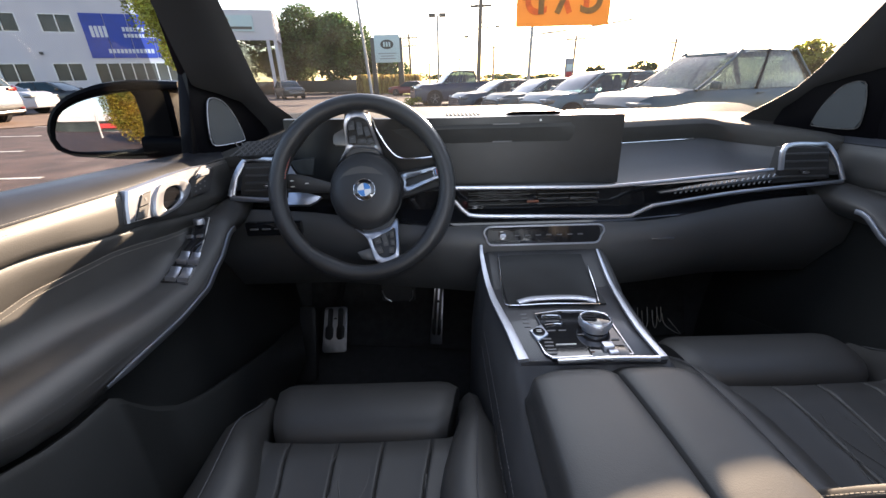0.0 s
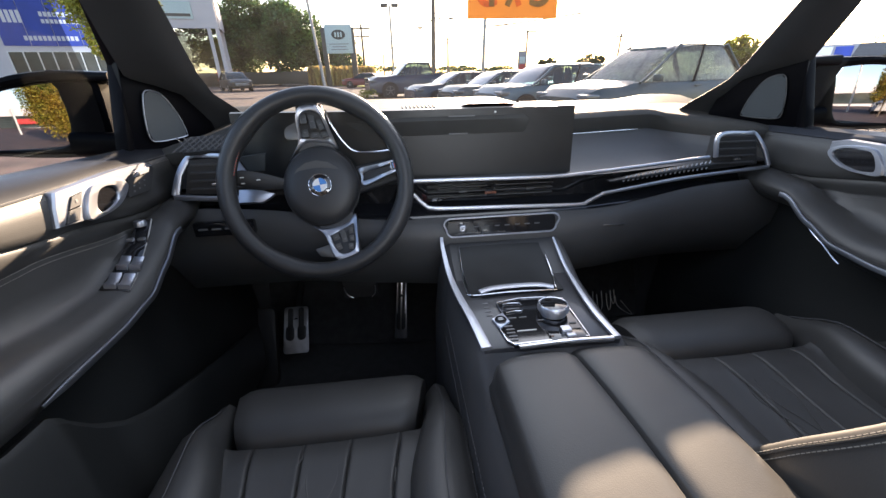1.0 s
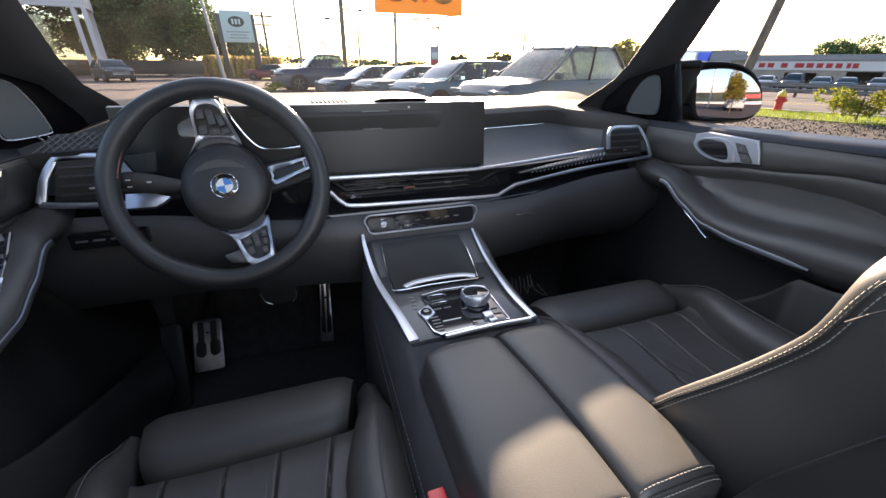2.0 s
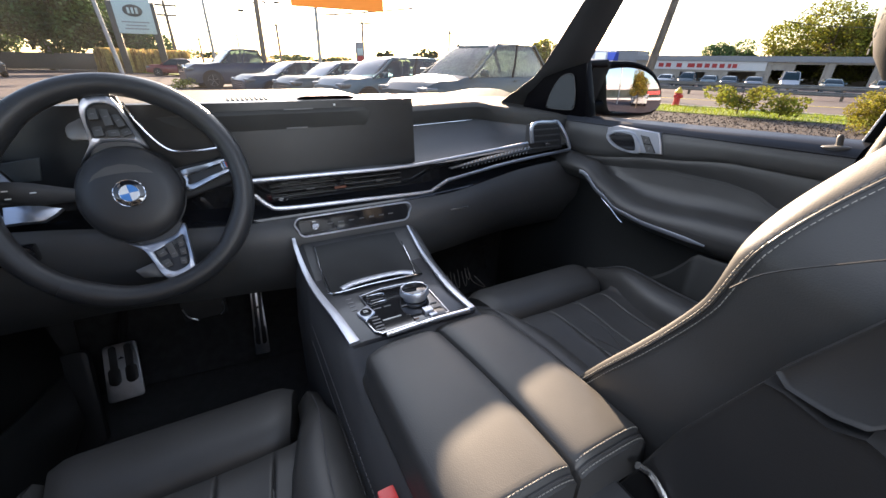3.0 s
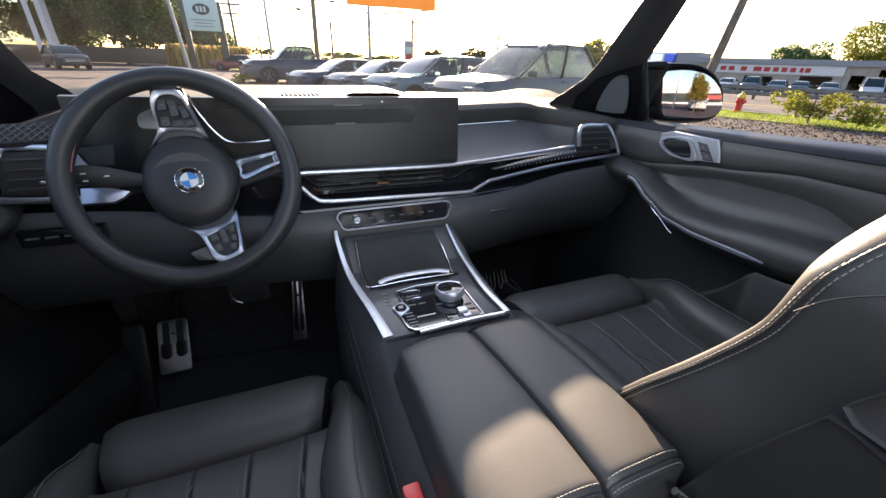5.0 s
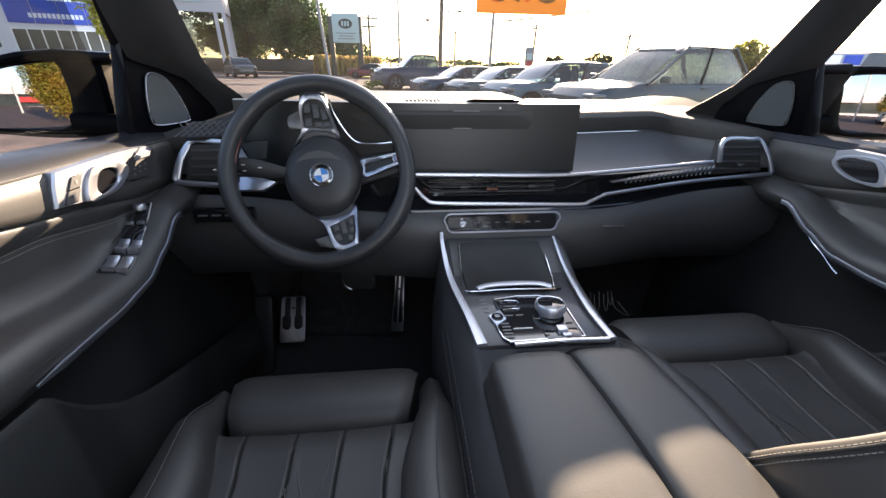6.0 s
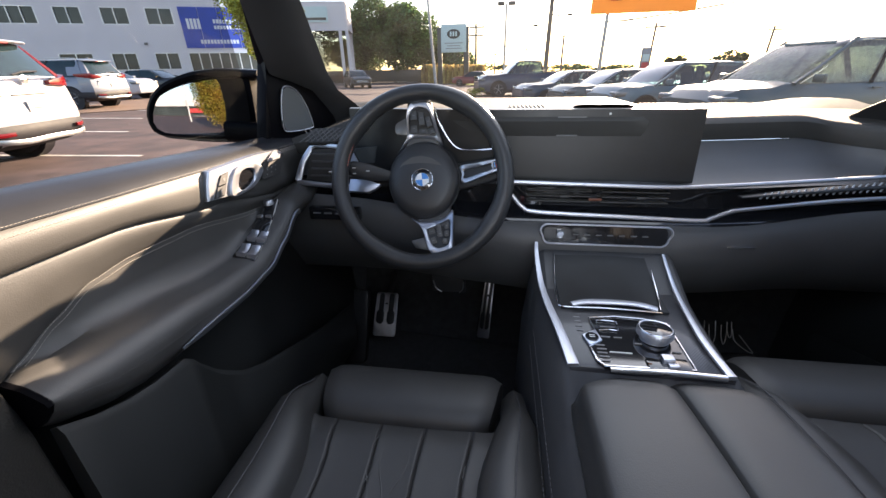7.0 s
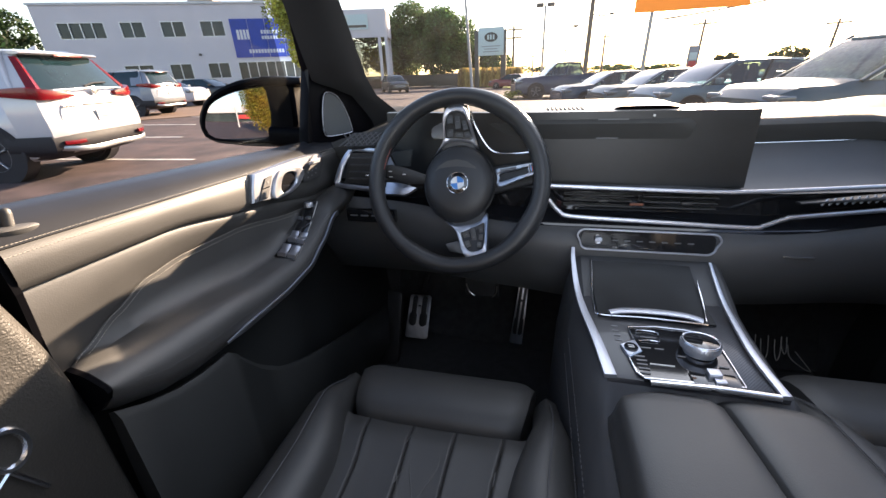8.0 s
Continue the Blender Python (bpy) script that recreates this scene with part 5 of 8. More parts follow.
def build_door(s):
    who = "driver" if s < 0 else "passenger"
    lit = ", partly sunlit" if s < 0 else ", in shade"
    door = thing("front_door", "black leather-lined %s door with metal handle bezel%s" % (who, lit), "car door", "front doors")
    ys = np.linspace(0.226, 1.16, 48)

    def belt(y):
        return 1.324 - 0.048 * (y - 0.22) - (0.012 if s > 0 else 0.005)

    def seam(y):
        return 1.287 - 0.032 * (y - 0.22)

    def taper(y):
        return 0.05 * smoothstep(0.78, 1.0, y)

    def pad_profile(y):
        """Cross-section of the armrest: down from the seam, out over a shelf, round its edge and under."""
        v, c, k, t = curve_at(VALLEY, y), curve_at(CREST, y), curve_at(CHROME_LINE, y), taper(y)
        return [(0.697, v), (0.6945, lerp(v, c, 0.40)), (0.688 + t * 0.2, lerp(v, c, 0.75)), (0.672 + t * 0.7, c + 0.009), (0.650 + t, c + 0.004), (0.638 + t, c - 0.003), (0.629 + t, lerp(c, k, 0.45)), (0.627 + t, k + 0.006), (0.634 + t, k - 0.006), (0.650 + t, k - 0.022), (0.672 + t * 0.5, k - 0.034)]

    def sheet(name, fn, mat, label=""):
        bm = bmesh.new()
        rings = []
        for y in ys:
            rings.append([(s * x, y, z) for x, z in fn(y)])
        loft(bm, rings, closed_ring=False)
        return part(name, bm, mat, door, label, 55)

    # rear end of the lining, closed off
    y = ys[0] + 0.0005
    bm = bmesh.new()
    low = pad_profile(y)[-1][1]
    edge = [(0.742, belt(y) - 0.02), (0.712, belt(y) - 0.004), (0.686, seam(y)), (0.682, curve_at(CREASE, y))] + pad_profile(y) + [(0.722, low - 0.008), (0.730, 0.90), (0.702, 0.70), (0.702, 0.52), (0.742, 0.51)]
    loft(bm, [[(s * x, y - k, z) for x, z in edge] for k in (0.0, 0.006)])
    part("end_cap", bm, MIRROR_BLACK, door, "", 0)
    # outer skin and inner frame give the door its thickness
    bm = bmesh.new()
    rings = []
    for y in np.linspace(0.15, 1.24, 8):
        rings.append([(s * 0.742, y, 0.50), (s * 0.742, y, belt(y) - 0.020), (s * 0.775, y, belt(y) - 0.032), (s * 0.885, y, belt(y) - 0.11), (s * 0.935, y, 0.95), (s * 0.93, y, 0.62), (s * 0.86, y, 0.46)])
    loft(bm, rings)
    part("outer_skin", bm, GLOSS_BLACK, door, "gloss black outer skin")
    bm = bmesh.new()
    sweep(bm, [(s * 0.747, y, belt(y) - 0.012) for y in np.linspace(0.16, 0.95, 12)], rounded(0.012, 0.010, 0.003, 2))
    part("window_seal", bm, PLASTIC_DARK, door, "black rubber window seal")
    sheet("sill_pad", lambda y: [(0.743, belt(y) - 0.02), (0.740, belt(y) - 0.002), (0.728, belt(y) + 0.002), (0.712, belt(y) - 0.004), (0.697, seam(y) + 0.015), (0.686, seam(y) + 0.002)], SILL_SHADED, "smooth sill pad, its shade put into a darker colour")
    upper = sheet("upper_pad", lambda y: [(0.687, seam(y) + 0.001), (0.683, seam(y) - 0.003), (0.681, seam(y) * 0.6 + curve_at(CREASE, y) * 0.4), (0.681, seam(y) * 0.25 + curve_at(CREASE, y) * 0.75), (0.684, curve_at(CREASE, y) + 0.002), (0.690, curve_at(CREASE, y) - 0.001)], LEATHER, "stitched leather upper pad")
    sheet("middle_pad", lambda y: [(0.690, curve_at(CREASE, y) - 0.001), (0.687, curve_at(CREASE, y) - 0.006), (0.689, lerp(curve_at(CREASE, y), curve_at(VALLEY, y), 0.5)), (0.693, curve_at(VALLEY, y) + 0.008), (0.697, curve_at(VALLEY, y))], LEATHER, "leather middle pad")
    arm = sheet("armrest_pad", pad_profile, LEATHER, "padded leather armrest")
    sheet("lower_panel", lambda y: [(0.672 + taper(y) * 0.5, curve_at(CHROME_LINE, y) - 0.034), (0.722, curve_at(CHROME_LINE, y) - 0.042), (0.732, 0.97), (0.728, 0.90), (0.715, 0.86), (0.700, 0.70), (0.700, 0.52), (0.74, 0.50)], DOOR_LOWER, "black lower panel with a pocket")
    bm = bmesh.new()
    rings = []
    for y in sorted(list(np.linspace(0.228, 0.98, 22)) + [0.386, 0.40, 0.43]):
        if y < 0.385:
            top = curve_at(CHROME_LINE, y) - 0.030
        else:
            top = float(np.interp(y, (0.385, 0.396, 0.416, 0.467, 0.532, 0.684, 0.804, 0.98), (1.052, 1.045, 1.009, 0.953, 0.912, 0.853, 0.810, 0.760)))
        rings.append([(s * 0.70, y, 0.60), (s * 0.645, y, 0.62), (s * 0.640, y, top - 0.01), (s * 0.646, y, top), (s * 0.656, y, top - 0.004), (s * 0.69, y, 0.70)])
    loft(bm, rings)
    part("pocket", bm, DOOR_LOWER, door, "dark door pocket")
    # thread lines; on the passenger door its shade is put into a greyer thread
    for off in (0.0040, -0.0058):
        bm = bmesh.new()
        stitches(bm, [(s * (0.6822 if off < 0 else 0.6866), y, seam(y) + off) for y in np.linspace(ys[0], ys[-1], 120)], 0.0038, 0.0027, 0.00032)
        part("seam_thread", bm, STITCH if s < 0 else STITCH_DARK, upper, "pale double stitching")
    for off in (0.002, -0.005):
        bm = bmesh.new()
        stitches(bm, [(s * (0.6935 - (0.002 if off > 0 else 0.001)), y, curve_at(VALLEY, y) + off) for y in np.linspace(0.232, 0.70, 80)], 0.0040, 0.0028, 0.00036)
        part("valley_thread", bm, STITCH if s < 0 else STITCH_DARK, arm)
    for k in (0.36, 0.60):
        bm = bmesh.new()
        pts = []
        for y in np.linspace(0.25, 0.70, 60):
            prof = pad_profile(y)
            pts.append((s * (float(np.interp(k, (0.0, 0.45, 1.0), (prof[5][0], prof[6][0], prof[7][0]))) - 0.0004), y, lerp(prof[5][1], prof[7][1] - 0.006, k)))
        stitches(bm, pts, 0.0040, 0.0028, 0.00034)
        part("edge_thread", bm, STITCH_DARK, arm)
    # bright strip along the armrest
    bm = bmesh.new()
    pts = [(s * (0.6255 + taper(y)), y, curve_at(CHROME_LINE, y)) for y in np.linspace(0.372, 0.735, 30)]
    sweep(bm, pts, rounded(0.004, 0.010, 0.0015, 2), scale=lambda t: 0.45 + 0.55 * smoothstep(0.0, 0.12, t))
    part("metal_strip", bm, ALU, door, "bright metal strip")
    bm = bmesh.new()
    tube(bm, [(s * 0.665, y, curve_at(CHROME_LINE, y) - 0.035 - 0.10 * (0.68 - y)) for y in np.linspace(0.60, 0.68, 8)], 0.0018, 6)
    part("light_line", bm, CHROME, door)
    # handle bezel: metal plate with two lock keys and a pull loop
    def tile(name, pts, lift, thick, mat, parent, label="", edge=0.0012, hole=None, smooth_n=0):
        """A small plate standing proud of the lining; with a hole it becomes a loop."""
        def fine(o):
            return [(p.x, p.y) for p in curve_points([(a, b, 0) for a, b in o], smooth_n, True)] if smooth_n else o
        pts = fine(pts)
        mid = (sum(p[0] for p in pts) / len(pts), sum(p[1] for p in pts) / len(pts))
        bm = bmesh.new()

        def ring(o, k, x):
            return [(s * x, mid[0] + (a - mid[0]) * k, mid[1] + (z - mid[1]) * k) for a, z in o]

        size = max(abs(p[0] - mid[0]) for p in pts)
        rings = [ring(pts, 1.0, lift + thick), ring(pts, 1.0, lift + edge), ring(pts, 1 - edge / size, lift)]
        if hole:
            hole = fine(hole)
            rings += [ring([(lerp(h[0], p[0], 0.15), lerp(h[1], p[1], 0.15)) for h, p in zip(hole, pts)], 1.0, lift), ring(hole, 1.0, lift + edge), ring(hole, 1.0, lift + thick)]
        loft(bm, rings, True, not hole)
        return part(name, bm, mat, parent, label, 40)

    strip_end = [(0.735, 1.2765), (0.7818, 1.273), (0.797, 1.264), (0.76, 1.2645), (0.722, 1.2630)] if s < 0 else [(0.712, 1.270)]
    bezel = tile("handle_bezel", [(0.5484, 1.2321), (0.556, 1.258), (0.5658, 1.2776), (0.6092, 1.2780), (0.6822, 1.2785)] + strip_end + [(0.7115, 1.2570), (0.7087, 1.2444), (0.6856, 1.2272), (0.6547, 1.2205), (0.5997, 1.2257)], 0.6745, 0.014, ALU, door, "satin metal door handle bezel", 0.003)
    tile("key_frame", [(0.561, 1.2325), (0.588, 1.2655), (0.611, 1.2670), (0.586, 1.2305)], 0.6738, 0.004, PIANO, bezel, "", 0.0004)
    for pts in ([(0.563, 1.2335), (0.5745, 1.2480), (0.5975, 1.2480), (0.5855, 1.2315)], [(0.576, 1.2500), (0.5885, 1.2645), (0.609, 1.2660), (0.599, 1.2500)]):
        tile("lock_key", pts, 0.6722, 0.004, PLASTIC, bezel, "dark lock key", 0.0008)
        m = (sum(p[0] for p in pts) / 4, sum(p[1] for p in pts) / 4)
        bm = bmesh.new()
        box(bm, (s * 0.6720, m[0], m[1]), (0.0006, 0.004, 0.005))
        part("lock_symbol", bm, GREY_PRINT, bezel)
    loop_hole = [(0.6435, 1.259), (0.6692, 1.2593), (0.6796, 1.2493), (0.6734, 1.2366), (0.654, 1.2282), (0.6319, 1.2268), (0.6274, 1.2392)] if s < 0 else [(0.634, 1.2625), (0.678, 1.2625), (0.697, 1.2520), (0.691, 1.2415), (0.668, 1.2305), (0.640, 1.2258), (0.616, 1.2310)]
    tile("recess", [(0.612, 1.229), (0.632, 1.2635), (0.679, 1.2635), (0.699, 1.252), (0.692, 1.240), (0.668, 1.2295), (0.640, 1.2245)], 0.6740, 0.004, PIANO, bezel, "", 0.0004)
    tile("pull_loop", [(0.6254, 1.2676), (0.6773, 1.2680), (0.7082, 1.2550), (0.7015, 1.2400), (0.6761, 1.2265), (0.6424, 1.2215), (0.6010, 1.2265)], 0.6705, 0.006, ALU, bezel, "satin metal pull loop", 0.0022, loop_hole, 4)
    if s < 0:
        # seat memory keys and window switches
        mem = tile("memory_panel", [(0.706, 1.228), (0.722, 1.268), (0.790, 1.271), (0.800, 1.258), (0.770, 1.222)], 0.6755, 0.010, PLASTIC_DARK, door, "dark seat memory panel", 0.001)
        tile("seat_key", [(0.735, 1.257), (0.747, 1.264), (0.784, 1.264), (0.777, 1.256)], 0.6725, 0.005, ALU, mem, "small metal key", 0.001)
        for i in range(3):
            bm = bmesh.new()
            box(bm, (-0.6752, 0.728 + 0.016 * i, 1.243 + 0.001 * i), (0.001, 0.005, 0.0025))
            box(bm, (-0.6752, 0.724 + 0.016 * i, 1.234 + 0.001 * i), (0.001, 0.005, 0.0025))
            part("memory_key", bm, GREY_PRINT, mem)
        # switch block on the armrest, running slantwise along its crest
        def pad_top(x, y):
            prof = sorted(pad_profile(y)[:7])
            return float(np.interp(-x, [p[0] for p in prof], [p[1] for p in prof]))

        def spot(t, u, h=0.0):
            x, y = lerp(-0.662, -0.672, t), lerp(0.570, 0.712, t)
            tip = min(0.35, max(-0.75, (pad_top(x + 0.010, y) - pad_top(x - 0.012, y)) / 0.022))
            return Vector((x + u, y + u * 0.22, pad_top(x, y) + 0.002 + tip * u + h))

        bm = bmesh.new()
        loft(bm, [[spot(t, u * lerp(0.023, 0.015, t), h) for u, h in ((-0.62, -0.020), (-0.62, -0.002), (-0.55, 0), (0.1, 0), (0.9, 0), (1, -0.002), (1, -0.020))] for t in np.linspace(0, 1, 8)])
        sw = part("switch_block", bm, PIANO, door, "gloss black window switch block")
        for t, w, d in ((0.13, 0.032, 0.032), (0.41, 0.031, 0.028)):
            for side in (-0.26, 0.26):
                bm = bmesh.new()
                m = Matrix.Translation(spot(t, w * side + 0.006, 0.001)) @ Matrix.Rotation(radians(13), 4, "Z") @ Matrix.Rotation(radians(5), 4, "X") @ Matrix.Rotation(radians(12), 4, "Y")
                rings = []
                for v in np.linspace(-0.5, 0.5, 7):
                    lip = 0.0035 * smoothstep(0.1, 0.5, v) + 0.002 * smoothstep(-0.1, -0.5, v)
                    rings.append([m @ Vector((q * w * 0.47, v * d, z)) for q, z in ((-0.5, -0.006), (-0.5, 0.001 + lip), (-0.42, 0.002 + lip), (0.42, 0.002 + lip), (0.5, 0.001 + lip), (0.5, -0.006))])
                loft(bm, rings)
                part("window_switch", bm, ALU, sw, "metal window switch")
        bm = bmesh.new()
        lathe(bm, [(0.0095, 0), (0.0095, 0.008), (0.008, 0.010), (0.001, 0.010)], 24, Matrix.Translation(spot(0.93, 0, 0.0)))
        part("mirror_knob", bm, ALU, sw, "round metal mirror knob")
        for u in (-0.008, 0.008):
            bm = bmesh.new()
            box(bm, spot(0.74, u, 0.002), (0.010, 0.009, 0.005), 0.0015)
            part("mirror_key", bm, ALU, sw)
    # lock pin on the sill, in a flat rounded collar
    bm = bmesh.new()
    rings = []
    for t in np.linspace(0, 1, 9):
        y = lerp(0.230, 0.274, t) + (0.009 if s > 0 else 0.0)
        w = 0.010 * math.sqrt(max(0.02, 1 - (2 * t - 1) ** 2))
        rings.append([(s * (0.700 + w * math.cos(a)), y, 1.3005 - 0.10 * (y - 0.25) + (0.35 if math.sin(a) > 0 else 0.9) * w * math.sin(a)) for a in np.linspace(0, math.tau, 13)[:-1]])
    loft(bm, rings)
    part("pin_base", bm, PLASTIC, door)
    bm = bmesh.new()
    lathe(bm, [(0.0050, 0.0), (0.0048, 0.014), (0.0042, 0.0175), (0.0025, 0.0195), (0.0005, 0.020)], 12, Matrix.Translation((s * 0.702, 0.250 if s < 0 else 0.258, 1.301)) @ Matrix.Rotation(radians(-12), 4, "X"))
    part("lock_pin", bm, PLASTIC_DARK, door, "dark lock pin")
    if s > 0:
        # rear window-frame upright; a pale strip towards the glass stands in for sky reflection
        line = [(0.729, 0.236, 1.285), (0.726, 0.212, 1.40), (0.700, 0.155, 1.60), (0.680, 0.125, 1.70)]
        bm = bmesh.new()
        sweep(bm, line, rounded(0.016, 0.014, 0.004, 2), (1, 0, 0))
        upright = part("rear_frame", bm, MIRROR_BLACK, door, "black rear upright of the window frame")
        bm = bmesh.new()
        sweep(bm, [(x - 0.004, y + 0.007, z) for x, y, z in line], rounded(0.005, 0.004, 0.0015, 2), (1, 0, 0))
        part("frame_reflection", bm, ALU, upright, "pale strip for the sky's reflection")
    # mirror corner with the tweeter, turned a little towards the driver
    foot, run = Vector((s * 0.722, 0.83, 0)), Vector((-s * 0.42, 0.907, 0))
    out = Vector((-s * 0.907, -0.42, 0))

    def plate(bm, pts, lift, depth, bevel):
        mid = (sum(p[0] for p in pts) / len(pts), sum(p[1] for p in pts) / len(pts))
        rings = []
        for k, h in ((1.0, lift - depth), (1.0, lift - bevel), (1 - bevel * 12, lift)):
            rings.append([foot + run * (mid[0] + (a - mid[0]) * k) + Vector((0, 0, mid[1] + (z - mid[1]) * k)) + out * h for a, z in pts])
        loft(bm, rings)

    bm = bmesh.new()
    plate(bm, [(0.0, 1.262), (0.20, 1.262), (0.205, 1.30), (0.18, 1.37), (0.14, 1.43), (0.12, 1.47), (0.032, 1.47), (0.018, 1.376)], 0.0, 0.02, 0.001)
    corner = part("mirror_corner", bm, MIRROR_BLACK, door, "black triangular corner trim")
    tw = [(0.040, 1.312), (0.044, 1.350), (0.054, 1.386), (0.066, 1.393), (0.082, 1.389), (0.097, 1.377), (0.115, 1.343), (0.125, 1.304), (0.118, 1.297), (0.085, 1.295), (0.047, 1.297)]
    bm = bmesh.new()
    plate(bm, tw, 0.006, 0.010, 0.002)
    part("tweeter_grille", bm, MESH, door, "fine grey tweeter mesh")
    bm = bmesh.new()
    tube(bm, curve_points([foot + run * a + Vector((0, 0, z)) + out * 0.005 for a, z in tw], 3, True), 0.0010, 6, True)
    part("tweeter_rim", bm, ALU if s < 0 else PLASTIC, corner)
    # upright window guide and frame above the door
    bm = bmesh.new()
    sweep(bm, [(s * 0.730, 0.822, 1.275), (s * 0.728, 0.850, 1.36), (s * 0.722, 0.872, 1.44), (s * 0.688, 0.795, 1.57), (s * 0.650, 0.66, 1.70), (s * 0.650, 0.50, 1.725), (s * 0.650, 0.05, 1.72)], rounded(0.022, 0.024, 0.004, 2), (1, 0, 0))
    part("window_frame", bm, MIRROR_BLACK, door, "black window frame")
    return door


build_door(-1)
build_door(1)


def polar(outline, n=40):
    """A smooth closed outline, cut at even angles about its middle."""
    pts = curve_points([(x, z, 0) for x, z in outline], 8, True)
    ang = np.array([math.atan2(p.y, p.x) for p in pts])
    rad = np.array([math.hypot(p.x, p.y) for p in pts])
    order = np.argsort(ang)
    want = np.linspace(-math.pi, math.pi, n + 1)[:-1]
    r = np.interp(want, ang[order], rad[order], period=math.tau)
    return [(q * math.cos(a), q * math.sin(a)) for a, q in zip(want, r)]


# outline of the mirror head and of its glass: outward and upward from the middle
HEAD = [(0.130, -0.034), (0.118, -0.066), (0.050, -0.076), (-0.020, -0.081), (-0.090, -0.082), (-0.150, -0.080), (-0.170, -0.060), (-0.176, 0.0), (-0.178, 0.050), (-0.170, 0.080), (-0.120, 0.087), (-0.041, 0.083), (0.014, 0.071), (0.064, 0.052), (0.101, 0.024), (0.124, -0.006)]
GLASS = [(0.108, -0.026), (0.106, -0.050), (0.085, -0.064), (0.020, -0.068), (-0.060, -0.067), (-0.084, -0.055), (-0.099, -0.010), (-0.100, 0.035), (-0.092, 0.066), (-0.035, 0.062), (0.030, 0.046), (0.082, 0.018)]


# the passenger's mirror is squarer at its outer end
HEAD_SQUARE = [(0.181, -0.057), (0.168, -0.076), (0.130, -0.086), (0.050, -0.088), (-0.020, -0.088), (-0.100, -0.083), (-0.176, -0.076), (-0.200, -0.040), (-0.215, 0.010), (-0.215, 0.055), (-0.189, 0.085), (-0.100, 0.087), (-0.022, 0.086), (0.045, 0.075), (0.100, 0.054), (0.140, 0.026), (0.167, -0.005), (0.178, -0.030)]
GLASS_SQUARE = [(0.136, -0.056), (0.110, -0.072), (0.075, -0.077), (0.0, -0.075), (-0.074, -0.071), (-0.100, -0.050), (-0.115, -0.008), (-0.125, 0.030), (-0.131, 0.058), (-0.075, 0.068), (-0.016, 0.070), (0.030, 0.062), (0.072, 0.046), (0.105, 0.020), (0.124, -0.004), (0.134, -0.030)]


def build_mirror(s):
    mir = thing("side_mirror", "black door mirror with silver glass", "door mirror", "door mirrors")
    c = Vector((-1.0, 0.955, 1.346) if s < 0 else (1.048, 0.955, 1.342))
    head = [(s * x, z) for x, z in polar(HEAD if s < 0 else HEAD_SQUARE)]
    glass = [(s * x, z) for x, z in polar(GLASS if s < 0 else GLASS_SQUARE)]
    bm = bmesh.new()
    rings = []
    for mixed, y in ((0.0, 0.012), (0.0, 0.001), (0.12, -0.004), (0.5, -0.006), (0.88, -0.003), (1.0, 0.006)):
        rings.append([c + Vector((lerp(g[0], h[0], mixed), y, lerp(g[1], h[1], mixed))) for g, h in zip(glass, head)])
    for t, sc in ((0.3, 1.0), (0.55, 0.95), (0.8, 0.80), (0.95, 0.50), (1.0, 0.16)):
        rings.append([c + Vector((x * sc, 0.004 + 0.125 * t, z * sc - 0.004 * t)) for x, z in head])
    loft(bm, rings, True, False)
    bm.faces.new([bm.verts.new(p) for p in rings[-1]])
    part("housing", bm, MIRROR_BLACK, mir, "black housing", 28)
    bm = bmesh.new()
    sweep(bm, [c + Vector((x * 0.995, 0.016, z * 0.985 - 0.004)) for x, z in head[2:19]], rounded(0.012, 0.010, 0.003, 2), (0, 1, 0))
    part("lower_edge", bm, PLASTIC_DARK, mir)
    # glass, turned towards the driver
    nrm = Vector((-s * math.sin(radians(9.5)) if s < 0 else -math.sin(radians(22)), -1, 0.050)).normalized()
    ax = Vector((0, 0, 1)).cross(nrm).normalized() * -1
    ay = nrm.cross(ax) * -1
    ax = ay.cross(nrm)
    flip = 1 if ax.x > 0 else -1
    bm = bmesh.new()
    rings = []
    for k in np.linspace(0.03, 1.01, 14):
        ring = []
        for x, z in glass:
            u, v = flip * x * k, z * k
            ring.append(c + Vector((0, 0.012, 0)) + ax * u + ay * v - nrm * ((u * u + v * v) / 2.6 - 0.003))
        rings.append(ring)
    rings.append([p - nrm * 0.003 for p in rings[-1]])
    loft(bm, rings)
    part("mirror_glass", bm, MIRROR, mir, "silver convex mirror glass", 60)
    # arm to the door below, thin fin above, with a gap between them
    bm = bmesh.new()
    rings = []
    for t in np.linspace(0, 1, 6):
        x = lerp(0.90, 0.735, t)
        rings.append([(s * x, 0.965 + dy, 1.287 + dz - 0.008 * t) for dy, dz in rounded(0.07, 0.050, 0.015, 3)])
    loft(bm, rings)
    part("arm", bm, MIRROR_BLACK, mir, "black mirror arm")
    bm = bmesh.new()
    rings = []
    for t in np.linspace(0, 1, 6):
        x = lerp(0.90, 0.788, t)
        rings.append([(s * x, 0.985 + dy, 1.421 - 0.002 * t + dz) for dy, dz in rounded(0.09, 0.024 - 0.008 * t, 0.007, 3)])
    loft(bm, rings)
    part("upper_fin", bm, MIRROR_BLACK, mir)
    return mir


build_mirror(-1)
build_mirror(1)


# ---- outside ----
def gz(x, y):
    """The lot falls gently to the right and ahead."""
    return 0.14 - 0.0185 * x - 0.0096 * y


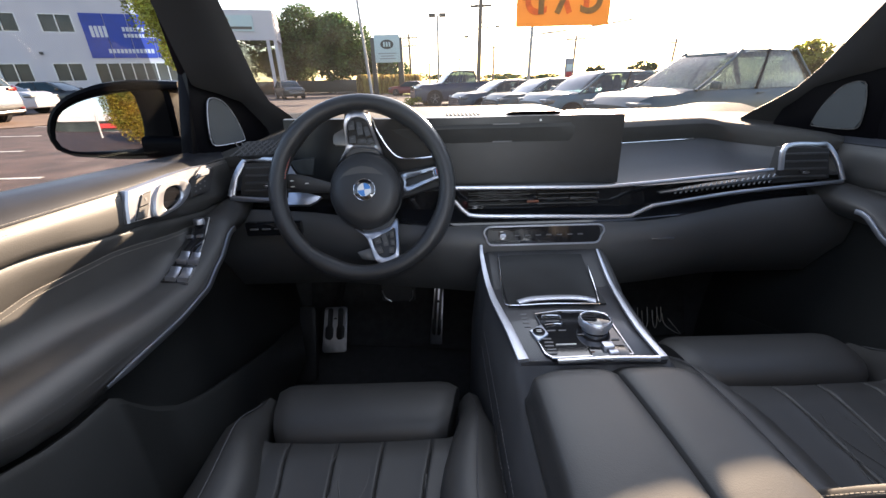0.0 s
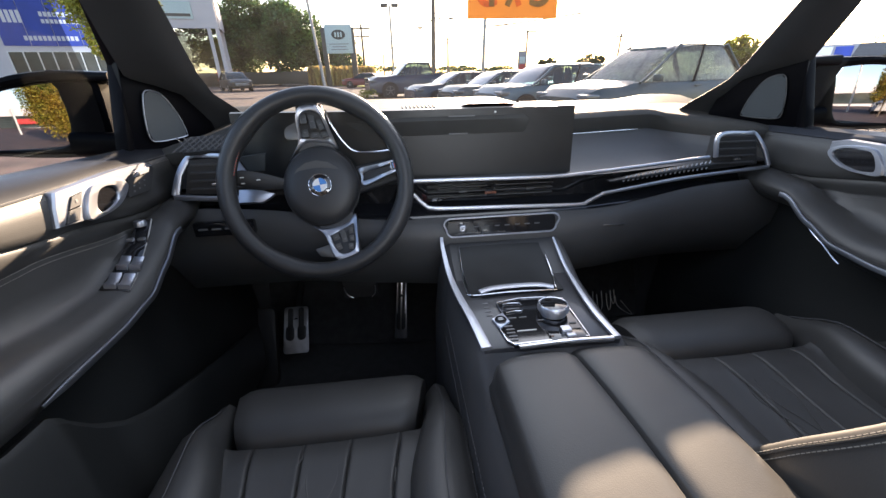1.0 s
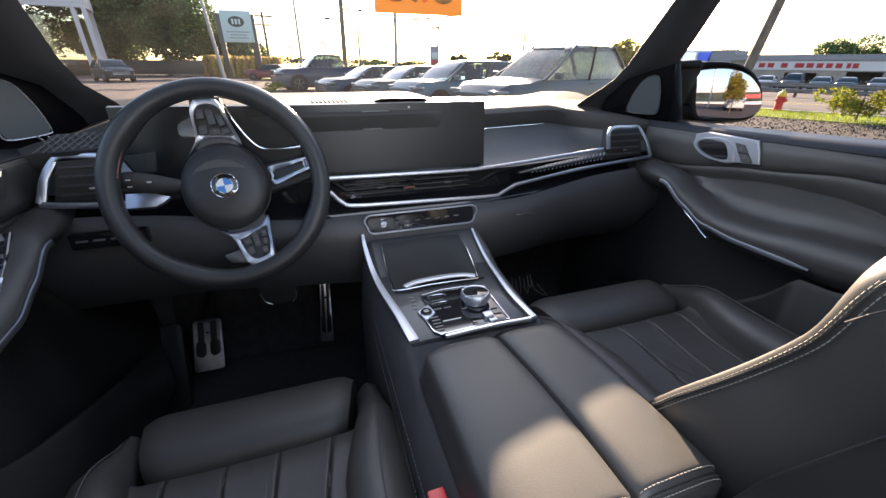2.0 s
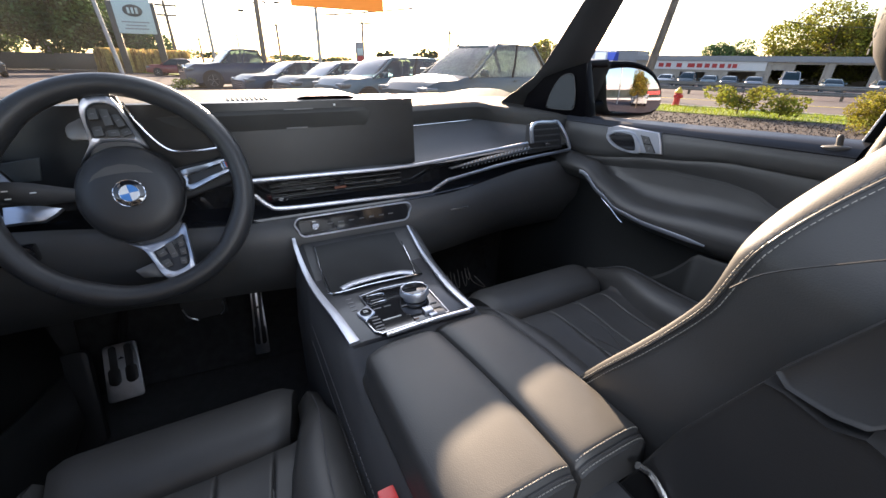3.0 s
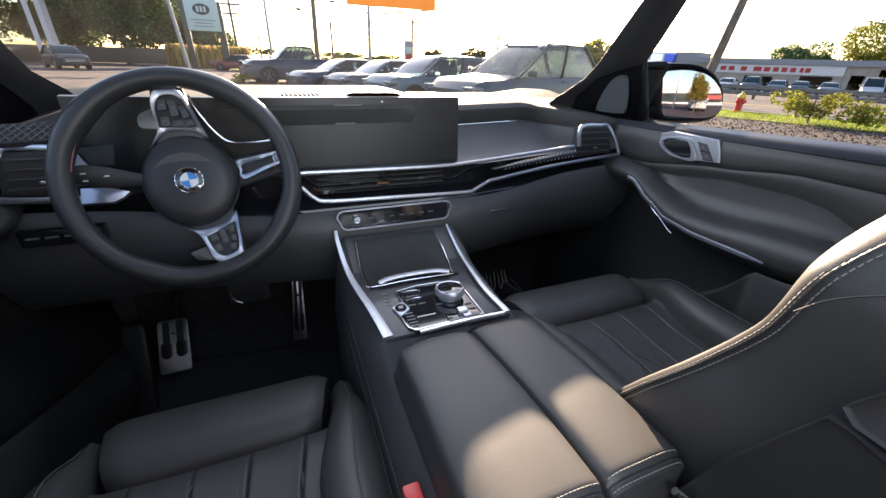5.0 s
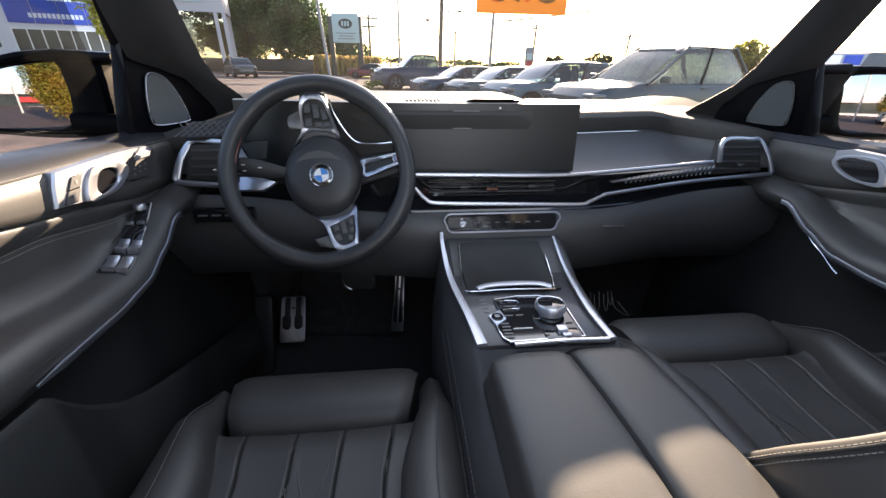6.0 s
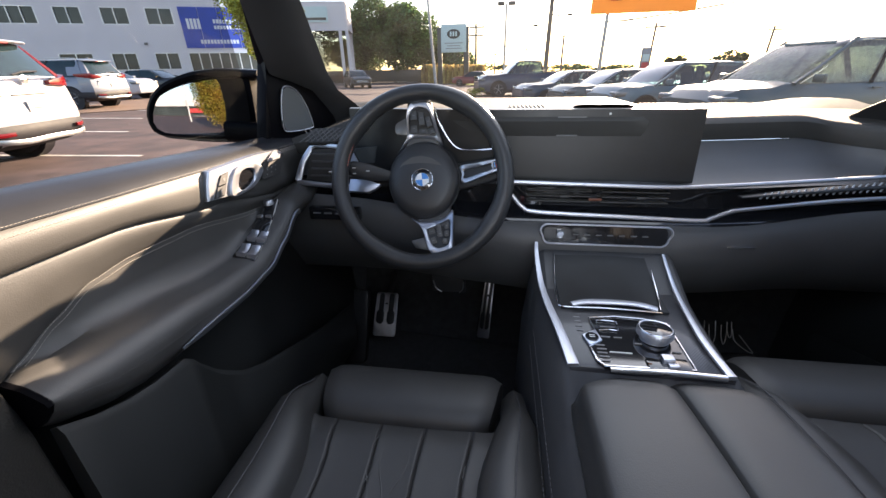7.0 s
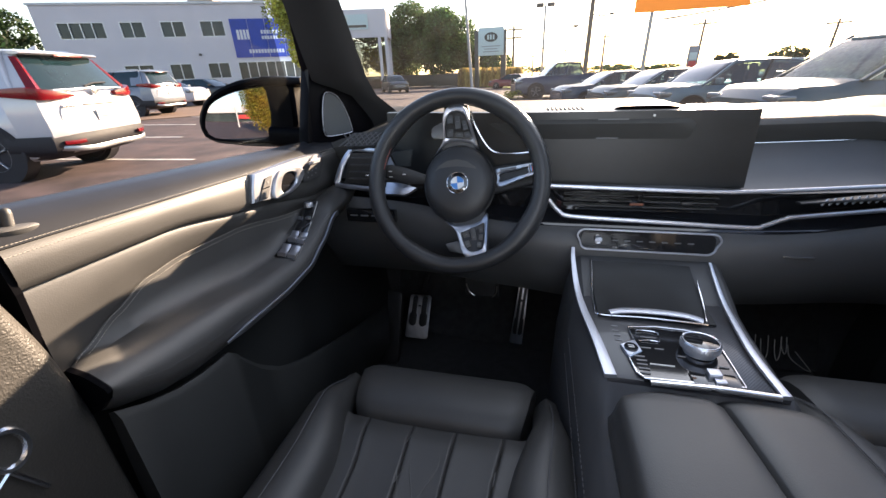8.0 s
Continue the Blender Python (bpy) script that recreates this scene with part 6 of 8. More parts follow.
ASPHALT = material("asphalt", (0.053, 0.033, 0.032), 0.85, vary=0.38, grain=0.008, grain_scale=60, stain_scale=2.2, tint=(0.074, 0.046, 0.044))
ROAD = material("road_asphalt", (0.085, 0.060, 0.052), 0.8, vary=0.2, grain=0.004, grain_scale=90, stain_scale=0.3)
KERB_TAN = material("tan_concrete", (0.20, 0.125, 0.085), 0.85, vary=0.2, grain=0.003, grain_scale=80, stain_scale=1.5)
LINE_PAINT = material("worn_white_line", (0.55, 0.53, 0.50), 0.7, vary=0.3, stain_scale=5)
KERB = material("concrete", (0.38, 0.36, 0.33), 0.85, vary=0.2, grain=0.003, grain_scale=80, stain_scale=1.5)
MULCH = material("dark_mulch", (0.040, 0.026, 0.022), 0.95, vary=0.5, grain=0.02, grain_scale=45, stain_scale=20)
CHIP = material("bark_chips", (0.055, 0.035, 0.028), 0.9, vary=0.3, island=0.5)
GRASS_SOIL = material("lawn", (0.16, 0.20, 0.015), 0.95, vary=0.4, grain=0.02, grain_scale=60, stain_scale=4)
GRASS_BLADE = material("grass_blades", (0.22, 0.27, 0.02), 0.8, vary=0.3, island=0.4)
BARK = material("bark", (0.10, 0.075, 0.055), 0.95, vary=0.35, grain=0.01, grain_scale=40, stain_scale=8)
POLE_WOOD = material("weathered_pole", (0.14, 0.115, 0.095), 0.9, vary=0.3, grain=0.004, grain_scale=60, stain_scale=3)
POLE_STEEL = material("grey_pole_steel", (0.30, 0.30, 0.31), 0.5, metal=0.5, vary=0.15)
WIRE = material("black_wire", (0.03, 0.03, 0.03), 0.7)
LEAF_GREEN = material("green_leaves", (0.055, 0.115, 0.045), 0.7, vary=0.35, island=0.45, stain_scale=0.7, tint=(0.10, 0.155, 0.055))
LEAF_DARK = material("dark_leaves", (0.030, 0.055, 0.018), 0.75, vary=0.35, island=0.4, stain_scale=0.5)
LEAF_AUTUMN = material("autumn_leaves", (0.17, 0.23, 0.03), 0.7, vary=0.35, island=0.5, stain_scale=1.5, tint=(0.32, 0.19, 0.03))
LEAF_YELLOW = material("yellow_green_leaves", (0.19, 0.19, 0.025), 0.7, vary=0.35, island=0.45, stain_scale=0.9)
LEAF_GOLD = material("golden_leaves", (0.24, 0.21, 0.025), 0.7, vary=0.3, island=0.4, stain_scale=3)
REED = material("dry_reeds", (0.42, 0.30, 0.12), 0.85, vary=0.3, island=0.35)


def translucent(m, share):
    """Let a thin leaf glow when the sun stands behind it."""
    n, l = m.node_tree.nodes, m.node_tree.links
    b = n["Principled BSDF"]
    t = n.new("ShaderNodeBsdfTranslucent")
    l.new(b.inputs["Base Color"].links[0].from_socket, t.inputs[0])
    mix = n.new("ShaderNodeMixShader")
    mix.inputs[0].default_value = share
    l.new(b.outputs[0], mix.inputs[1])
    l.new(t.outputs[0], mix.inputs[2])
    l.new(mix.outputs[0], n["Material Output"].inputs[0])


for leaf_mat in (LEAF_GREEN, LEAF_DARK):
    translucent(leaf_mat, 0.42)
for leaf_mat in (LEAF_AUTUMN, LEAF_YELLOW, LEAF_GOLD, GRASS_BLADE, REED):
    translucent(leaf_mat, 0.5)
STUCCO = material("white_cladding", (0.52, 0.485, 0.50), 0.75, vary=0.05, grain=0.001, grain_scale=60, stain_scale=0.5)
STUCCO_TRIM = material("pale_coping", (0.50, 0.50, 0.50), 0.6, vary=0.08)
DARK_GLASS = material("dark_window_glass", (0.035, 0.045, 0.048), 0.12, vary=0.35, coat=0.0, spec=0.22, stain_scale=0.6)
WIN_FRAME = material("window_aluminium", (0.55, 0.55, 0.55), 0.4, metal=0.6)
BANNER = material("blue_banner", (0.02, 0.05, 0.30), 0.6, vary=0.15, stain_scale=0.8)
SIGN_FACE = material("pale_sign_face", (0.42, 0.52, 0.52), 0.5, vary=0.06)
SIGN_DARK = material("sign_frame", (0.05, 0.045, 0.04), 0.5)
TAN_WALL = material("tan_block_wall", (0.33, 0.28, 0.24), 0.85, vary=0.12, grain=0.003, grain_scale=30, stain_scale=0.6)
ROOF_GREY = material("grey_fascia", (0.25, 0.25, 0.27), 0.7, vary=0.1)
SIGN_WHITE = material("white_sign_board", (0.60, 0.58, 0.58), 0.6, vary=0.05)
SIGN_RED = material("red_sign_letters", (0.40, 0.03, 0.03), 0.6)
SIGN_YELLOW = material("yellow_sign", (0.75, 0.55, 0.05), 0.6)
HYDRANT_RED = material("hydrant_red", (0.55, 0.03, 0.03), 0.45, vary=0.15, stain_scale=15)
HYDRANT_YELLOW = material("hydrant_yellow", (0.65, 0.42, 0.04), 0.45, vary=0.1)
RAIL_STEEL = material("galvanised_rail", (0.20, 0.19, 0.18), 0.5, metal=0.5, vary=0.2, stain_scale=3)
TYRE = material("tyre_rubber", (0.018, 0.018, 0.019), 0.85, vary=0.2)
RIM = material("wheel_alloy", (0.42, 0.42, 0.43), 0.35, metal=0.9, vary=0.1)
CAR_GLASS = material("car_window_glass", (0.010, 0.026, 0.032), 0.08, vary=0.2, coat=0.1, spec=0.35)
CLEAR_GLASS = pane_material("car_clear_glass", (0.20, 0.29, 0.32), 2.6)
PORTAL_GLASS = pane_material("portal_glass", (0.62, 0.68, 0.68), 2.0)
WET_GLASS = pane_material("wet_dirty_car_glass", (0.10, 0.15, 0.17), 2.2, 0.20)
CAR_TRIM = material("dark_car_plastic", (0.018, 0.017, 0.021), 0.6, grain=0.001, grain_scale=200, spec=0.25)
HEADLAMP = material("headlamp_glass", (0.13, 0.145, 0.16), 0.1, metal=0.4, coat=0.6)
TAIL_RED = material("tail_lamp_red", (0.17, 0.002, 0.006), 0.22, coat=0.15, spec=0.3, vary=0.2, stain_scale=30)


def paint(name, color):
    return material(name, color, 0.45, metal=0.1, vary=0.06, coat=0.35, stain_scale=1.2)


WHITE_PAINT = material("white_car_paint", (0.46, 0.45, 0.47), 0.3, vary=0.03, coat=0.8, stain_scale=1.2)
SILVER_PAINT = paint("silver_car_paint", (0.17, 0.19, 0.235))
NAVY_PAINT = paint("navy_car_paint", (0.015, 0.022, 0.05))
BLUE_PAINT = paint("dark_blue_car_paint", (0.012, 0.03, 0.055))
GREY_PAINT = paint("grey_car_paint", (0.022, 0.050, 0.062))
PALE_PAINT = paint("pale_blue_grey_car_paint", (0.075, 0.125, 0.150))
BLACK_PAINT = paint("black_car_paint", (0.012, 0.012, 0.015))
RED_PAINT = paint("dark_red_car_paint", (0.16, 0.02, 0.02))


def patch(name, pts, lift, mat, label, category):
    bm = bmesh.new()
    top = [bm.verts.new((x, y, gz(x, y) + lift)) for x, y in pts]
    bm.faces.new(top)
    low = [bm.verts.new((x, y, gz(x, y) - 0.05)) for x, y in pts]
    for i in range(len(top)):
        bm.faces.new((top[i], top[(i + 1) % len(top)], low[(i + 1) % len(top)], low[i]))
    return tagged(part(name, bm, mat, smooth=0), label, category, kind="structure")


bm = bmesh.new()
bm.faces.new([bm.verts.new((x, y, gz(x, y))) for x, y in ((-3000, -3000), (3000, -3000), (3000, 3000), (-3000, 3000))])
tagged(part("ground", bm, ASPHALT), "worn grey asphalt parking lot", "ground", kind="structure")

# the road runs past on the right: unit vectors across it and along it
ACROSS, ALONG = Vector((0.902, 0.431)), Vector((0.431, -0.902))


def band(name, a, b, lift, mat, label, category, l0=-120, l1=160):
    pts = [ACROSS * a + ALONG * l0, ACROSS * b + ALONG * l0, ACROSS * b + ALONG * l1, ACROSS * a + ALONG * l1]
    return patch(name, [tuple(p) for p in pts], lift, mat, label, category)


band("mulch_bed", 5.2, 17.0, 0.06, MULCH, "dark bark mulch bed beside the lot", "mulch bed", -4, 60)
band("lawn", 17.0, 20.6, 0.08, GRASS_SOIL, "sunlit strip of short grass", "lawn", -60, 90)
band("kerb_1", 20.6, 20.85, 0.12, KERB, "pale concrete kerb of the road", "kerb", -100, 120)
band("kerb_2", 5.0, 5.2, 0.13, KERB, "pale concrete kerb of the bed", "kerb", -4, 60)
band("road", 20.85, 37.0, 0.02, ROAD, "grey-brown main road", "road")
band("road_line", 28.6, 28.8, 0.03, SIGN_YELLOW, "yellow line along the road", "road line")

patch("pavement", [(-16.6, 13.7), (-14.3, 11.9), (-13.2, 14.0), (-15.4, 17.6), (-17.4, 19.4), (-18.6, 18.4)], 0.03, KERB_TAN, "sunlit tan concrete strip beside the parking bays", "pavement")
for i, (x0, y0, x1, y1) in enumerate(((-12.3, 5.0, -6.15, 5.80), (-14.5, 7.55, -8.9, 8.35), (-16.5, 10.2, -11.0, 11.0), (-17.5, 12.9, -12.0, 13.7), (-11.5, 2.3, -5.6, 3.1), (-11.0, -0.4, -5.0, 0.4), (-18.5, 15.6, -13.5, 16.4))):
    d = Vector((x1 - x0, y1 - y0)).normalized()
    n = Vector((-d.y, d.x)) * 0.05
    patch("parking_line_%d" % (i + 1), [(x0 - n.x, y0 - n.y), (x1 - n.x, y1 - n.y), (x1 + n.x, y1 + n.y), (x0 + n.x, y0 + n.y)], 0.005, LINE_PAINT, "worn white parking line on the asphalt", "parking line")


def scatter(name, mat, label, category, n, place, size, upright=0.5):
    """Many small blades or chips in one mesh."""
    rnd = random.Random(len(name) * 7 + n)
    verts, faces = [], []
    for _ in range(n):
        x, y, z = place(rnd)
        a = rnd.uniform(0, math.tau)
        s = size * rnd.uniform(0.6, 1.4)
        d = Vector((math.cos(a), math.sin(a), 0)) * s
        u = Vector((rnd.uniform(-1, 1) * (1 - upright), rnd.uniform(-1, 1) * (1 - upright), upright + rnd.uniform(0, 0.4))).normalized() * s * (2.2 if upright > 0.6 else 0.7)
        k = len(verts)
        p = Vector((x, y, z))
        verts += [p - d * 0.3, p + d * 0.3, p + u + d * 0.12, p + u - d * 0.12]
        faces.append((k, k + 1, k + 2, k + 3))
    me = bpy.data.meshes.new(name)
    me.from_pydata([tuple(v) for v in verts], [], faces)
    me.materials.append(mat)
    return tagged(new(name, me), label, category, kind="stuff")


def on_band(a, b, l0, l1, lift):
    def f(r):
        p = ACROSS * r.uniform(a, b) + ALONG * r.uniform(l0, l1)
        return p.x, p.y, gz(p.x, p.y) + lift
    return f


scatter("grass", GRASS_BLADE, "short sunlit green grass", "grass", 14000, on_band(16.9, 20.6, -8, 24, 0.07), 0.032, 0.8)
scatter("mulch", CHIP, "loose bark chips", "mulch", 12000, on_band(9.0, 17.0, -3.5, 14, 0.055), 0.06, 0.25)


# ---- parked vehicles ----
def wheel_parts(parent, x, y, r, w):
    m = Matrix.Translation((x, y, r)) @ Matrix.Rotation(radians(90), 4, "X")
    bm = bmesh.new()
    lathe(bm, [(r * 0.62, -w / 2), (r * 0.93, -w / 2), (r, -w * 0.34), (r, w * 0.34), (r * 0.93, w / 2), (r * 0.62, w / 2)], 28, m)
    wheel = part("wheel", bm, TYRE, parent, "black tyre")
    side = 1 if y > 0 else -1
    bm = bmesh.new()
    face = -side * (w / 2 - 0.02)
    lathe(bm, [(r * 0.66, face - 0.005), (r * 0.66, face + 0.005 * 1), (r * 0.60, face - side * 0.004), (r * 0.001, face - side * 0.004)], 24, m)
    part("rim_back", bm, CAR_TRIM, wheel)
    bm = bmesh.new()
    for k in range(5):
        a = math.tau * k / 5 + 0.3
        c, s_ = math.cos(a), math.sin(a)
        pts = [m @ Vector((c * q * r, s_ * q * r, face - side * 0.012)) for q in (0.06, 0.64)]
        sweep(bm, pts, rounded(0.02, 0.085 * r / 0.35, 0.006, 1), (0, 1, 0))
    ring = [m @ Vector((0.645 * r * math.cos(a), 0.645 * r * math.sin(a), face - side * 0.012)) for a in np.linspace(0, math.tau, 25)[:-1]]
    tube(bm, ring, 0.018, 5, True, (0, 1, 0))
    part("rim", bm, RIM, wheel, "five-spoke alloy rim")


def vehicle(name, label, category, at, heading, L, W, H, mat, hood_z, belt, cab, roof, deck_z=None, group="", wheel_r=0.35, clad=True, banner=False, rear=True, glass=None):
    """A parked car; x is ahead. cab: rear and front foot of the glass; roof: rear and front edge of the roof; deck_z: height of boot or bed."""
    x, y = at
    car = thing(name, label, category, group, at=(x, y, gz(x, y)), rz=radians(heading))
    hw = W / 2
    deck_z = deck_z or belt
    bm = bmesh.new()
    rings = []
    for t in np.linspace(0, 1, 25):
        px = lerp(-L / 2, L / 2, t)
        e = abs(2 * t - 1)
        w = hw * (1 - 0.16 * smoothstep(0.80, 1.0, e) - 0.05 * e ** 3)
        if px > cab[1]:
            k = (px - cab[1]) / (L / 2 - cab[1])
            zs = lerp(belt + 0.02, hood_z, smoothstep(0, 0.35, k)) - (hood_z * 0.22) * smoothstep(0.62, 1.0, k) ** 2
        elif px < cab[0]:
            k = (cab[0] - px) / (L / 2 + cab[0]) if L / 2 + cab[0] > 0.01 else 0
            zs = lerp(belt, deck_z, smoothstep(0, 0.4, k)) - 0.08 * smoothstep(0.85, 1.0, k)
        else:
            zs = belt
        zb = 0.24 + 0.10 * smoothstep(0.86, 1.0, e)
        mid = lerp(zb, zs, 0.55)
        ring = []
        for sgn in (1, -1):
            seq = [(w * 0.90, zb), (w * 0.985, zb + 0.06), (w, mid - 0.06), (w * 0.985, mid + 0.10), (w * 0.95, zs - 0.10), (w * 0.88, zs - 0.02), (w * 0.55, zs + 0.015)]
            if sgn < 0:
                seq = seq[::-1]
            ring += [(px, sgn * a, b) for a, b in seq]
        rings.append(ring)
    loft(bm, rings)
    part("body", bm, mat, car, "", 35)
    # glasshouse
    bm = bmesh.new()
    gh = []
    for t, zz in ((0.0, belt - 0.03), (0.35, lerp(belt, H, 0.40)), (0.75, lerp(belt, H, 0.80)), (1.0, H - 0.045)):
        x0, x1 = lerp(cab[0], roof[0], t ** 0.85), lerp(cab[1], roof[1], t ** 0.9)
        w = lerp(hw * 0.90, hw * 0.70, t)
        ring = []
        for a, b in rounded(x1 - x0, 2 * w, 0.16, 4, (x0 + x1) / 2, 0):
            ring.append((a, b, zz))
        gh.append(ring)
    loft(bm, gh)
    part("glass", bm, glass or CAR_GLASS, car, "pale tinted glass" if glass else "dark tinted glass", 50)
    bm = bmesh.new()
    x0, x1 = roof[0] - 0.04, roof[1] + 0.05
    rr = []
    for t in np.linspace(0, 1, 17):
        px = lerp(x0 - 0.06, x1 + 0.10, t)
        e = abs(2 * t - 1)
        drop = 0.075 * e ** 2.6 + 0.03 * t * t
        w = hw * 0.725 * (1 - 0.10 * smoothstep(0.75, 1.0, e))
        rr.append([(px, w * u, H - drop - 0.055 * abs(u) ** 3.5) for u in np.linspace(-1, 1, 13)] + [(px, w * 0.96, H - drop - 0.085), (px, -w * 0.96, H - drop - 0.085)])
    loft(bm, rr)
    part("roof", bm, mat, car, "", 50)
    for sgn in (1, -1):
        for fx, tx, wd in ((cab[1] + 0.02, roof[1], 0.07), (lerp(cab[0], cab[1], 0.52), lerp(roof[0], roof[1], 0.50), 0.07), (cab[0] - 0.01, roof[0], 0.12)):
            bm = bmesh.new()
            pts = [(lerp(fx, tx, t ** 0.9), sgn * lerp(hw * 0.905, hw * 0.705, t), lerp(belt - 0.03, H - 0.05, t)) for t in (0, 0.35, 0.75, 1.0)]
            sweep(bm, pts, rounded(0.05, wd, 0.015, 2), (0, 1, 0))
            part("pillar", bm, mat if wd > 0.1 or fx > 0 else CAR_TRIM, car)
        bm = bmesh.new()
        box(bm, (cab[1] - 0.28, sgn * (hw + 0.09), belt + 0.07), (0.10, 0.20, 0.14), 0.03)
        part("door_mirror", bm, mat, car)
        bm = bmesh.new()
        box(bm, (lerp(cab[0], cab[1], 0.5), sgn * hw * 0.985, belt - 0.12), (0.20, 0.03, 0.03), 0.01)
        box(bm, (lerp(cab[0], cab[1], 0.5) - 0.95, sgn * hw * 0.985, belt - 0.12), (0.20, 0.03, 0.03), 0.01)
        part("door_handles", bm, mat, car)
        # wheel arches and sills
        for wx in (-L * 0.295, L * 0.305):
            bm = bmesh.new()
            m = Matrix.Translation((wx, sgn * (hw * 0.99 - 0.10), wheel_r)) @ Matrix.Rotation(radians(90), 4, "X")
            lathe(bm, [(wheel_r * 1.17, -0.105), (wheel_r * 1.17, 0.105), (0.01, 0.105)], 28, m)
            part("wheel_arch", bm, CAR_TRIM, car)
            wheel_parts(car, wx, sgn * (hw - 0.125), wheel_r, 0.225)
            bm = bmesh.new()
            arc = [(wx + wheel_r * 1.16 * math.cos(a), sgn * (hw - 0.015), wheel_r + wheel_r * 1.16 * math.sin(a)) for a in np.linspace(radians(-12), radians(192), 22)]
            sweep(bm, arc, rounded(0.055, 0.05, 0.015, 2), (0, 1, 0))
            part("arch_flare", bm, CAR_TRIM if clad else mat, car)
        if clad:
            bm = bmesh.new()
            box(bm, (0.0, sgn * (hw - 0.02), 0.30), (L * 0.50, 0.06, 0.14), 0.02)
            part("sill", bm, CAR_TRIM, car)
        bm = bmesh.new()
        box(bm, (L / 2 - 0.22, sgn * hw * 0.72, hood_z * 0.80), (0.36, 0.36, 0.13), 0.04, 3)
        part("headlight", bm, HEADLAMP, car, "clear headlight")
        if rear:
            bm = bmesh.new()
            box(bm, (-L / 2 + 0.12, sgn * hw * 0.78, deck_z * 0.86), (0.22, 0.30, 0.18), 0.04, 3)
            part("tail_light", bm, TAIL_RED, car, "red tail light")
    bm = bmesh.new()
    box(bm, (L / 2 - 0.055, 0, hood_z * 0.62), (0.10, W * 0.58, hood_z * 0.30), 0.03)
    grille = part("grille", bm, CAR_TRIM, car, "dark grille")
    for k in range(3):
        bm = bmesh.new()
        box(bm, (L / 2 - 0.002, 0, hood_z * (0.54 + 0.08 * k)), (0.02, W * 0.54, 0.018), 0.005)
        part("grille_bar", bm, CHROME, grille)
    bm = bmesh.new()
    box(bm, (L / 2 - 0.07, 0, 0.36), (0.14, W * 0.80, 0.16), 0.04)
    part("front_bumper", bm, CAR_TRIM if clad else mat, car)
    if rear:
        bm = bmesh.new()
        box(bm, (-L / 2 + 0.06, 0, 0.42), (0.14, W * 0.84, 0.20), 0.04)
        part("rear_bumper", bm, CAR_TRIM if clad else mat, car)
        bm = bmesh.new()
        box(bm, (-L / 2 - 0.005, 0, deck_z * 0.72), (0.02, 0.31, 0.16), 0.005)
        part("plate", bm, SIGN_WHITE, car, "pale number plate with a bar")
    if glass and not banner:
        for px in (lerp(cab[0], cab[1], 0.60), lerp(cab[0], cab[1], 0.30)):
            for sgn in (1, -1):
                bm = bmesh.new()
                box(bm, (px, sgn * hw * 0.42, belt + 0.10), (0.12, 0.44, 0.40), 0.05, 2)
                box(bm, (px - 0.02, sgn * hw * 0.42, belt + 0.36), (0.09, 0.24, 0.16), 0.04, 2)
                part("seat_back", bm, CAR_TRIM, car, "dark seat back")
    if banner:
        for sgn in (1, -1):
            bm = bmesh.new()
            pts = [(lerp(cab[1], roof[1], t ** 0.9) - 0.10, sgn * (lerp(hw * 0.90, hw * 0.70, t) + 0.012), lerp(belt - 0.02, H - 0.09, t)) for t in (0, 0.35, 0.75, 1.0)]
            pts += [(lerp(roof[1], roof[0], t), sgn * (hw * 0.70 + 0.012), H - 0.085 - 0.02 * t) for t in (0.4, 0.8)] + [(cab[0] + 0.1, sgn * (hw * 0.88), belt + 0.05)]
            sweep(bm, curve_points(pts, 4), rounded(0.014, 0.016, 0.004, 1), (0, 1, 0))
            part("window_trim", bm, CHROME, car, "bright window trim")
        bm = bmesh.new()
        t = 0.86
        box(bm, (lerp(cab[1], roof[1], t) + 0.03, 0, lerp(belt, H, t * 0.96)), (0.02, W * 0.52, 0.10), 0.004, m=None)
        part("sun_strip", bm, PALE_PAINT, car, "pale strip across the top of the windshield")
    return car


ROW = 196.8
vehicle("car", "dark blue sedan parked nose-out in the row", "car", (2.75, 18.75), ROW, 4.75, 1.83, 1.40, BLUE_PAINT, 0.90, 0.92, (-1.75, 1.15), (-1.0, 0.25), 0.98, "row of parked cars", 0.33, False, glass=CLEAR_GLASS)
vehicle("car", "dark grey-blue sedan parked nose-out in the row", "car", (3.95, 15.95), ROW, 4.7, 1.83, 1.43, GREY_PAINT, 0.93, 0.93, (-1.70, 1.2), (-1.0, 0.3), 0.99, "row of parked cars", 0.33, False, glass=CLEAR_GLASS)
vehicle("suv", "pale silver crossover glinting in low sun", "car", (4.75, 13.15), ROW, 4.6, 1.85, 1.60, PALE_PAINT, 1.00, 1.02, (-2.05, 1.15), (-1.65, 0.25), None, "row of parked cars", 0.35, glass=CLEAR_GLASS)
vehicle("suv", "large grey SUV with wet dirty side windows", "car", (6.0, 9.85), ROW, 5.2, 2.0, 1.94, GREY_PAINT, 1.08, 1.15, (-2.40, 1.12), (-1.70, -0.14), None, "row of parked cars", 0.38, True, True, glass=WET_GLASS)
vehicle("sedan", "dark sedan parked near the entrance", "car", (-13.7, 38.2), -58, 4.7, 1.85, 1.52, BLACK_PAINT, 0.93, 0.93, (-1.70, 1.2), (-1.0, 0.3), 0.99, "", 0.33, False)
vehicle("van", "dark van parked under the trees", "car", (-13.7, 68), -70, 4.9, 1.95, 1.85, BLUE_PAINT, 1.1, 1.12, (-2.25, 1.3), (-2.0, 0.5))
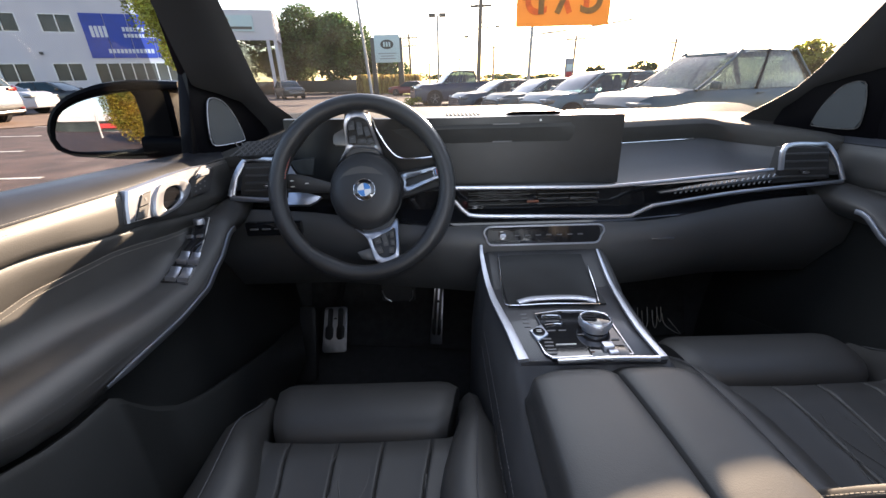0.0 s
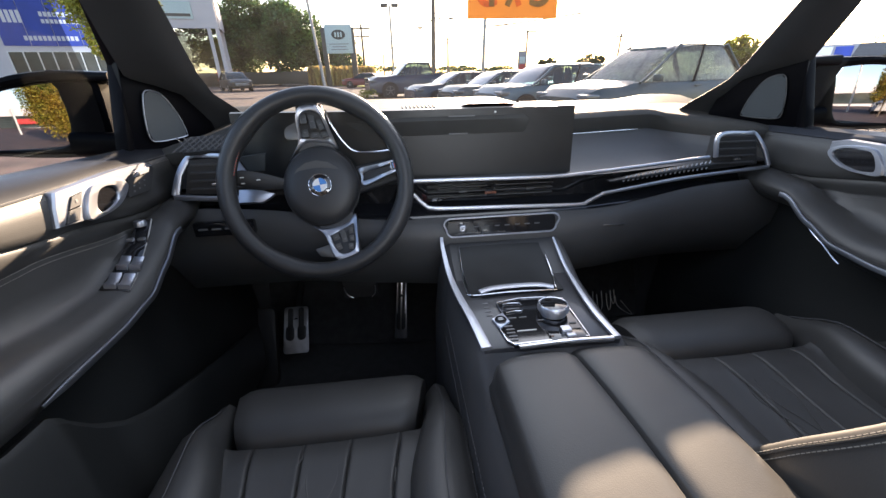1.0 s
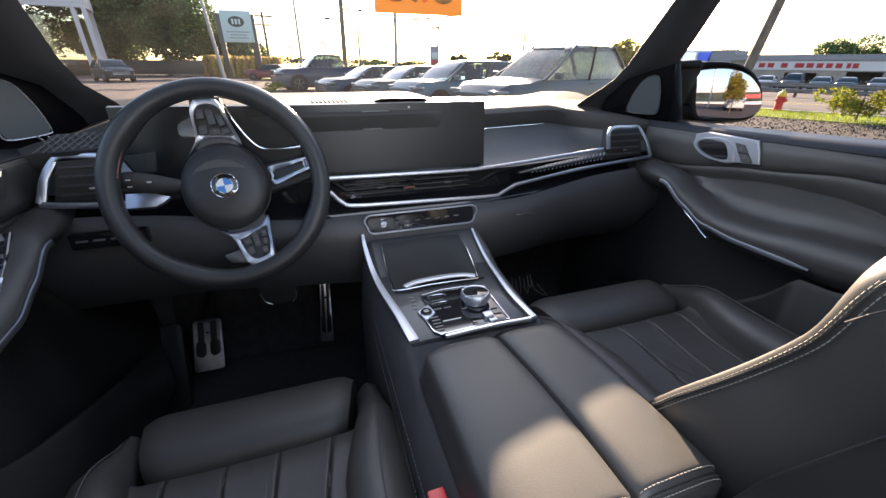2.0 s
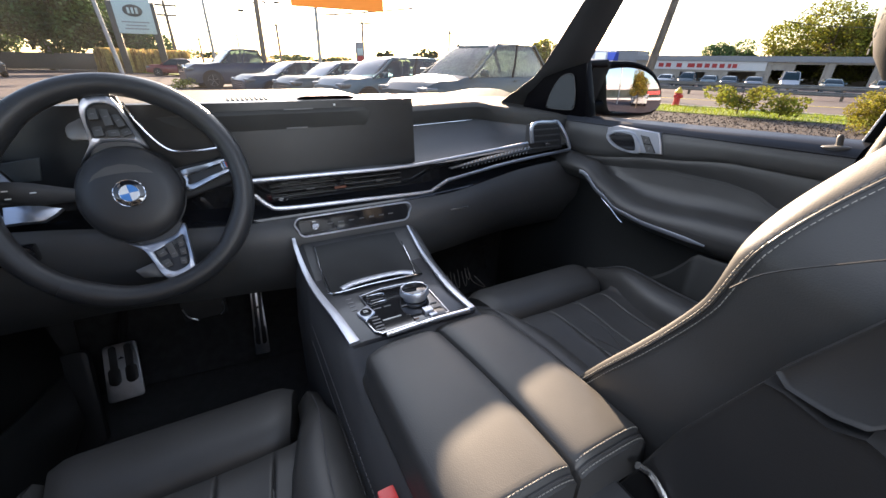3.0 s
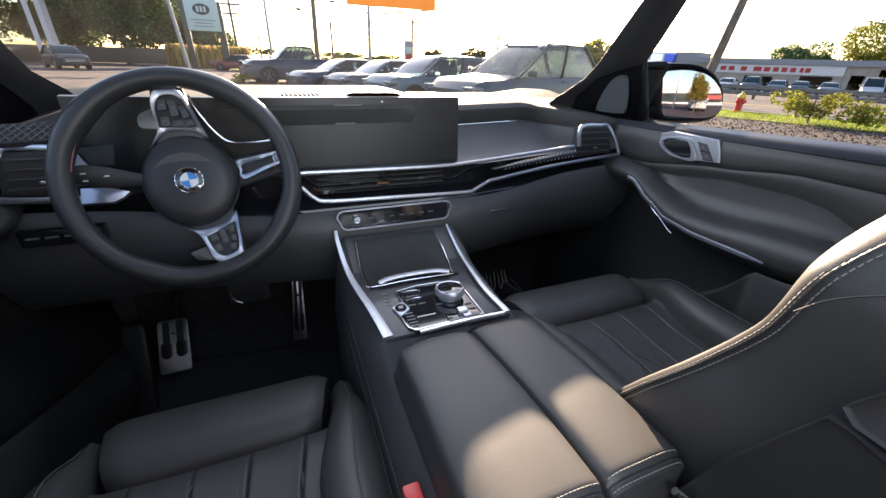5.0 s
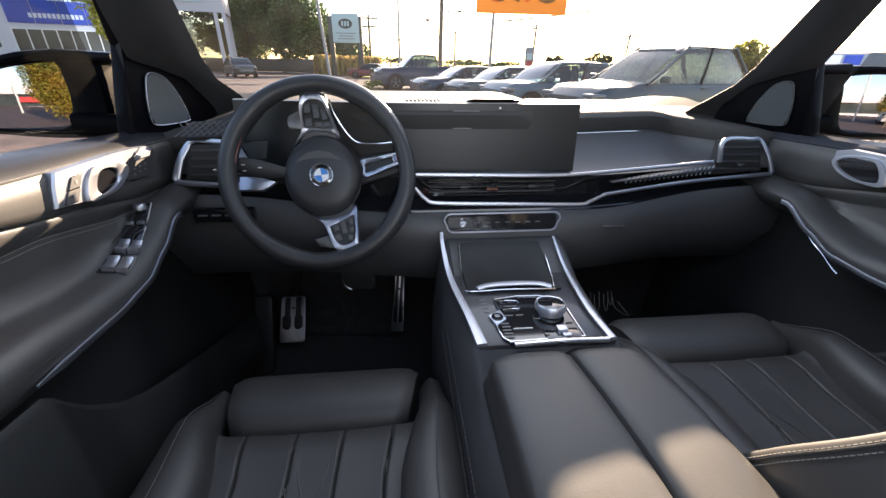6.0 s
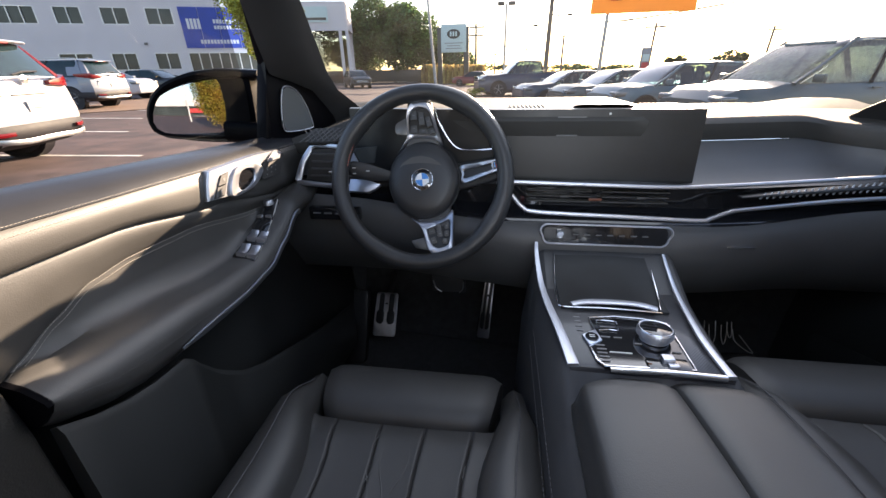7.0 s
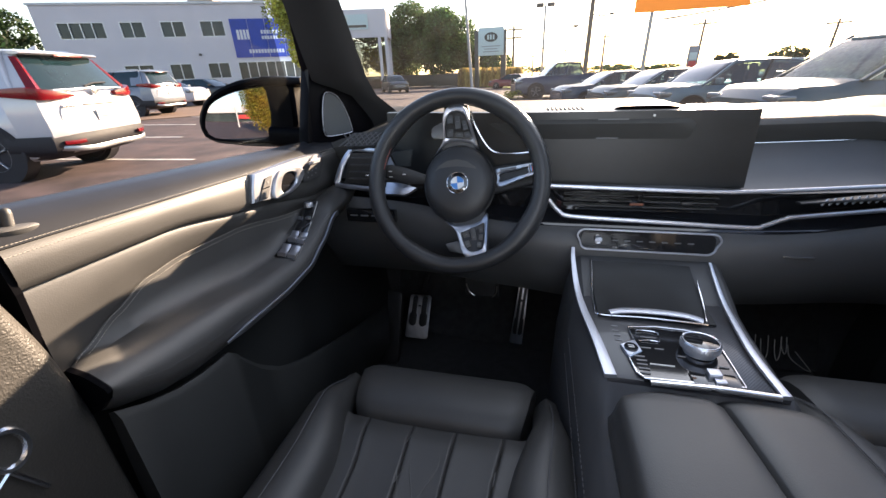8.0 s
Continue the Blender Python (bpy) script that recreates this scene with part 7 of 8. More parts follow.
vehicle("sedan", "dark red sedan parked beyond the pickup", "car", (-3.2, 46), 170, 4.6, 1.8, 1.45, RED_PAINT, 0.93, 0.93, (-1.70, 1.2), (-1.0, 0.3), 0.99, "", 0.33, False)


def pickup():
    x, y = 1.15, 26.6
    t = vehicle("pickup_truck", "dark navy crew-cab pickup truck with chrome grille", "pickup truck", (x, y), 194, 6.0, 2.05, 1.98, NAVY_PAINT, 1.22, 1.28, (-0.95, 1.32), (-0.72, 0.55), 1.30, "", 0.42, glass=CLEAR_GLASS)
    bm = bmesh.new()
    box(bm, (2.99, 0, 0.98), (0.06, 1.35, 0.34), 0.03)
    g = part("chrome_grille", bm, CHROME, t, "bright chrome grille")
    for k in range(2):
        bm = bmesh.new()
        box(bm, (3.02, 0, 0.90 + 0.15 * k), (0.03, 1.05, 0.07), 0.01)
        part("slot", bm, CAR_TRIM, g)
    bm = bmesh.new()
    box(bm, (-1.97, 0, 1.21), (1.95, 1.62, 0.22), 0.02)
    part("bed", bm, CAR_TRIM, t, "dark load bed")
    bm = bmesh.new()
    box(bm, (-0.35, -0.79, 1.58), (0.22, 0.015, 0.28), 0.003, m=None)
    part("window_sticker", bm, SIGN_WHITE, t, "white paper on the window")


pickup()


def crossover(name, label, at, heading, body_paint, blade=True):
    """A crossover seen from behind, with its tail modelled."""
    c = vehicle(name, label, "car", at, heading, 4.6, 1.86, 1.69, body_paint, 1.05, 1.12, (-1.95, 1.2), (-1.80, 0.25), 1.06, "", 0.36, True, False, False)

    def skin(name, rows, deep, mat, label="", bow=0.10, seg=17):
        """A panel across the tail: rows of (height, half width, place along the car)."""
        bm = bmesh.new()
        rings = []
        for z, half, px in rows:
            front = [(px + bow * abs(u) ** 3, u * half, z) for u in np.linspace(-1, 1, seg)]
            rings.append(front + [(px + deep, half * 0.995, z), (px + deep, -half * 0.995, z)])
        loft(bm, rings)
        return part(name, bm, mat, c, label, 50)

    skin("tailgate", ((0.44, 0.88, -2.25), (0.53, 0.915, -2.335), (0.60, 0.925, -2.352), (0.72, 0.928, -2.350), (0.84, 0.925, -2.330), (0.95, 0.92, -2.322), (1.10, 0.905, -2.29), (1.17, 0.885, -2.25), (1.20, 0.865, -2.20)), 0.55, body_paint, "tailgate and flanks", 0.095)
    # pillars each side of the rear window
    for sgn in (1, -1):
        bm = bmesh.new()
        rings = []
        for z, x0, x1, y in ((1.14, -2.21, -1.45, 0.872), (1.28, -2.15, -1.42, 0.815), (1.45, -2.06, -1.40, 0.735), (1.60, -1.97, -1.38, 0.665), (1.645, -1.93, -1.36, 0.63)):
            rings.append([(x0, sgn * (y - 0.13), z), (x0 + 0.02, sgn * (y - 0.02), z), (x0 + 0.10, sgn * y, z), (x1, sgn * y, z), (x1, sgn * (y - 0.10), z)])
        loft(bm, rings)
        part("rear_pillar", bm, body_paint, c, "", 50)
    bm = bmesh.new()
    rings = []
    for z, half, px in ((1.17, 0.76, -2.265), (1.35, 0.70, -2.16), (1.60, 0.62, -2.02)):
        rings.append([(px + 0.05 * abs(u) ** 3, u * half, z) for u in np.linspace(-1, 1, 13)])
    loft(bm, rings, closed_ring=False)
    part("rear_window", bm, CAR_GLASS, c, "dark rear window", 50)
    bm = bmesh.new()
    rings = []
    for u in np.linspace(-1, 1, 15):
        x = -2.16 + 0.10 * abs(u) ** 3
        rings.append([(x + 0.02, 0.68 * u, 1.605), (x, 0.68 * u, 1.622), (x + 0.02, 0.68 * u, 1.640), (-1.72, 0.64 * u, 1.700 - 0.03 * u * u), (-1.72, 0.64 * u, 1.62)])
    loft(bm, rings)
    part("roof_spoiler", bm, body_paint, c, "", 50)
    bm = bmesh.new()
    box(bm, (-2.135, 0, 1.603), (0.03, 0.50, 0.022), 0.006)
    part("brake_light", bm, TAIL_RED, c)
    for sgn in (1, -1):
        # lamp: a blade up the pillar and a wedge round the corner, in one housing
        bm = bmesh.new()
        rings = []
        for t in np.linspace(0, 1, 9):
            z = lerp(1.12, 1.585 if blade else 1.20, t)
            x, y = lerp(-2.235, -1.955 if blade else -2.19, t ** 1.05), lerp(0.868, 0.672 if blade else 0.845, t)
            w = lerp(0.080, 0.035, t)
            rings.append([(x - 0.012, sgn * (y - w), z), (x - 0.022, sgn * (y - 0.01), z), (x + w * 1.2, sgn * (y + 0.014), z), (x + w * 1.2, sgn * (y - 0.05), z), (x + 0.05, sgn * (y - w), z)])
        loft(bm, rings)
        lamp = part("tail_lamp", bm, TAIL_RED, c, "red tail lamp", 50)
        bm = bmesh.new()
        path = curve_points([(-1.72, sgn * 0.938, 1.150), (-2.03, sgn * 0.944, 1.135), (-2.215, sgn * 0.918, 1.118), (-2.300, sgn * 0.74, 1.096), (-2.330, sgn * 0.42, 1.085)], 6)
        rings = []
        for i, p in enumerate(path):
            t = i / (len(path) - 1)
            h = 0.018 + 0.062 * math.sin(math.pi * min(1.0, 0.08 + 0.9 * t)) ** 0.8
            n = (path[min(i + 1, len(path) - 1)] - path[max(i - 1, 0)]).normalized().cross(Vector((0, 0, sgn)))
            rings.append([p - n * 0.06 + Vector((0, 0, h)), p + n * 0.012 + Vector((0, 0, h * 0.9)), p + n * 0.020, p + n * 0.012 - Vector((0, 0, h * 0.9)), p - n * 0.06 - Vector((0, 0, h))])
        loft(bm, rings)
        part("lamp_wedge", bm, TAIL_RED, lamp, "", 50)
        bm = bmesh.new()
        sweep(bm, [(-2.225, sgn * 0.80, 1.150), (-2.29, sgn * 0.66, 1.142), (-2.325, sgn * 0.50, 1.140)], rounded(0.03, 0.028, 0.008, 2))
        part("reversing_lamp", bm, HEADLAMP, lamp, "clear strip")
        bm = bmesh.new()
        sweep(bm, [(-2.30, sgn * 0.84, 0.475), (-2.365, sgn * 0.70, 0.470), (-2.385, sgn * 0.58, 0.475)], rounded(0.03, 0.055, 0.012, 2))
        part("reflector", bm, TAIL_RED, c)
    bm = bmesh.new()
    sweep(bm, [(-2.325 + 0.05 * abs(u) ** 3, u * 0.66, 1.165 - 0.012 * abs(u)) for u in np.linspace(-1, 1, 11)], rounded(0.03, 0.030, 0.009, 2))
    part("chrome_bar", bm, CHROME, c, "chrome bar under the window")
    bm = bmesh.new()
    lathe(bm, [(0.062, 0), (0.062, 0.015), (0.048, 0.02), (0.001, 0.02)], 16, Matrix.Translation((-2.325, 0, 1.135)) @ Matrix.Rotation(radians(-90), 4, "Y"))
    part("emblem", bm, CHROME, c)
    skin("bumper", ((0.26, 0.84, -2.20), (0.33, 0.91, -2.30), (0.40, 0.945, -2.365), (0.52, 0.945, -2.375), (0.575, 0.935, -2.350)), 0.75, CAR_TRIM, "dark grey bumper", 0.12)
    bm = bmesh.new()
    sweep(bm, curve_points([(-2.20, -0.90, 0.42), (-2.36, -0.72, 0.385), (-2.425, -0.45, 0.365), (-2.435, 0, 0.375), (-2.425, 0.45, 0.365), (-2.36, 0.72, 0.385), (-2.20, 0.90, 0.42)], 5), rounded(0.05, 0.075, 0.02, 2))
    part("skid_plate", bm, RIM, c, "silver skid plate")
    bm = bmesh.new()
    box(bm, (-2.328, 0, 0.945), (0.02, 0.60, 0.016), 0.006)
    part("gate_handle", bm, CAR_TRIM, c)
    bm = bmesh.new()
    box(bm, (-2.357, 0, 0.79), (0.014, 0.30, 0.15), 0.004)
    p = part("number_plate", bm, SIGN_WHITE, c, "pale plate")
    bm = bmesh.new()
    box(bm, (-2.365, 0, 0.765), (0.003, 0.14, 0.02))
    part("plate_bar", bm, GREY_PRINT, p)
    bm = bmesh.new()
    for k in range(4):
        box(bm, (-2.318, 0.63 - 0.062 * k, 0.945), (0.012, 0.044, 0.034), 0.004)
    part("badge_bars", bm, CHROME, c)
    bm = bmesh.new()
    tube(bm, [(-2.285, 0.10, 1.195), (-2.25, -0.14, 1.235), (-2.245, -0.40, 1.24)], 0.013, 6)
    part("wiper", bm, CAR_TRIM, c)
    bm = bmesh.new()
    rings = []
    for t in np.linspace(0, 1, 5):
        rings.append([(-1.55 - 0.20 * t, w * (1 - 0.6 * t), 1.66 + z * (1 - t * 0.1)) for w, z in ((-0.03, 0), (-0.012, 0.02 + 0.09 * t), (0.012, 0.02 + 0.09 * t), (0.03, 0))])
    loft(bm, rings)
    part("fin_aerial", bm, body_paint, c)
    for sgn in (1, -1):
        bm = bmesh.new()
        sweep(bm, curve_points([(-1.70, sgn * 0.60, 1.665), (-1.55, sgn * 0.60, 1.71), (0.0, sgn * 0.62, 1.72), (0.3, sgn * 0.62, 1.68)], 4), rounded(0.03, 0.03, 0.008, 2))
        part("roof_rail", bm, RIM, c)


crossover("white_crossover", "white crossover parked tail-out, with red lamps and dark bumper", (-9.05, 4.38), 196.5, WHITE_PAINT)
crossover("silver_crossover", "silver crossover parked tail-out beyond the white one", (-17.3, 13.9), 190, SILVER_PAINT, False)
vehicle("white_sedan", "white sedan parked nose-out near the building", "car", (-20.6, 19.2), 8, 4.6, 1.83, 1.45, WHITE_PAINT, 0.95, 0.95, (-1.70, 1.2), (-1.0, 0.3), 1.0, "", 0.33, False)
vehicle("dark_sedan", "dark sedan parked by the building", "car", (-22.5, 24.5), 8, 4.6, 1.83, 1.45, BLACK_PAINT, 0.95, 0.95, (-1.70, 1.2), (-1.0, 0.3), 1.0, "", 0.33, False)
# cars across the road
lot = [(14, WHITE_PAINT, 0), (17, GREY_PAINT, 1), (20, PALE_PAINT, 0), (22.5, BLUE_PAINT, 0), (25.5, SILVER_PAINT, 0), (29.5, WHITE_PAINT, 2), (34, PALE_PAINT, 0), (39, SILVER_PAINT, 0), (43.5, NAVY_PAINT, 0)]
for l, mat, tall in lot:
    p = ACROSS * 62 + ALONG * (l * 0.82 - 21)
    vehicle("car" if not tall else ("suv" if tall == 1 else "van"), ("white van" if tall == 2 else "small parked car") + " in front of the low building", "car", (p.x, p.y), 205, 4.5, 1.8, (1.45, 1.75, 2.1)[tall], mat, 0.95, (0.95, 1.05, 1.2)[tall], (-1.70 - 0.3 * (tall > 0), 1.2), (-1.0 - 0.7 * (tall > 0), 0.3), 1.0, "cars across the road", 0.33, False)


# ---- buildings ----
def facade_box(bm, origin, u, a0, a1, z0, z1, d0, d1):
    """A block on a wall: from a0 to a1 along it, d0 to d1 out of it."""
    o, u = Vector((*origin, 0)), Vector((*u, 0)).normalized()
    n = Vector((u.y, -u.x, 0))
    vs = [bm.verts.new(o + u * a + n * d + Vector((0, 0, z))) for z in (z0, z1) for a, d in ((a0, d0), (a1, d0), (a1, d1), (a0, d1))]
    for q in ((0, 1, 2, 3), (7, 6, 5, 4), (0, 4, 5, 1), (1, 5, 6, 2), (2, 6, 7, 3), (3, 7, 4, 0)):
        bm.faces.new([vs[i] for i in q])


def facade_window(parent, origin, u, a0, a1, z0, z1, cols, rows=1, deep=0.12):
    bm = bmesh.new()
    facade_box(bm, origin, u, a0, a1, z0, z1, -0.3, -deep)
    win = part("window", bm, DARK_GLASS, parent, "dark window", 0)
    bm = bmesh.new()
    for i in range(cols + 1):
        x = lerp(a0, a1, i / cols)
        facade_box(bm, origin, u, x - 0.035, x + 0.035, z0, z1, -deep, 0.015)
    for j in range(rows + 1):
        z = lerp(z0, z1, j / rows)
        facade_box(bm, origin, u, a0, a1, z - 0.03, z + 0.03, -deep, 0.012)
    part("frame_bars", bm, WIN_FRAME, win, "", 0)


def dealership():
    b = thing("showroom_building", "white two-storey showroom with strip windows and a blue banner", "building")
    P0, U = (-47.7, 33.0), (22.0, 10.0)
    holes = [(1.77, 5.81, 5.92, 7.30, 4), (7.24, 9.30, 5.92, 7.30, 2), (10.87, 13.05, 5.92, 7.30, 2), (14.55, 16.8, 5.92, 7.30, 2), (6.4, 9.1, 1.96, 3.42, 2), (10.66, 12.75, 1.96, 3.42, 2), (14.35, 16.45, 1.96, 3.42, 2)]
    # wall built in strips round its openings, so that the windows sit in it
    zs = [(0.2, 1.96), (1.96, 3.42), (3.42, 5.92), (5.92, 7.30), (7.30, 8.8)]
    bm = bmesh.new()
    for z0, z1 in zs:
        cut = sorted((h[0], h[1]) for h in holes if h[2] < z1 - 0.2 and h[3] > z0 + 0.2)
        if z0 < 3.4:
            cut.append((17.37, 24.0))
        x = 0.0
        for a0, a1 in cut:
            facade_box(bm, P0, U, x, a0, z0, z1, -0.35, 0)
            x = a1
        if x < 24.2:
            facade_box(bm, P0, U, x, 24.2, z0, z1, -0.35, 0)
    facade_box(bm, P0, U, -0.0, 24.2, 8.5, 8.8, -20, -0.35)
    facade_box(bm, P0, U, -0.0, 0.35, 0.2, 8.8, -20, -0.35)
    facade_box(bm, P0, U, 23.85, 24.2, 0.2, 8.8, -20, -0.35)
    part("wall", bm, STUCCO, b, "white cladding", 0)
    bm = bmesh.new()
    facade_box(bm, P0, U, -0.15, 24.3, 8.8, 9.0, -20, 0.12)
    part("roof", bm, STUCCO_TRIM, b, "pale roof edge", 0)
    for a0, a1, h in ((13.0, 15.5, 1.2), (19.5, 22.5, 1.3)):
        bm = bmesh.new()
        facade_box(bm, P0, U, a0, a1, 9.0, 9.0 + h, -6, -3)
        part("roof_unit", bm, TAN_WALL, b, "brown roof unit", 0)
    for a0, a1, z0, z1, c in holes:
        facade_window(b, P0, U, a0, a1, z0, z1, c, 1)
    facade_window(b, P0, U, 17.37, 24.0, 0.3, 3.42, 7, 1)
    bm = bmesh.new()
    facade_box(bm, P0, U, 13.8, 14.0, 4.15, 4.35, 0, 0.25)
    part("wall_lamp", bm, SIGN_DARK, b, "", 0)
    ban = None
    for i in range(4):
        bm = bmesh.new()
        facade_box(bm, P0, U, 17.4 + 1.72 * i, 17.4 + 1.72 * i + 1.66, 3.85, 7.45, 0.02, 0.08)
        ob = part("banner_panel", bm, BANNER, b, "blue banner panel", 0)
        ban = ban or ob
    rows = ((17.9, 19.2, 5.55, 6.45), (20.3, 22.6, 6.05, 6.40), (20.3, 23.4, 5.55, 5.85), (18.8, 22.4, 4.25, 4.60))
    for a0, a1, z0, z1 in rows:
        k = max(3, int((a1 - a0) / 0.28))
        for j in range(k):
            bm = bmesh.new()
            facade_box(bm, P0, U, lerp(a0, a1, j / k), lerp(a0, a1, (j + 0.72) / k), z0, z1, 0.08, 0.10)
            part("letter_bar", bm, SIGN_WHITE, ban, "", 0)


dealership()


def entrance_portal():
    b = thing("entrance_portal", "tall white entrance canopy on slim columns with a pale sign", "canopy")
    P0, U = (-24.5, 46.0), (7.2, 1.9)
    bm = bmesh.new()
    facade_box(bm, P0, U, -1.5, 7.2, 5.6, 8.4, -0.4, 0)
    facade_box(bm, P0, U, 6.9, 7.3, 5.6, 8.2, -5.0, -0.4)
    facade_box(bm, P0, U, -1.5, 7.2, 8.1, 8.4, -5.0, -0.4)
    part("fascia", bm, STUCCO, b, "white fascia", 0)
    bm = bmesh.new()
    facade_box(bm, P0, U, 1.2, 5.2, 6.4, 7.9, 0.02, 0.12)
    sgn = part("sign", bm, SIGN_FACE, b, "pale blue sign with plain bars", 0)
    bm = bmesh.new()
    facade_box(bm, P0, U, 1.6, 2.6, 7.0, 7.6, 0.12, 0.15)
    facade_box(bm, P0, U, 2.8, 5.0, 6.6, 6.85, 0.12, 0.15)
    part("sign_bars", bm, SIGN_DARK, sgn, "", 0)
    for a, d in ((6.3, -0.2), (7.05, -0.2), (6.9, -2.6), (7.05, -4.8), (0.5, -0.2)):
        bm = bmesh.new()
        facade_box(bm, P0, U, a - 0.16, a + 0.16, gz(-18, 47), 5.6, d - 0.16, d + 0.16)
        part("column", bm, STUCCO, b, "white column", 0)
    bm = bmesh.new()
    facade_box(bm, P0, U, -1.5, 6.5, 0.0, 5.6, -5.3, -5.1)
    part("glass_front", bm, PORTAL_GLASS, b, "clear glass front", 0)


entrance_portal()


def low_building():
    b = thing("service_building", "long low tan building with open bays and a white sign board", "building")
    P0, U = tuple(ACROSS * 80 - ALONG * 25), tuple(ALONG)
    g = -2.15
    bays = [(14.6, 18.2, 0.4), (21.3, 24.8, 0.6), (26.6, 28.0, 0.9), (29.2, 32.4, 1.7), (33.5, 37.4, 1.75), (39.5, 43.5, 1.8), (45.5, 49.5, 1.9)]
    bm = bmesh.new()
    x = 0.0
    for a0, a1, top in bays:
        facade_box(bm, P0, U, x, a0, g, 2.0, -0.4, 0)
        facade_box(bm, P0, U, a0, a1, top, 2.0, -0.4, 0)
        x = a1
    facade_box(bm, P0, U, x, 70, g, 2.0, -0.4, 0)
    facade_box(bm, P0, U, 0, 70, g, 2.0, -14, -13.6)
    facade_box(bm, P0, U, 0, 0.4, g, 2.0, -13.6, -0.4)
    part("wall", bm, TAN_WALL, b, "tan block wall", 0)
    bm = bmesh.new()
    facade_box(bm, P0, U, -0.3, 70, 2.0, 2.75, -14, 0.35)
    part("roof", bm, ROOF_GREY, b, "grey flat roof with a deep fascia", 0)
    bm = bmesh.new()
    facade_box(bm, P0, U, 9.8, 25.8, 0.75, 1.95, 0.02, 0.14)
    sign = part("sign_board", bm, SIGN_WHITE, b, "long white sign board with red bars", 0)
    for i, (a, w) in enumerate(((11.2, 0.9), (12.3, 0.9), (13.9, 0.9), (15.5, 1.2), (16.8, 0.9), (17.9, 0.8), (18.9, 0.8), (19.9, 0.8), (21.0, 0.5), (21.6, 0.7))):
        bm = bmesh.new()
        facade_box(bm, P0, U, a, a + w * 0.85, 1.05, 1.65, 0.14, 0.18)
        part("red_bar", bm, SIGN_RED, sign, "", 0)
    for a in (26.2, 28.5, 33.0, 38.3, 44.5):
        bm = bmesh.new()
        facade_box(bm, P0, U, a - 0.25, a + 0.25, g, 2.0, 0.0, 0.12)
        part("pilaster", bm, TAN_WALL, b, "", 0)
    # taller block beside it with small posters
    c = thing("corner_shop", "blue-grey flat-roofed shop with small posters", "building")
    bm = bmesh.new()
    facade_box(bm, P0, U, -3.0, 7.6, g, 3.5, -9, 0.3)
    part("wall", bm, ROOF_GREY, c, "", 0)
    for i, (a, m) in enumerate(((0.4, SIGN_WHITE), (2.6, BANNER))):
        bm = bmesh.new()
        facade_box(bm, P0, U, a, a + 1.9, 1.6, 3.2, 0.3, 0.4)
        part("poster", bm, m, c, "", 0)


low_building()


# ---- guardrail, hydrant, signs, poles ----
def guardrail():
    r = thing("guardrail", "weathered galvanised guardrail along the far road edge", "guardrail")
    for z in (0.42, 0.80):
        bm = bmesh.new()
        pts = []
        for l in np.linspace(-40, 60, 34):
            p = ACROSS * 38.0 + ALONG * l
            pts.append((p.x, p.y, gz(p.x, p.y) + z))
        sweep(bm, pts, [(0.03, -0.14), (0.05, -0.08), (-0.02, -0.03), (-0.02, 0.03), (0.05, 0.08), (0.03, 0.14), (0.0, 0.14), (0.0, -0.14)])
        part("rail", bm, RAIL_STEEL, r)
    for i in range(34):
        p = ACROSS * 38.15 + ALONG * (-40 + 3.0 * i)
        bm = bmesh.new()
        box(bm, (p.x, p.y, gz(p.x, p.y) + 0.40), (0.14, 0.14, 0.95), 0.01)
        part("post", bm, POLE_WOOD, r)


guardrail()


def hydrant():
    x, y = 17.5, 11.23
    h = thing("fire_hydrant", "red fire hydrant with yellow cap on the grass", "hydrant", at=(x, y, gz(x, y) + 0.05))
    bm = bmesh.new()
    lathe(bm, [(0.19, 0), (0.19, 0.05), (0.13, 0.06), (0.125, 0.50), (0.16, 0.51), (0.16, 0.55), (0.12, 0.56)], 20)
    part("barrel", bm, HYDRANT_RED, h, "red barrel")
    bm = bmesh.new()
    lathe(bm, [(0.15, 0.55), (0.15, 0.60), (0.12, 0.68), (0.05, 0.74), (0.04, 0.80), (0.001, 0.80)], 20)
    part("bonnet", bm, HYDRANT_YELLOW, h, "yellow bonnet")
    for a in (0, 180, 270):
        bm = bmesh.new()
        lathe(bm, [(0.075, 0.10), (0.075, 0.19), (0.06, 0.21), (0.001, 0.21)], 14, Matrix.Rotation(radians(a), 4, "Z") @ Matrix.Translation((0, 0, 0.42)) @ Matrix.Rotation(radians(90), 4, "Y"))
        part("outlet", bm, HYDRANT_RED, h)


hydrant()


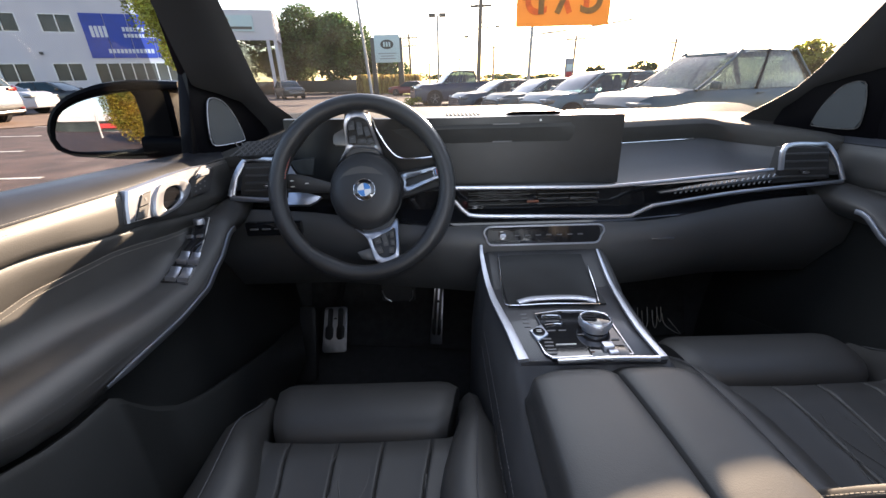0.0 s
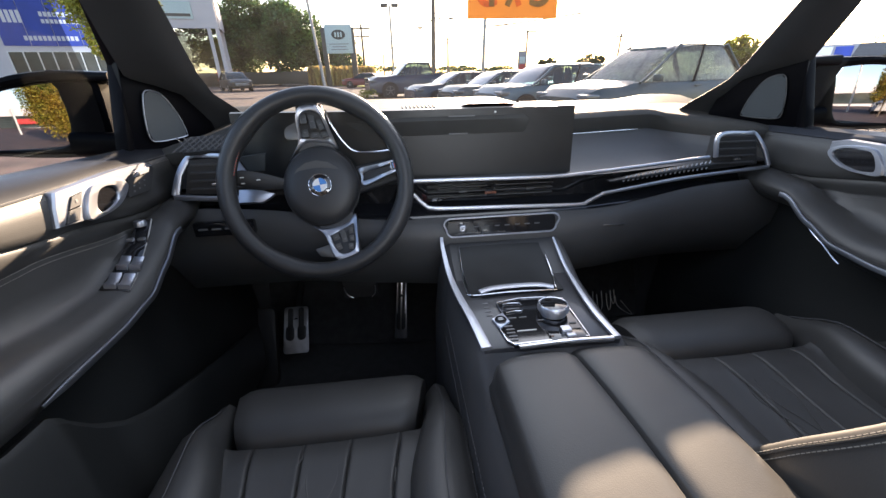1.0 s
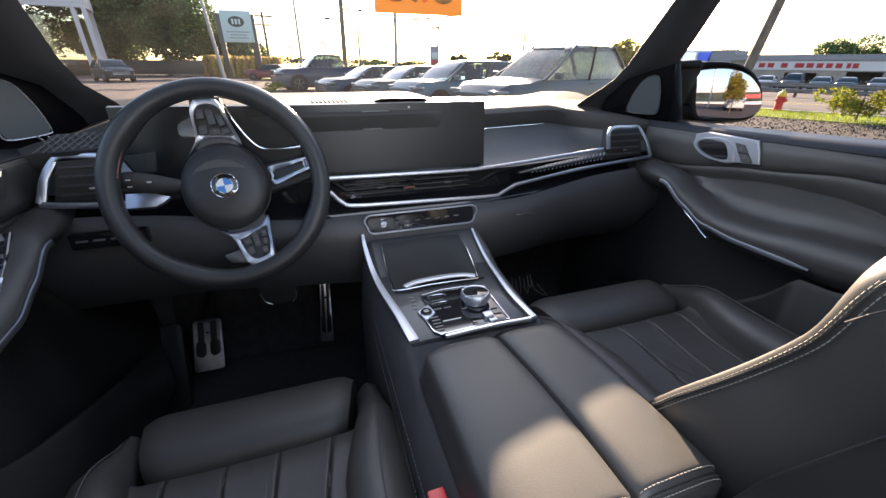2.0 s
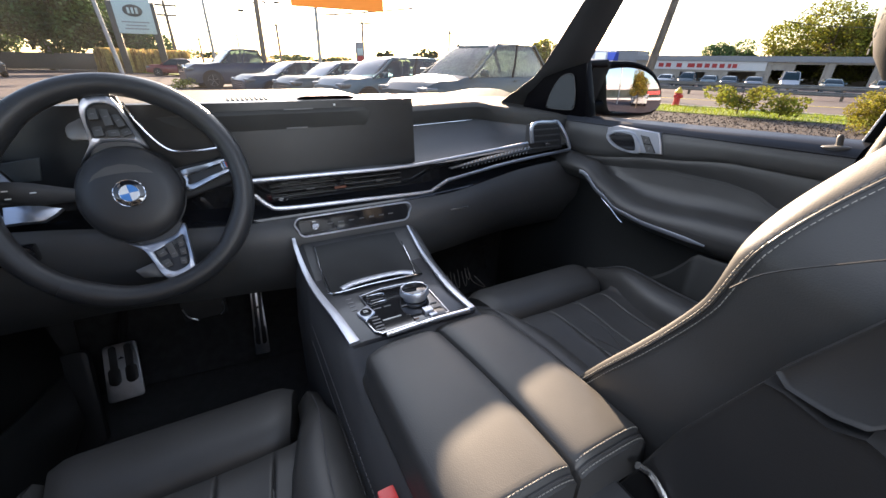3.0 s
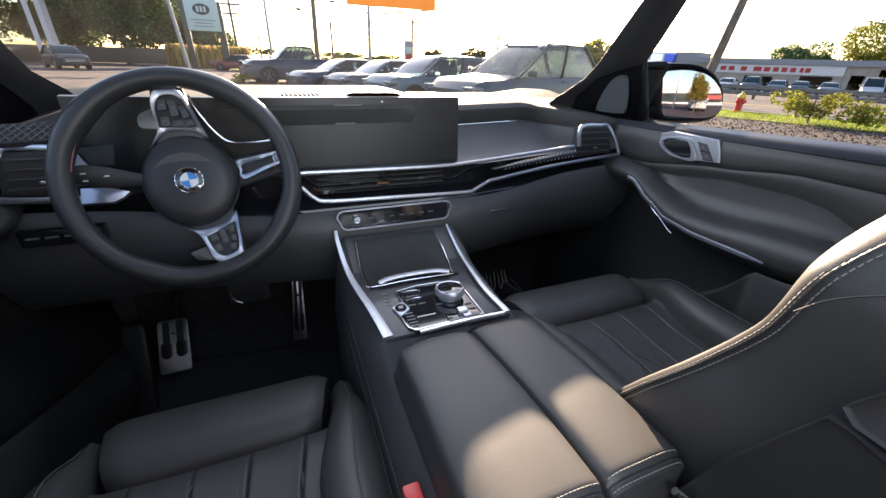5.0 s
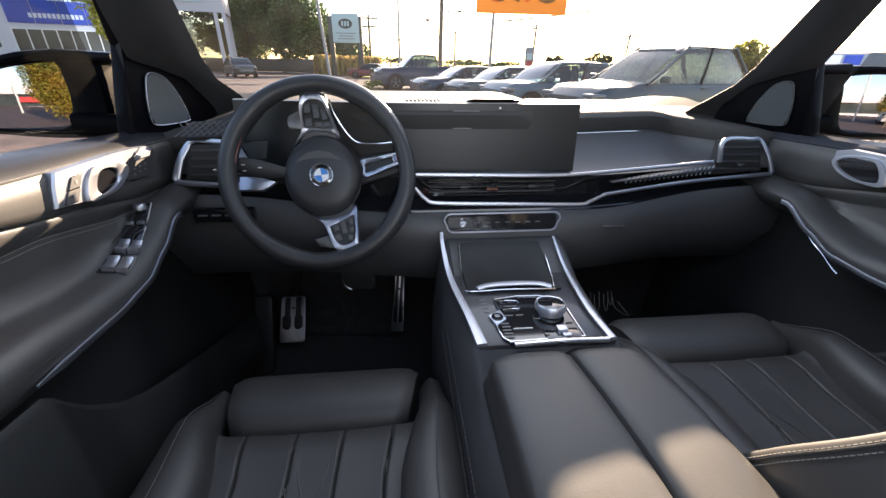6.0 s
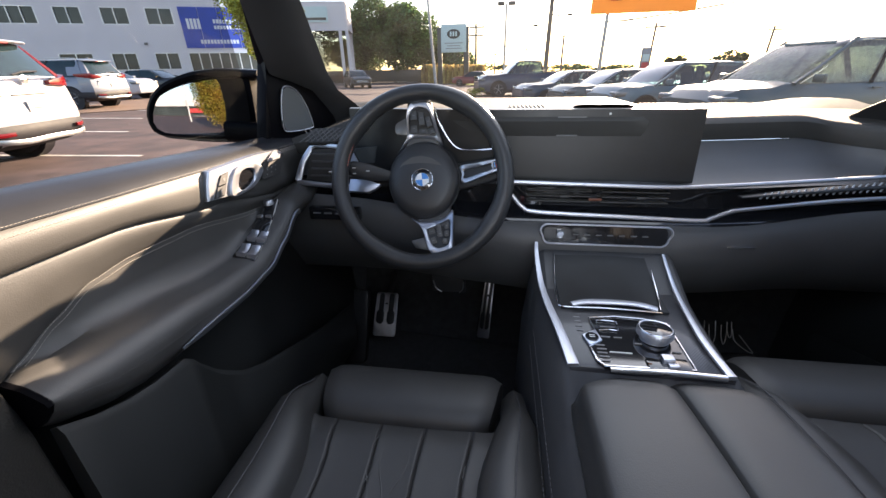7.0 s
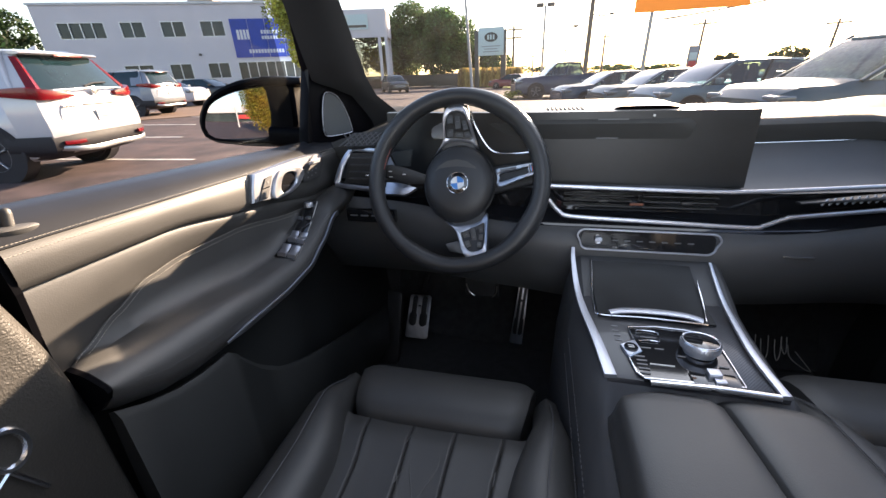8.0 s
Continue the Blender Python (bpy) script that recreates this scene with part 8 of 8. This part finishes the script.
def pylon_sign():
    s = thing("pylon_sign", "tall pylon sign with pale face between dark posts", "sign")
    y = 52.0
    for x, w in ((-7.75, 0.75), (-4.55, 0.85)):
        bm = bmesh.new()
        box(bm, (x, y, 2.8), (w * 0.72, 0.5, 6.3), 0.04)
        part("post", bm, SIGN_DARK, s, "dark post")
    bm = bmesh.new()
    box(bm, (-6.05, y - 0.1, 4.75), (3.0, 0.45, 2.95), 0.05)
    face = part("sign_face", bm, SIGN_FACE, s, "pale green-blue sign face")
    bm = bmesh.new()
    lathe(bm, [(0.62, 0), (0.62, 0.05), (0.001, 0.05)], 28, Matrix.Translation((-6.05, y - 0.33, 5.2)) @ Matrix.Rotation(radians(90), 4, "X") @ Matrix.Diagonal((1.25, 0.8, 1, 1)))
    part("oval", bm, SIGN_DARK, face)
    bm = bmesh.new()
    for k in range(3):
        box(bm, (-6.38 + 0.32 * k, y - 0.40, 5.2), (0.2, 0.03, 0.5), 0.01)
    part("oval_bars", bm, SIGN_FACE, face)
    bm = bmesh.new()
    for k, w in enumerate((2.2, 1.6, 1.9)):
        box(bm, (-6.05, y - 0.34, 4.25 - 0.28 * k), (w, 0.03, 0.10), 0.01)
    part("text_bars", bm, ROOF_GREY, face)


pylon_sign()


def led_sign():
    s = thing("roadside_sign", "small grey roadside sign tower with a red panel", "sign")
    x, y = 15.4, 50.5
    bm = bmesh.new()
    box(bm, (x, y, 1.1), (0.9, 0.4, 4.2), 0.05)
    part("tower", bm, ROOF_GREY, s)
    bm = bmesh.new()
    box(bm, (x, y - 0.25, 1.25), (0.7, 0.1, 1.0), 0.02)
    part("panel", bm, SIGN_RED, s, "red panel")
    bm = bmesh.new()
    box(bm, (x, y - 0.25, 2.2), (0.7, 0.1, 0.7), 0.02)
    part("panel", bm, SIGN_FACE, s, "pale upper panel")


led_sign()


def pole(az, dist, top_el, lean=0.0, arms=1, kind="wood", r=0.14, label="weathered wooden utility pole with crossarm"):
    a = radians(az)
    x, y = -0.2 + dist * math.sin(a), dist * math.cos(a)
    r *= 1.35
    z0, z1 = gz(x, y) - 0.2, 1.42 + dist * math.tan(radians(top_el))
    mat = POLE_WOOD if kind == "wood" else POLE_STEEL
    p = thing("utility_pole" if kind == "wood" else "lamp_post", label, "pole", "poles along the street", at=(x, y, z0))
    h = z1 - z0
    side = Vector((math.cos(a), -math.sin(a), 0))
    bm = bmesh.new()
    sweep(bm, [Vector((0, 0, 0)), side * (lean * h * 0.5) + Vector((0, 0, h * 0.5)), side * (lean * h) + Vector((0, 0, h))], circle(r, 10), (1, 0.2, 0), scale=lambda t: 1 - 0.3 * t)
    part("shaft", bm, mat, p)
    if kind == "wood":
        for k in range(arms):
            z = h - 0.5 - 1.0 * k
            bm = bmesh.new()
            c = side * (lean * z)
            w = 1.25 - 0.2 * k
            sweep(bm, [c - side * w + Vector((0, 0, z)), c + side * w + Vector((0, 0, z))], rounded(0.18, 0.20, 0.02, 1))
            arm = part("crossarm", bm, mat, p)
            for t in (-0.9, -0.45, 0.45, 0.9):
                bm = bmesh.new()
                tube(bm, [c + side * (w * t) + Vector((0, 0, z + 0.05)), c + side * (w * t) + Vector((0, 0, z + 0.25))], 0.05, 6, up=(1, 0, 0))
                part("insulator", bm, POLE_STEEL, arm)
    elif kind == "lamp":
        bm = bmesh.new()
        c = side * (lean * h) + Vector((0, 0, h))
        for t in (-0.55, 0.55):
            box(bm, c + side * t, (0.75, 0.6, 0.35), 0.08)
        part("lamp_head", bm, SIGN_DARK, p, "dark twin lamp head")
    return p


pole(-8.9, 42, 10.5, -0.075, 0, "steel", 0.12, "pale slim leaning steel pole")
pole(-3.5, 62, 5.3, -0.01, 2, r=0.15)
pole(0.2, 48, 7.3, 0.0, 0, "lamp", 0.11, "slim steel lamp post with twin dark heads")
pole(5.5, 45, 10.0, 0.02, 2, r=0.19)
pole(7.5, 95, 3.75, 0.0, 1, r=0.2)
pole(12.1, 40, 9.0, 0.02, 0, "steel", 0.13, "plain grey steel pole")
pole(17.6, 62, 4.5, 0.02, 1, r=0.15)
pole(28.7, 75, 3.5, 0.03, 1, r=0.16)
pole(-1.0, 140, 1.9, 0.0, 1, r=0.2)
pole(3.0, 150, 2.4, 0.0, 1, r=0.2)
pole(-14.0, 60, 4.0, -0.05, 0, "steel", 0.12, "pale slim steel pole")
pole(53.3, 27, 12.0, 0.15, 0, r=0.18, label="brown leaning utility pole beside the road")


def wires():
    w = thing("overhead_wires", "thin dark overhead wires strung between the poles", "wires")
    runs = [((4.2, 45, 6.6), (12.5, 60, 6.4), (60, 90, 14)), ((4.2, 45, 6.1), (14, 50, 6.0), (52, 62, 12)), ((4.2, 45, 8.5), (15, 50, 8.7), (52, 62, 15)), ((4.2, 45, 6.0), (0.5, 60, 4.2), (-3.8, 62, 4.6)), ((23.5, 16, 4.3), (50, 12, 4.4), (90, -20, 8.0)), ((23.5, 16, 4.9), (50, 12, 5.0), (90, -20, 8.6))]
    for r in runs:
        bm = bmesh.new()
        tube(bm, curve_points(r, 10), 0.055 if r[0][0] < 20 else 0.022, 4)
        part("wire", bm, WIRE, w)
    for x, y, z in ((6.2, 46, 6.15), (8.6, 47, 6.45), (3.0, 47, 5.4)):
        bm = bmesh.new()
        box(bm, (x, y, z), (0.5, 0.2, 0.2), 0.06)
        part("splice_box", bm, WIRE, w)


wires()


# ---- trees and shrubs ----
def tree(name, label, at, h, crown_w, crown_h, mat, seed, n=2600, leaf=0.20, trunk_r=0.2, base=None, lobes=11):
    rnd = random.Random(seed)
    x, y = at
    t = thing(name, label, "tree" if h > 2.2 else "shrub", at=(x, y, gz(x, y) if base is None else base))
    bm = bmesh.new()
    cz = h - crown_h / 2
    top = Vector((rnd.uniform(-0.2, 0.2), rnd.uniform(-0.2, 0.2), h * 0.8))
    sweep(bm, curve_points([(0, 0, -0.1), (0.05, 0.03, h * 0.3), tuple(top)], 4), circle(trunk_r, 8), (1, 0.1, 0), scale=lambda q: 1 - 0.75 * q)
    part("trunk", bm, BARK, t)
    centres = []
    for i in range(lobes):
        a = rnd.uniform(0, math.tau)
        r = math.sqrt(rnd.uniform(0.02, 1)) * 0.62
        e = rnd.uniform(-0.85, 0.85)
        k = math.sqrt(max(0.05, 1 - e * e * 0.8))
        c = Vector((crown_w / 2 * r * math.cos(a) * k * 1.25, crown_w / 2 * r * math.sin(a) * k * 1.25, cz + crown_h / 2 * e * 0.72))
        centres.append((c, rnd.uniform(0.24, 0.42)))
        bm = bmesh.new()
        s = Vector((0, 0, h * rnd.uniform(0.25, 0.6)))
        m = s.lerp(c, 0.5) + Vector((0, 0, -0.05 * h))
        sweep(bm, curve_points([s, m, c], 3), circle(trunk_r * 0.4, 6), (0.1, 1, 0), scale=lambda q: 1 - 0.8 * q)
        part("limb", bm, BARK, t)
    verts, faces = [], []
    for _ in range(n):
        c, rr = rnd.choice(centres)
        d = Vector((rnd.gauss(0, 1), rnd.gauss(0, 1), rnd.gauss(0, 1))).normalized()
        rad = rnd.uniform(0.45, 1.08) ** 0.6
        p = c + Vector((d.x * crown_w * rr * 0.5, d.y * crown_w * rr * 0.5, d.z * crown_h * rr * 0.55)) * rad * 1.15
        u = Vector((rnd.gauss(0, 1), rnd.gauss(0, 1), rnd.gauss(0, 0.7))).normalized() * leaf * rnd.uniform(0.6, 1.3)
        v = u.cross(Vector((rnd.gauss(0, 1), rnd.gauss(0, 1), rnd.gauss(0, 1)))).normalized() * leaf * rnd.uniform(0.35, 0.65)
        k = len(verts)
        verts += [p - u * 0.5, p + v * 0.5, p + u * 0.5, p - v * 0.5]
        faces.append((k, k + 1, k + 2, k + 3))
    me = bpy.data.meshes.new("crown")
    me.from_pydata([tuple(v) for v in verts], [], faces)
    me.materials.append(mat)
    ob = new("crown", me)
    ob.parent = t
    return t


tree("tree", "broad green tree beyond the entrance", (-15.5, 60), 11.0, 12.0, 10.4, LEAF_GREEN, 3, 34000, 0.48, 0.28, lobes=18)
tree("tree", "green tree behind the lot", (-22, 64), 10.5, 11.0, 9.5, LEAF_GREEN, 4, 22000, 0.46, 0.26, lobes=15)
tree("tree", "lower green tree behind the pylon sign", (-9.6, 66), 6.6, 10, 6.4, LEAF_GREEN, 5, 18000, 0.43, 0.2, lobes=14)
tree("tree", "dark green tree behind the lot", (-29, 60), 10.0, 11.0, 9.4, LEAF_DARK, 6, 6000, 0.5, 0.26, lobes=14)
tree("tree", "slim yellow-green tree by the showroom", (-17.7, 31.3), 8.8, 6.2, 7.2, LEAF_YELLOW, 7, 26000, 0.25, 0.10, lobes=30)
tree("tree", "dark green tree beside the showroom", (-63, 38), 10.0, 14, 10, LEAF_DARK, 8, 6000, 0.7, 0.3)
tree("tree", "green roadside tree behind the low building", (89, 33), 13.5, 18, 13, LEAF_YELLOW, 9, 22000, 0.5, 0.3, -2.2, 18)
tree("tree", "tall green tree behind the low building", (92, 22), 17, 19, 16, LEAF_YELLOW, 10, 30000, 0.5, 0.3, -2.2, 18)
tree("tree", "sparse tree behind the low building", (85, 46), 8.2, 11, 8, LEAF_GREEN, 11, 7000, 0.42, 0.2, -2.2)
tree("tree", "green tree behind the low building", (96, 8), 18, 19, 17, LEAF_YELLOW, 12, 26000, 0.5, 0.3, -2.2)
tree("tree", "sparse young tree by the corner shop", (72, 56), 7.4, 6.0, 6.0, LEAF_YELLOW, 13, 650, 0.32, 0.12, -2.0)
for i, (az, d, hh, w, m) in enumerate(((20.5, 110, 5.0, 6.0, LEAF_DARK), (25.8, 100, 5.4, 7.0, LEAF_DARK), (31.5, 80, 5.6, 9.0, LEAF_AUTUMN), (41, 70, 5.8, 8.0, LEAF_YELLOW), (1.5, 160, 4.5, 22, LEAF_DARK), (8.0, 150, 4.2, 26, LEAF_DARK), (14.0, 150, 4.0, 22, LEAF_DARK), (-4.0, 150, 4.6, 20, LEAF_GREEN), (19.0, 160, 3.9, 24, LEAF_DARK), (26, 160, 4.0, 30, LEAF_DARK))):
    x, y = d * math.sin(radians(az)), d * math.cos(radians(az))
    tree("tree", "distant tree against the bright sky", (x, y), hh, w, hh * 0.85, m, 40 + i, 1800, 0.8, 0.2)
# shrubs in the mulch bed
tree("shrub", "leafy rhododendron shrub with orange tips in the mulch", (15.7, 7.78), 1.30, 2.0, 1.15, LEAF_YELLOW, 61, 1300, 0.13, 0.03)
tree("shrub", "small rhododendron shrub in the mulch", (16.05, 6.64), 0.85, 1.55, 0.75, LEAF_YELLOW, 62, 900, 0.12, 0.025)
tree("shrub", "dense golden-green shrub in the mulch", (14.45, 3.7), 1.15, 1.75, 1.1, LEAF_GOLD, 63, 7000, 0.07, 0.03, lobes=26)
tree("shrub", "low yellow-green weed clump at the lot edge", (-1.7, 24.0), 0.55, 1.5, 0.5, LEAF_YELLOW, 64, 600, 0.10, 0.02)


def reed_place(r):
    x, y = r.uniform(-10.5, -2.5), r.uniform(54, 57)
    return x, y, gz(x, y)


scatter("reeds", REED, "tall dry golden reeds behind the sign", "reeds", 2500, reed_place, 0.75, 0.9)

# low fence behind the lot
fence = thing("boundary_wall", "long low dark wall under the trees", "wall")
bm = bmesh.new()
box(bm, (-18, 57.5, 0.75), (26, 0.3, 1.5), 0.03)
part("panel", bm, SIGN_DARK, fence)

# behind the car, seen in the door mirrors
tree("tree", "autumn tree with orange and green leaves behind the car", (-3.2, -9.65), 3.9, 3.5, 3.9, LEAF_AUTUMN, 71, 26000, 0.12, 0.07, lobes=34)
tree("tree", "small autumn tree beside the lot", (4.5, -11.2), 3.2, 2.2, 2.4, LEAF_AUTUMN, 72, 8000, 0.12, 0.07, lobes=18)
rear = thing("rear_showroom", "white flat-roofed showroom with dark glass and red panel", "building")
bm = bmesh.new()
facade_box(bm, (18, -26), (-60, 0), 0, 60, 2.1, 3.0, -10, 0)
facade_box(bm, (18, -26), (-60, 0), 0, 60, -0.5, 0.6, -10, 0)
part("wall", bm, STUCCO, rear, "white wall", 0)
bm = bmesh.new()
facade_box(bm, (18, -26), (-60, 0), 0, 60, 0.6, 2.1, -9, -0.3)
part("glass_front", bm, DARK_GLASS, rear, "dark glass front", 0)
for a, m in ((4, SIGN_RED), (26.5, SIGN_RED)):
    bm = bmesh.new()
    facade_box(bm, (18, -26), (-60, 0), a, a + 3.2, 1.1, 1.75, -0.3, 0.1)
    part("poster", bm, m, rear, "", 0)
for x, y in ((-7.2, -14.5), (3.0, -15.0)):
    lp = thing("lamp_post", "slim white lamp post behind the car", "pole", at=(x, y, gz(x, y)))
    bm = bmesh.new()
    tube(bm, [(0, 0, 0), (0, 0, 7)], 0.08, 8, up=(1, 0, 0))
    part("shaft", bm, STUCCO_TRIM, lp)
    bm = bmesh.new()
    box(bm, (0.4, 0, 7), (0.6, 0.35, 0.18), 0.05)
    box(bm, (-0.4, 0, 7), (0.6, 0.35, 0.18), 0.05)
    part("lamp_head", bm, SIGN_DARK, lp)
vehicle("white_car", "white car parked behind the lot", "car", (5.6, -14.5), 100, 4.5, 1.8, 1.5, WHITE_PAINT, 0.95, 0.95, (-1.7, 1.2), (-1.0, 0.3), 1.0, "", 0.33, False)
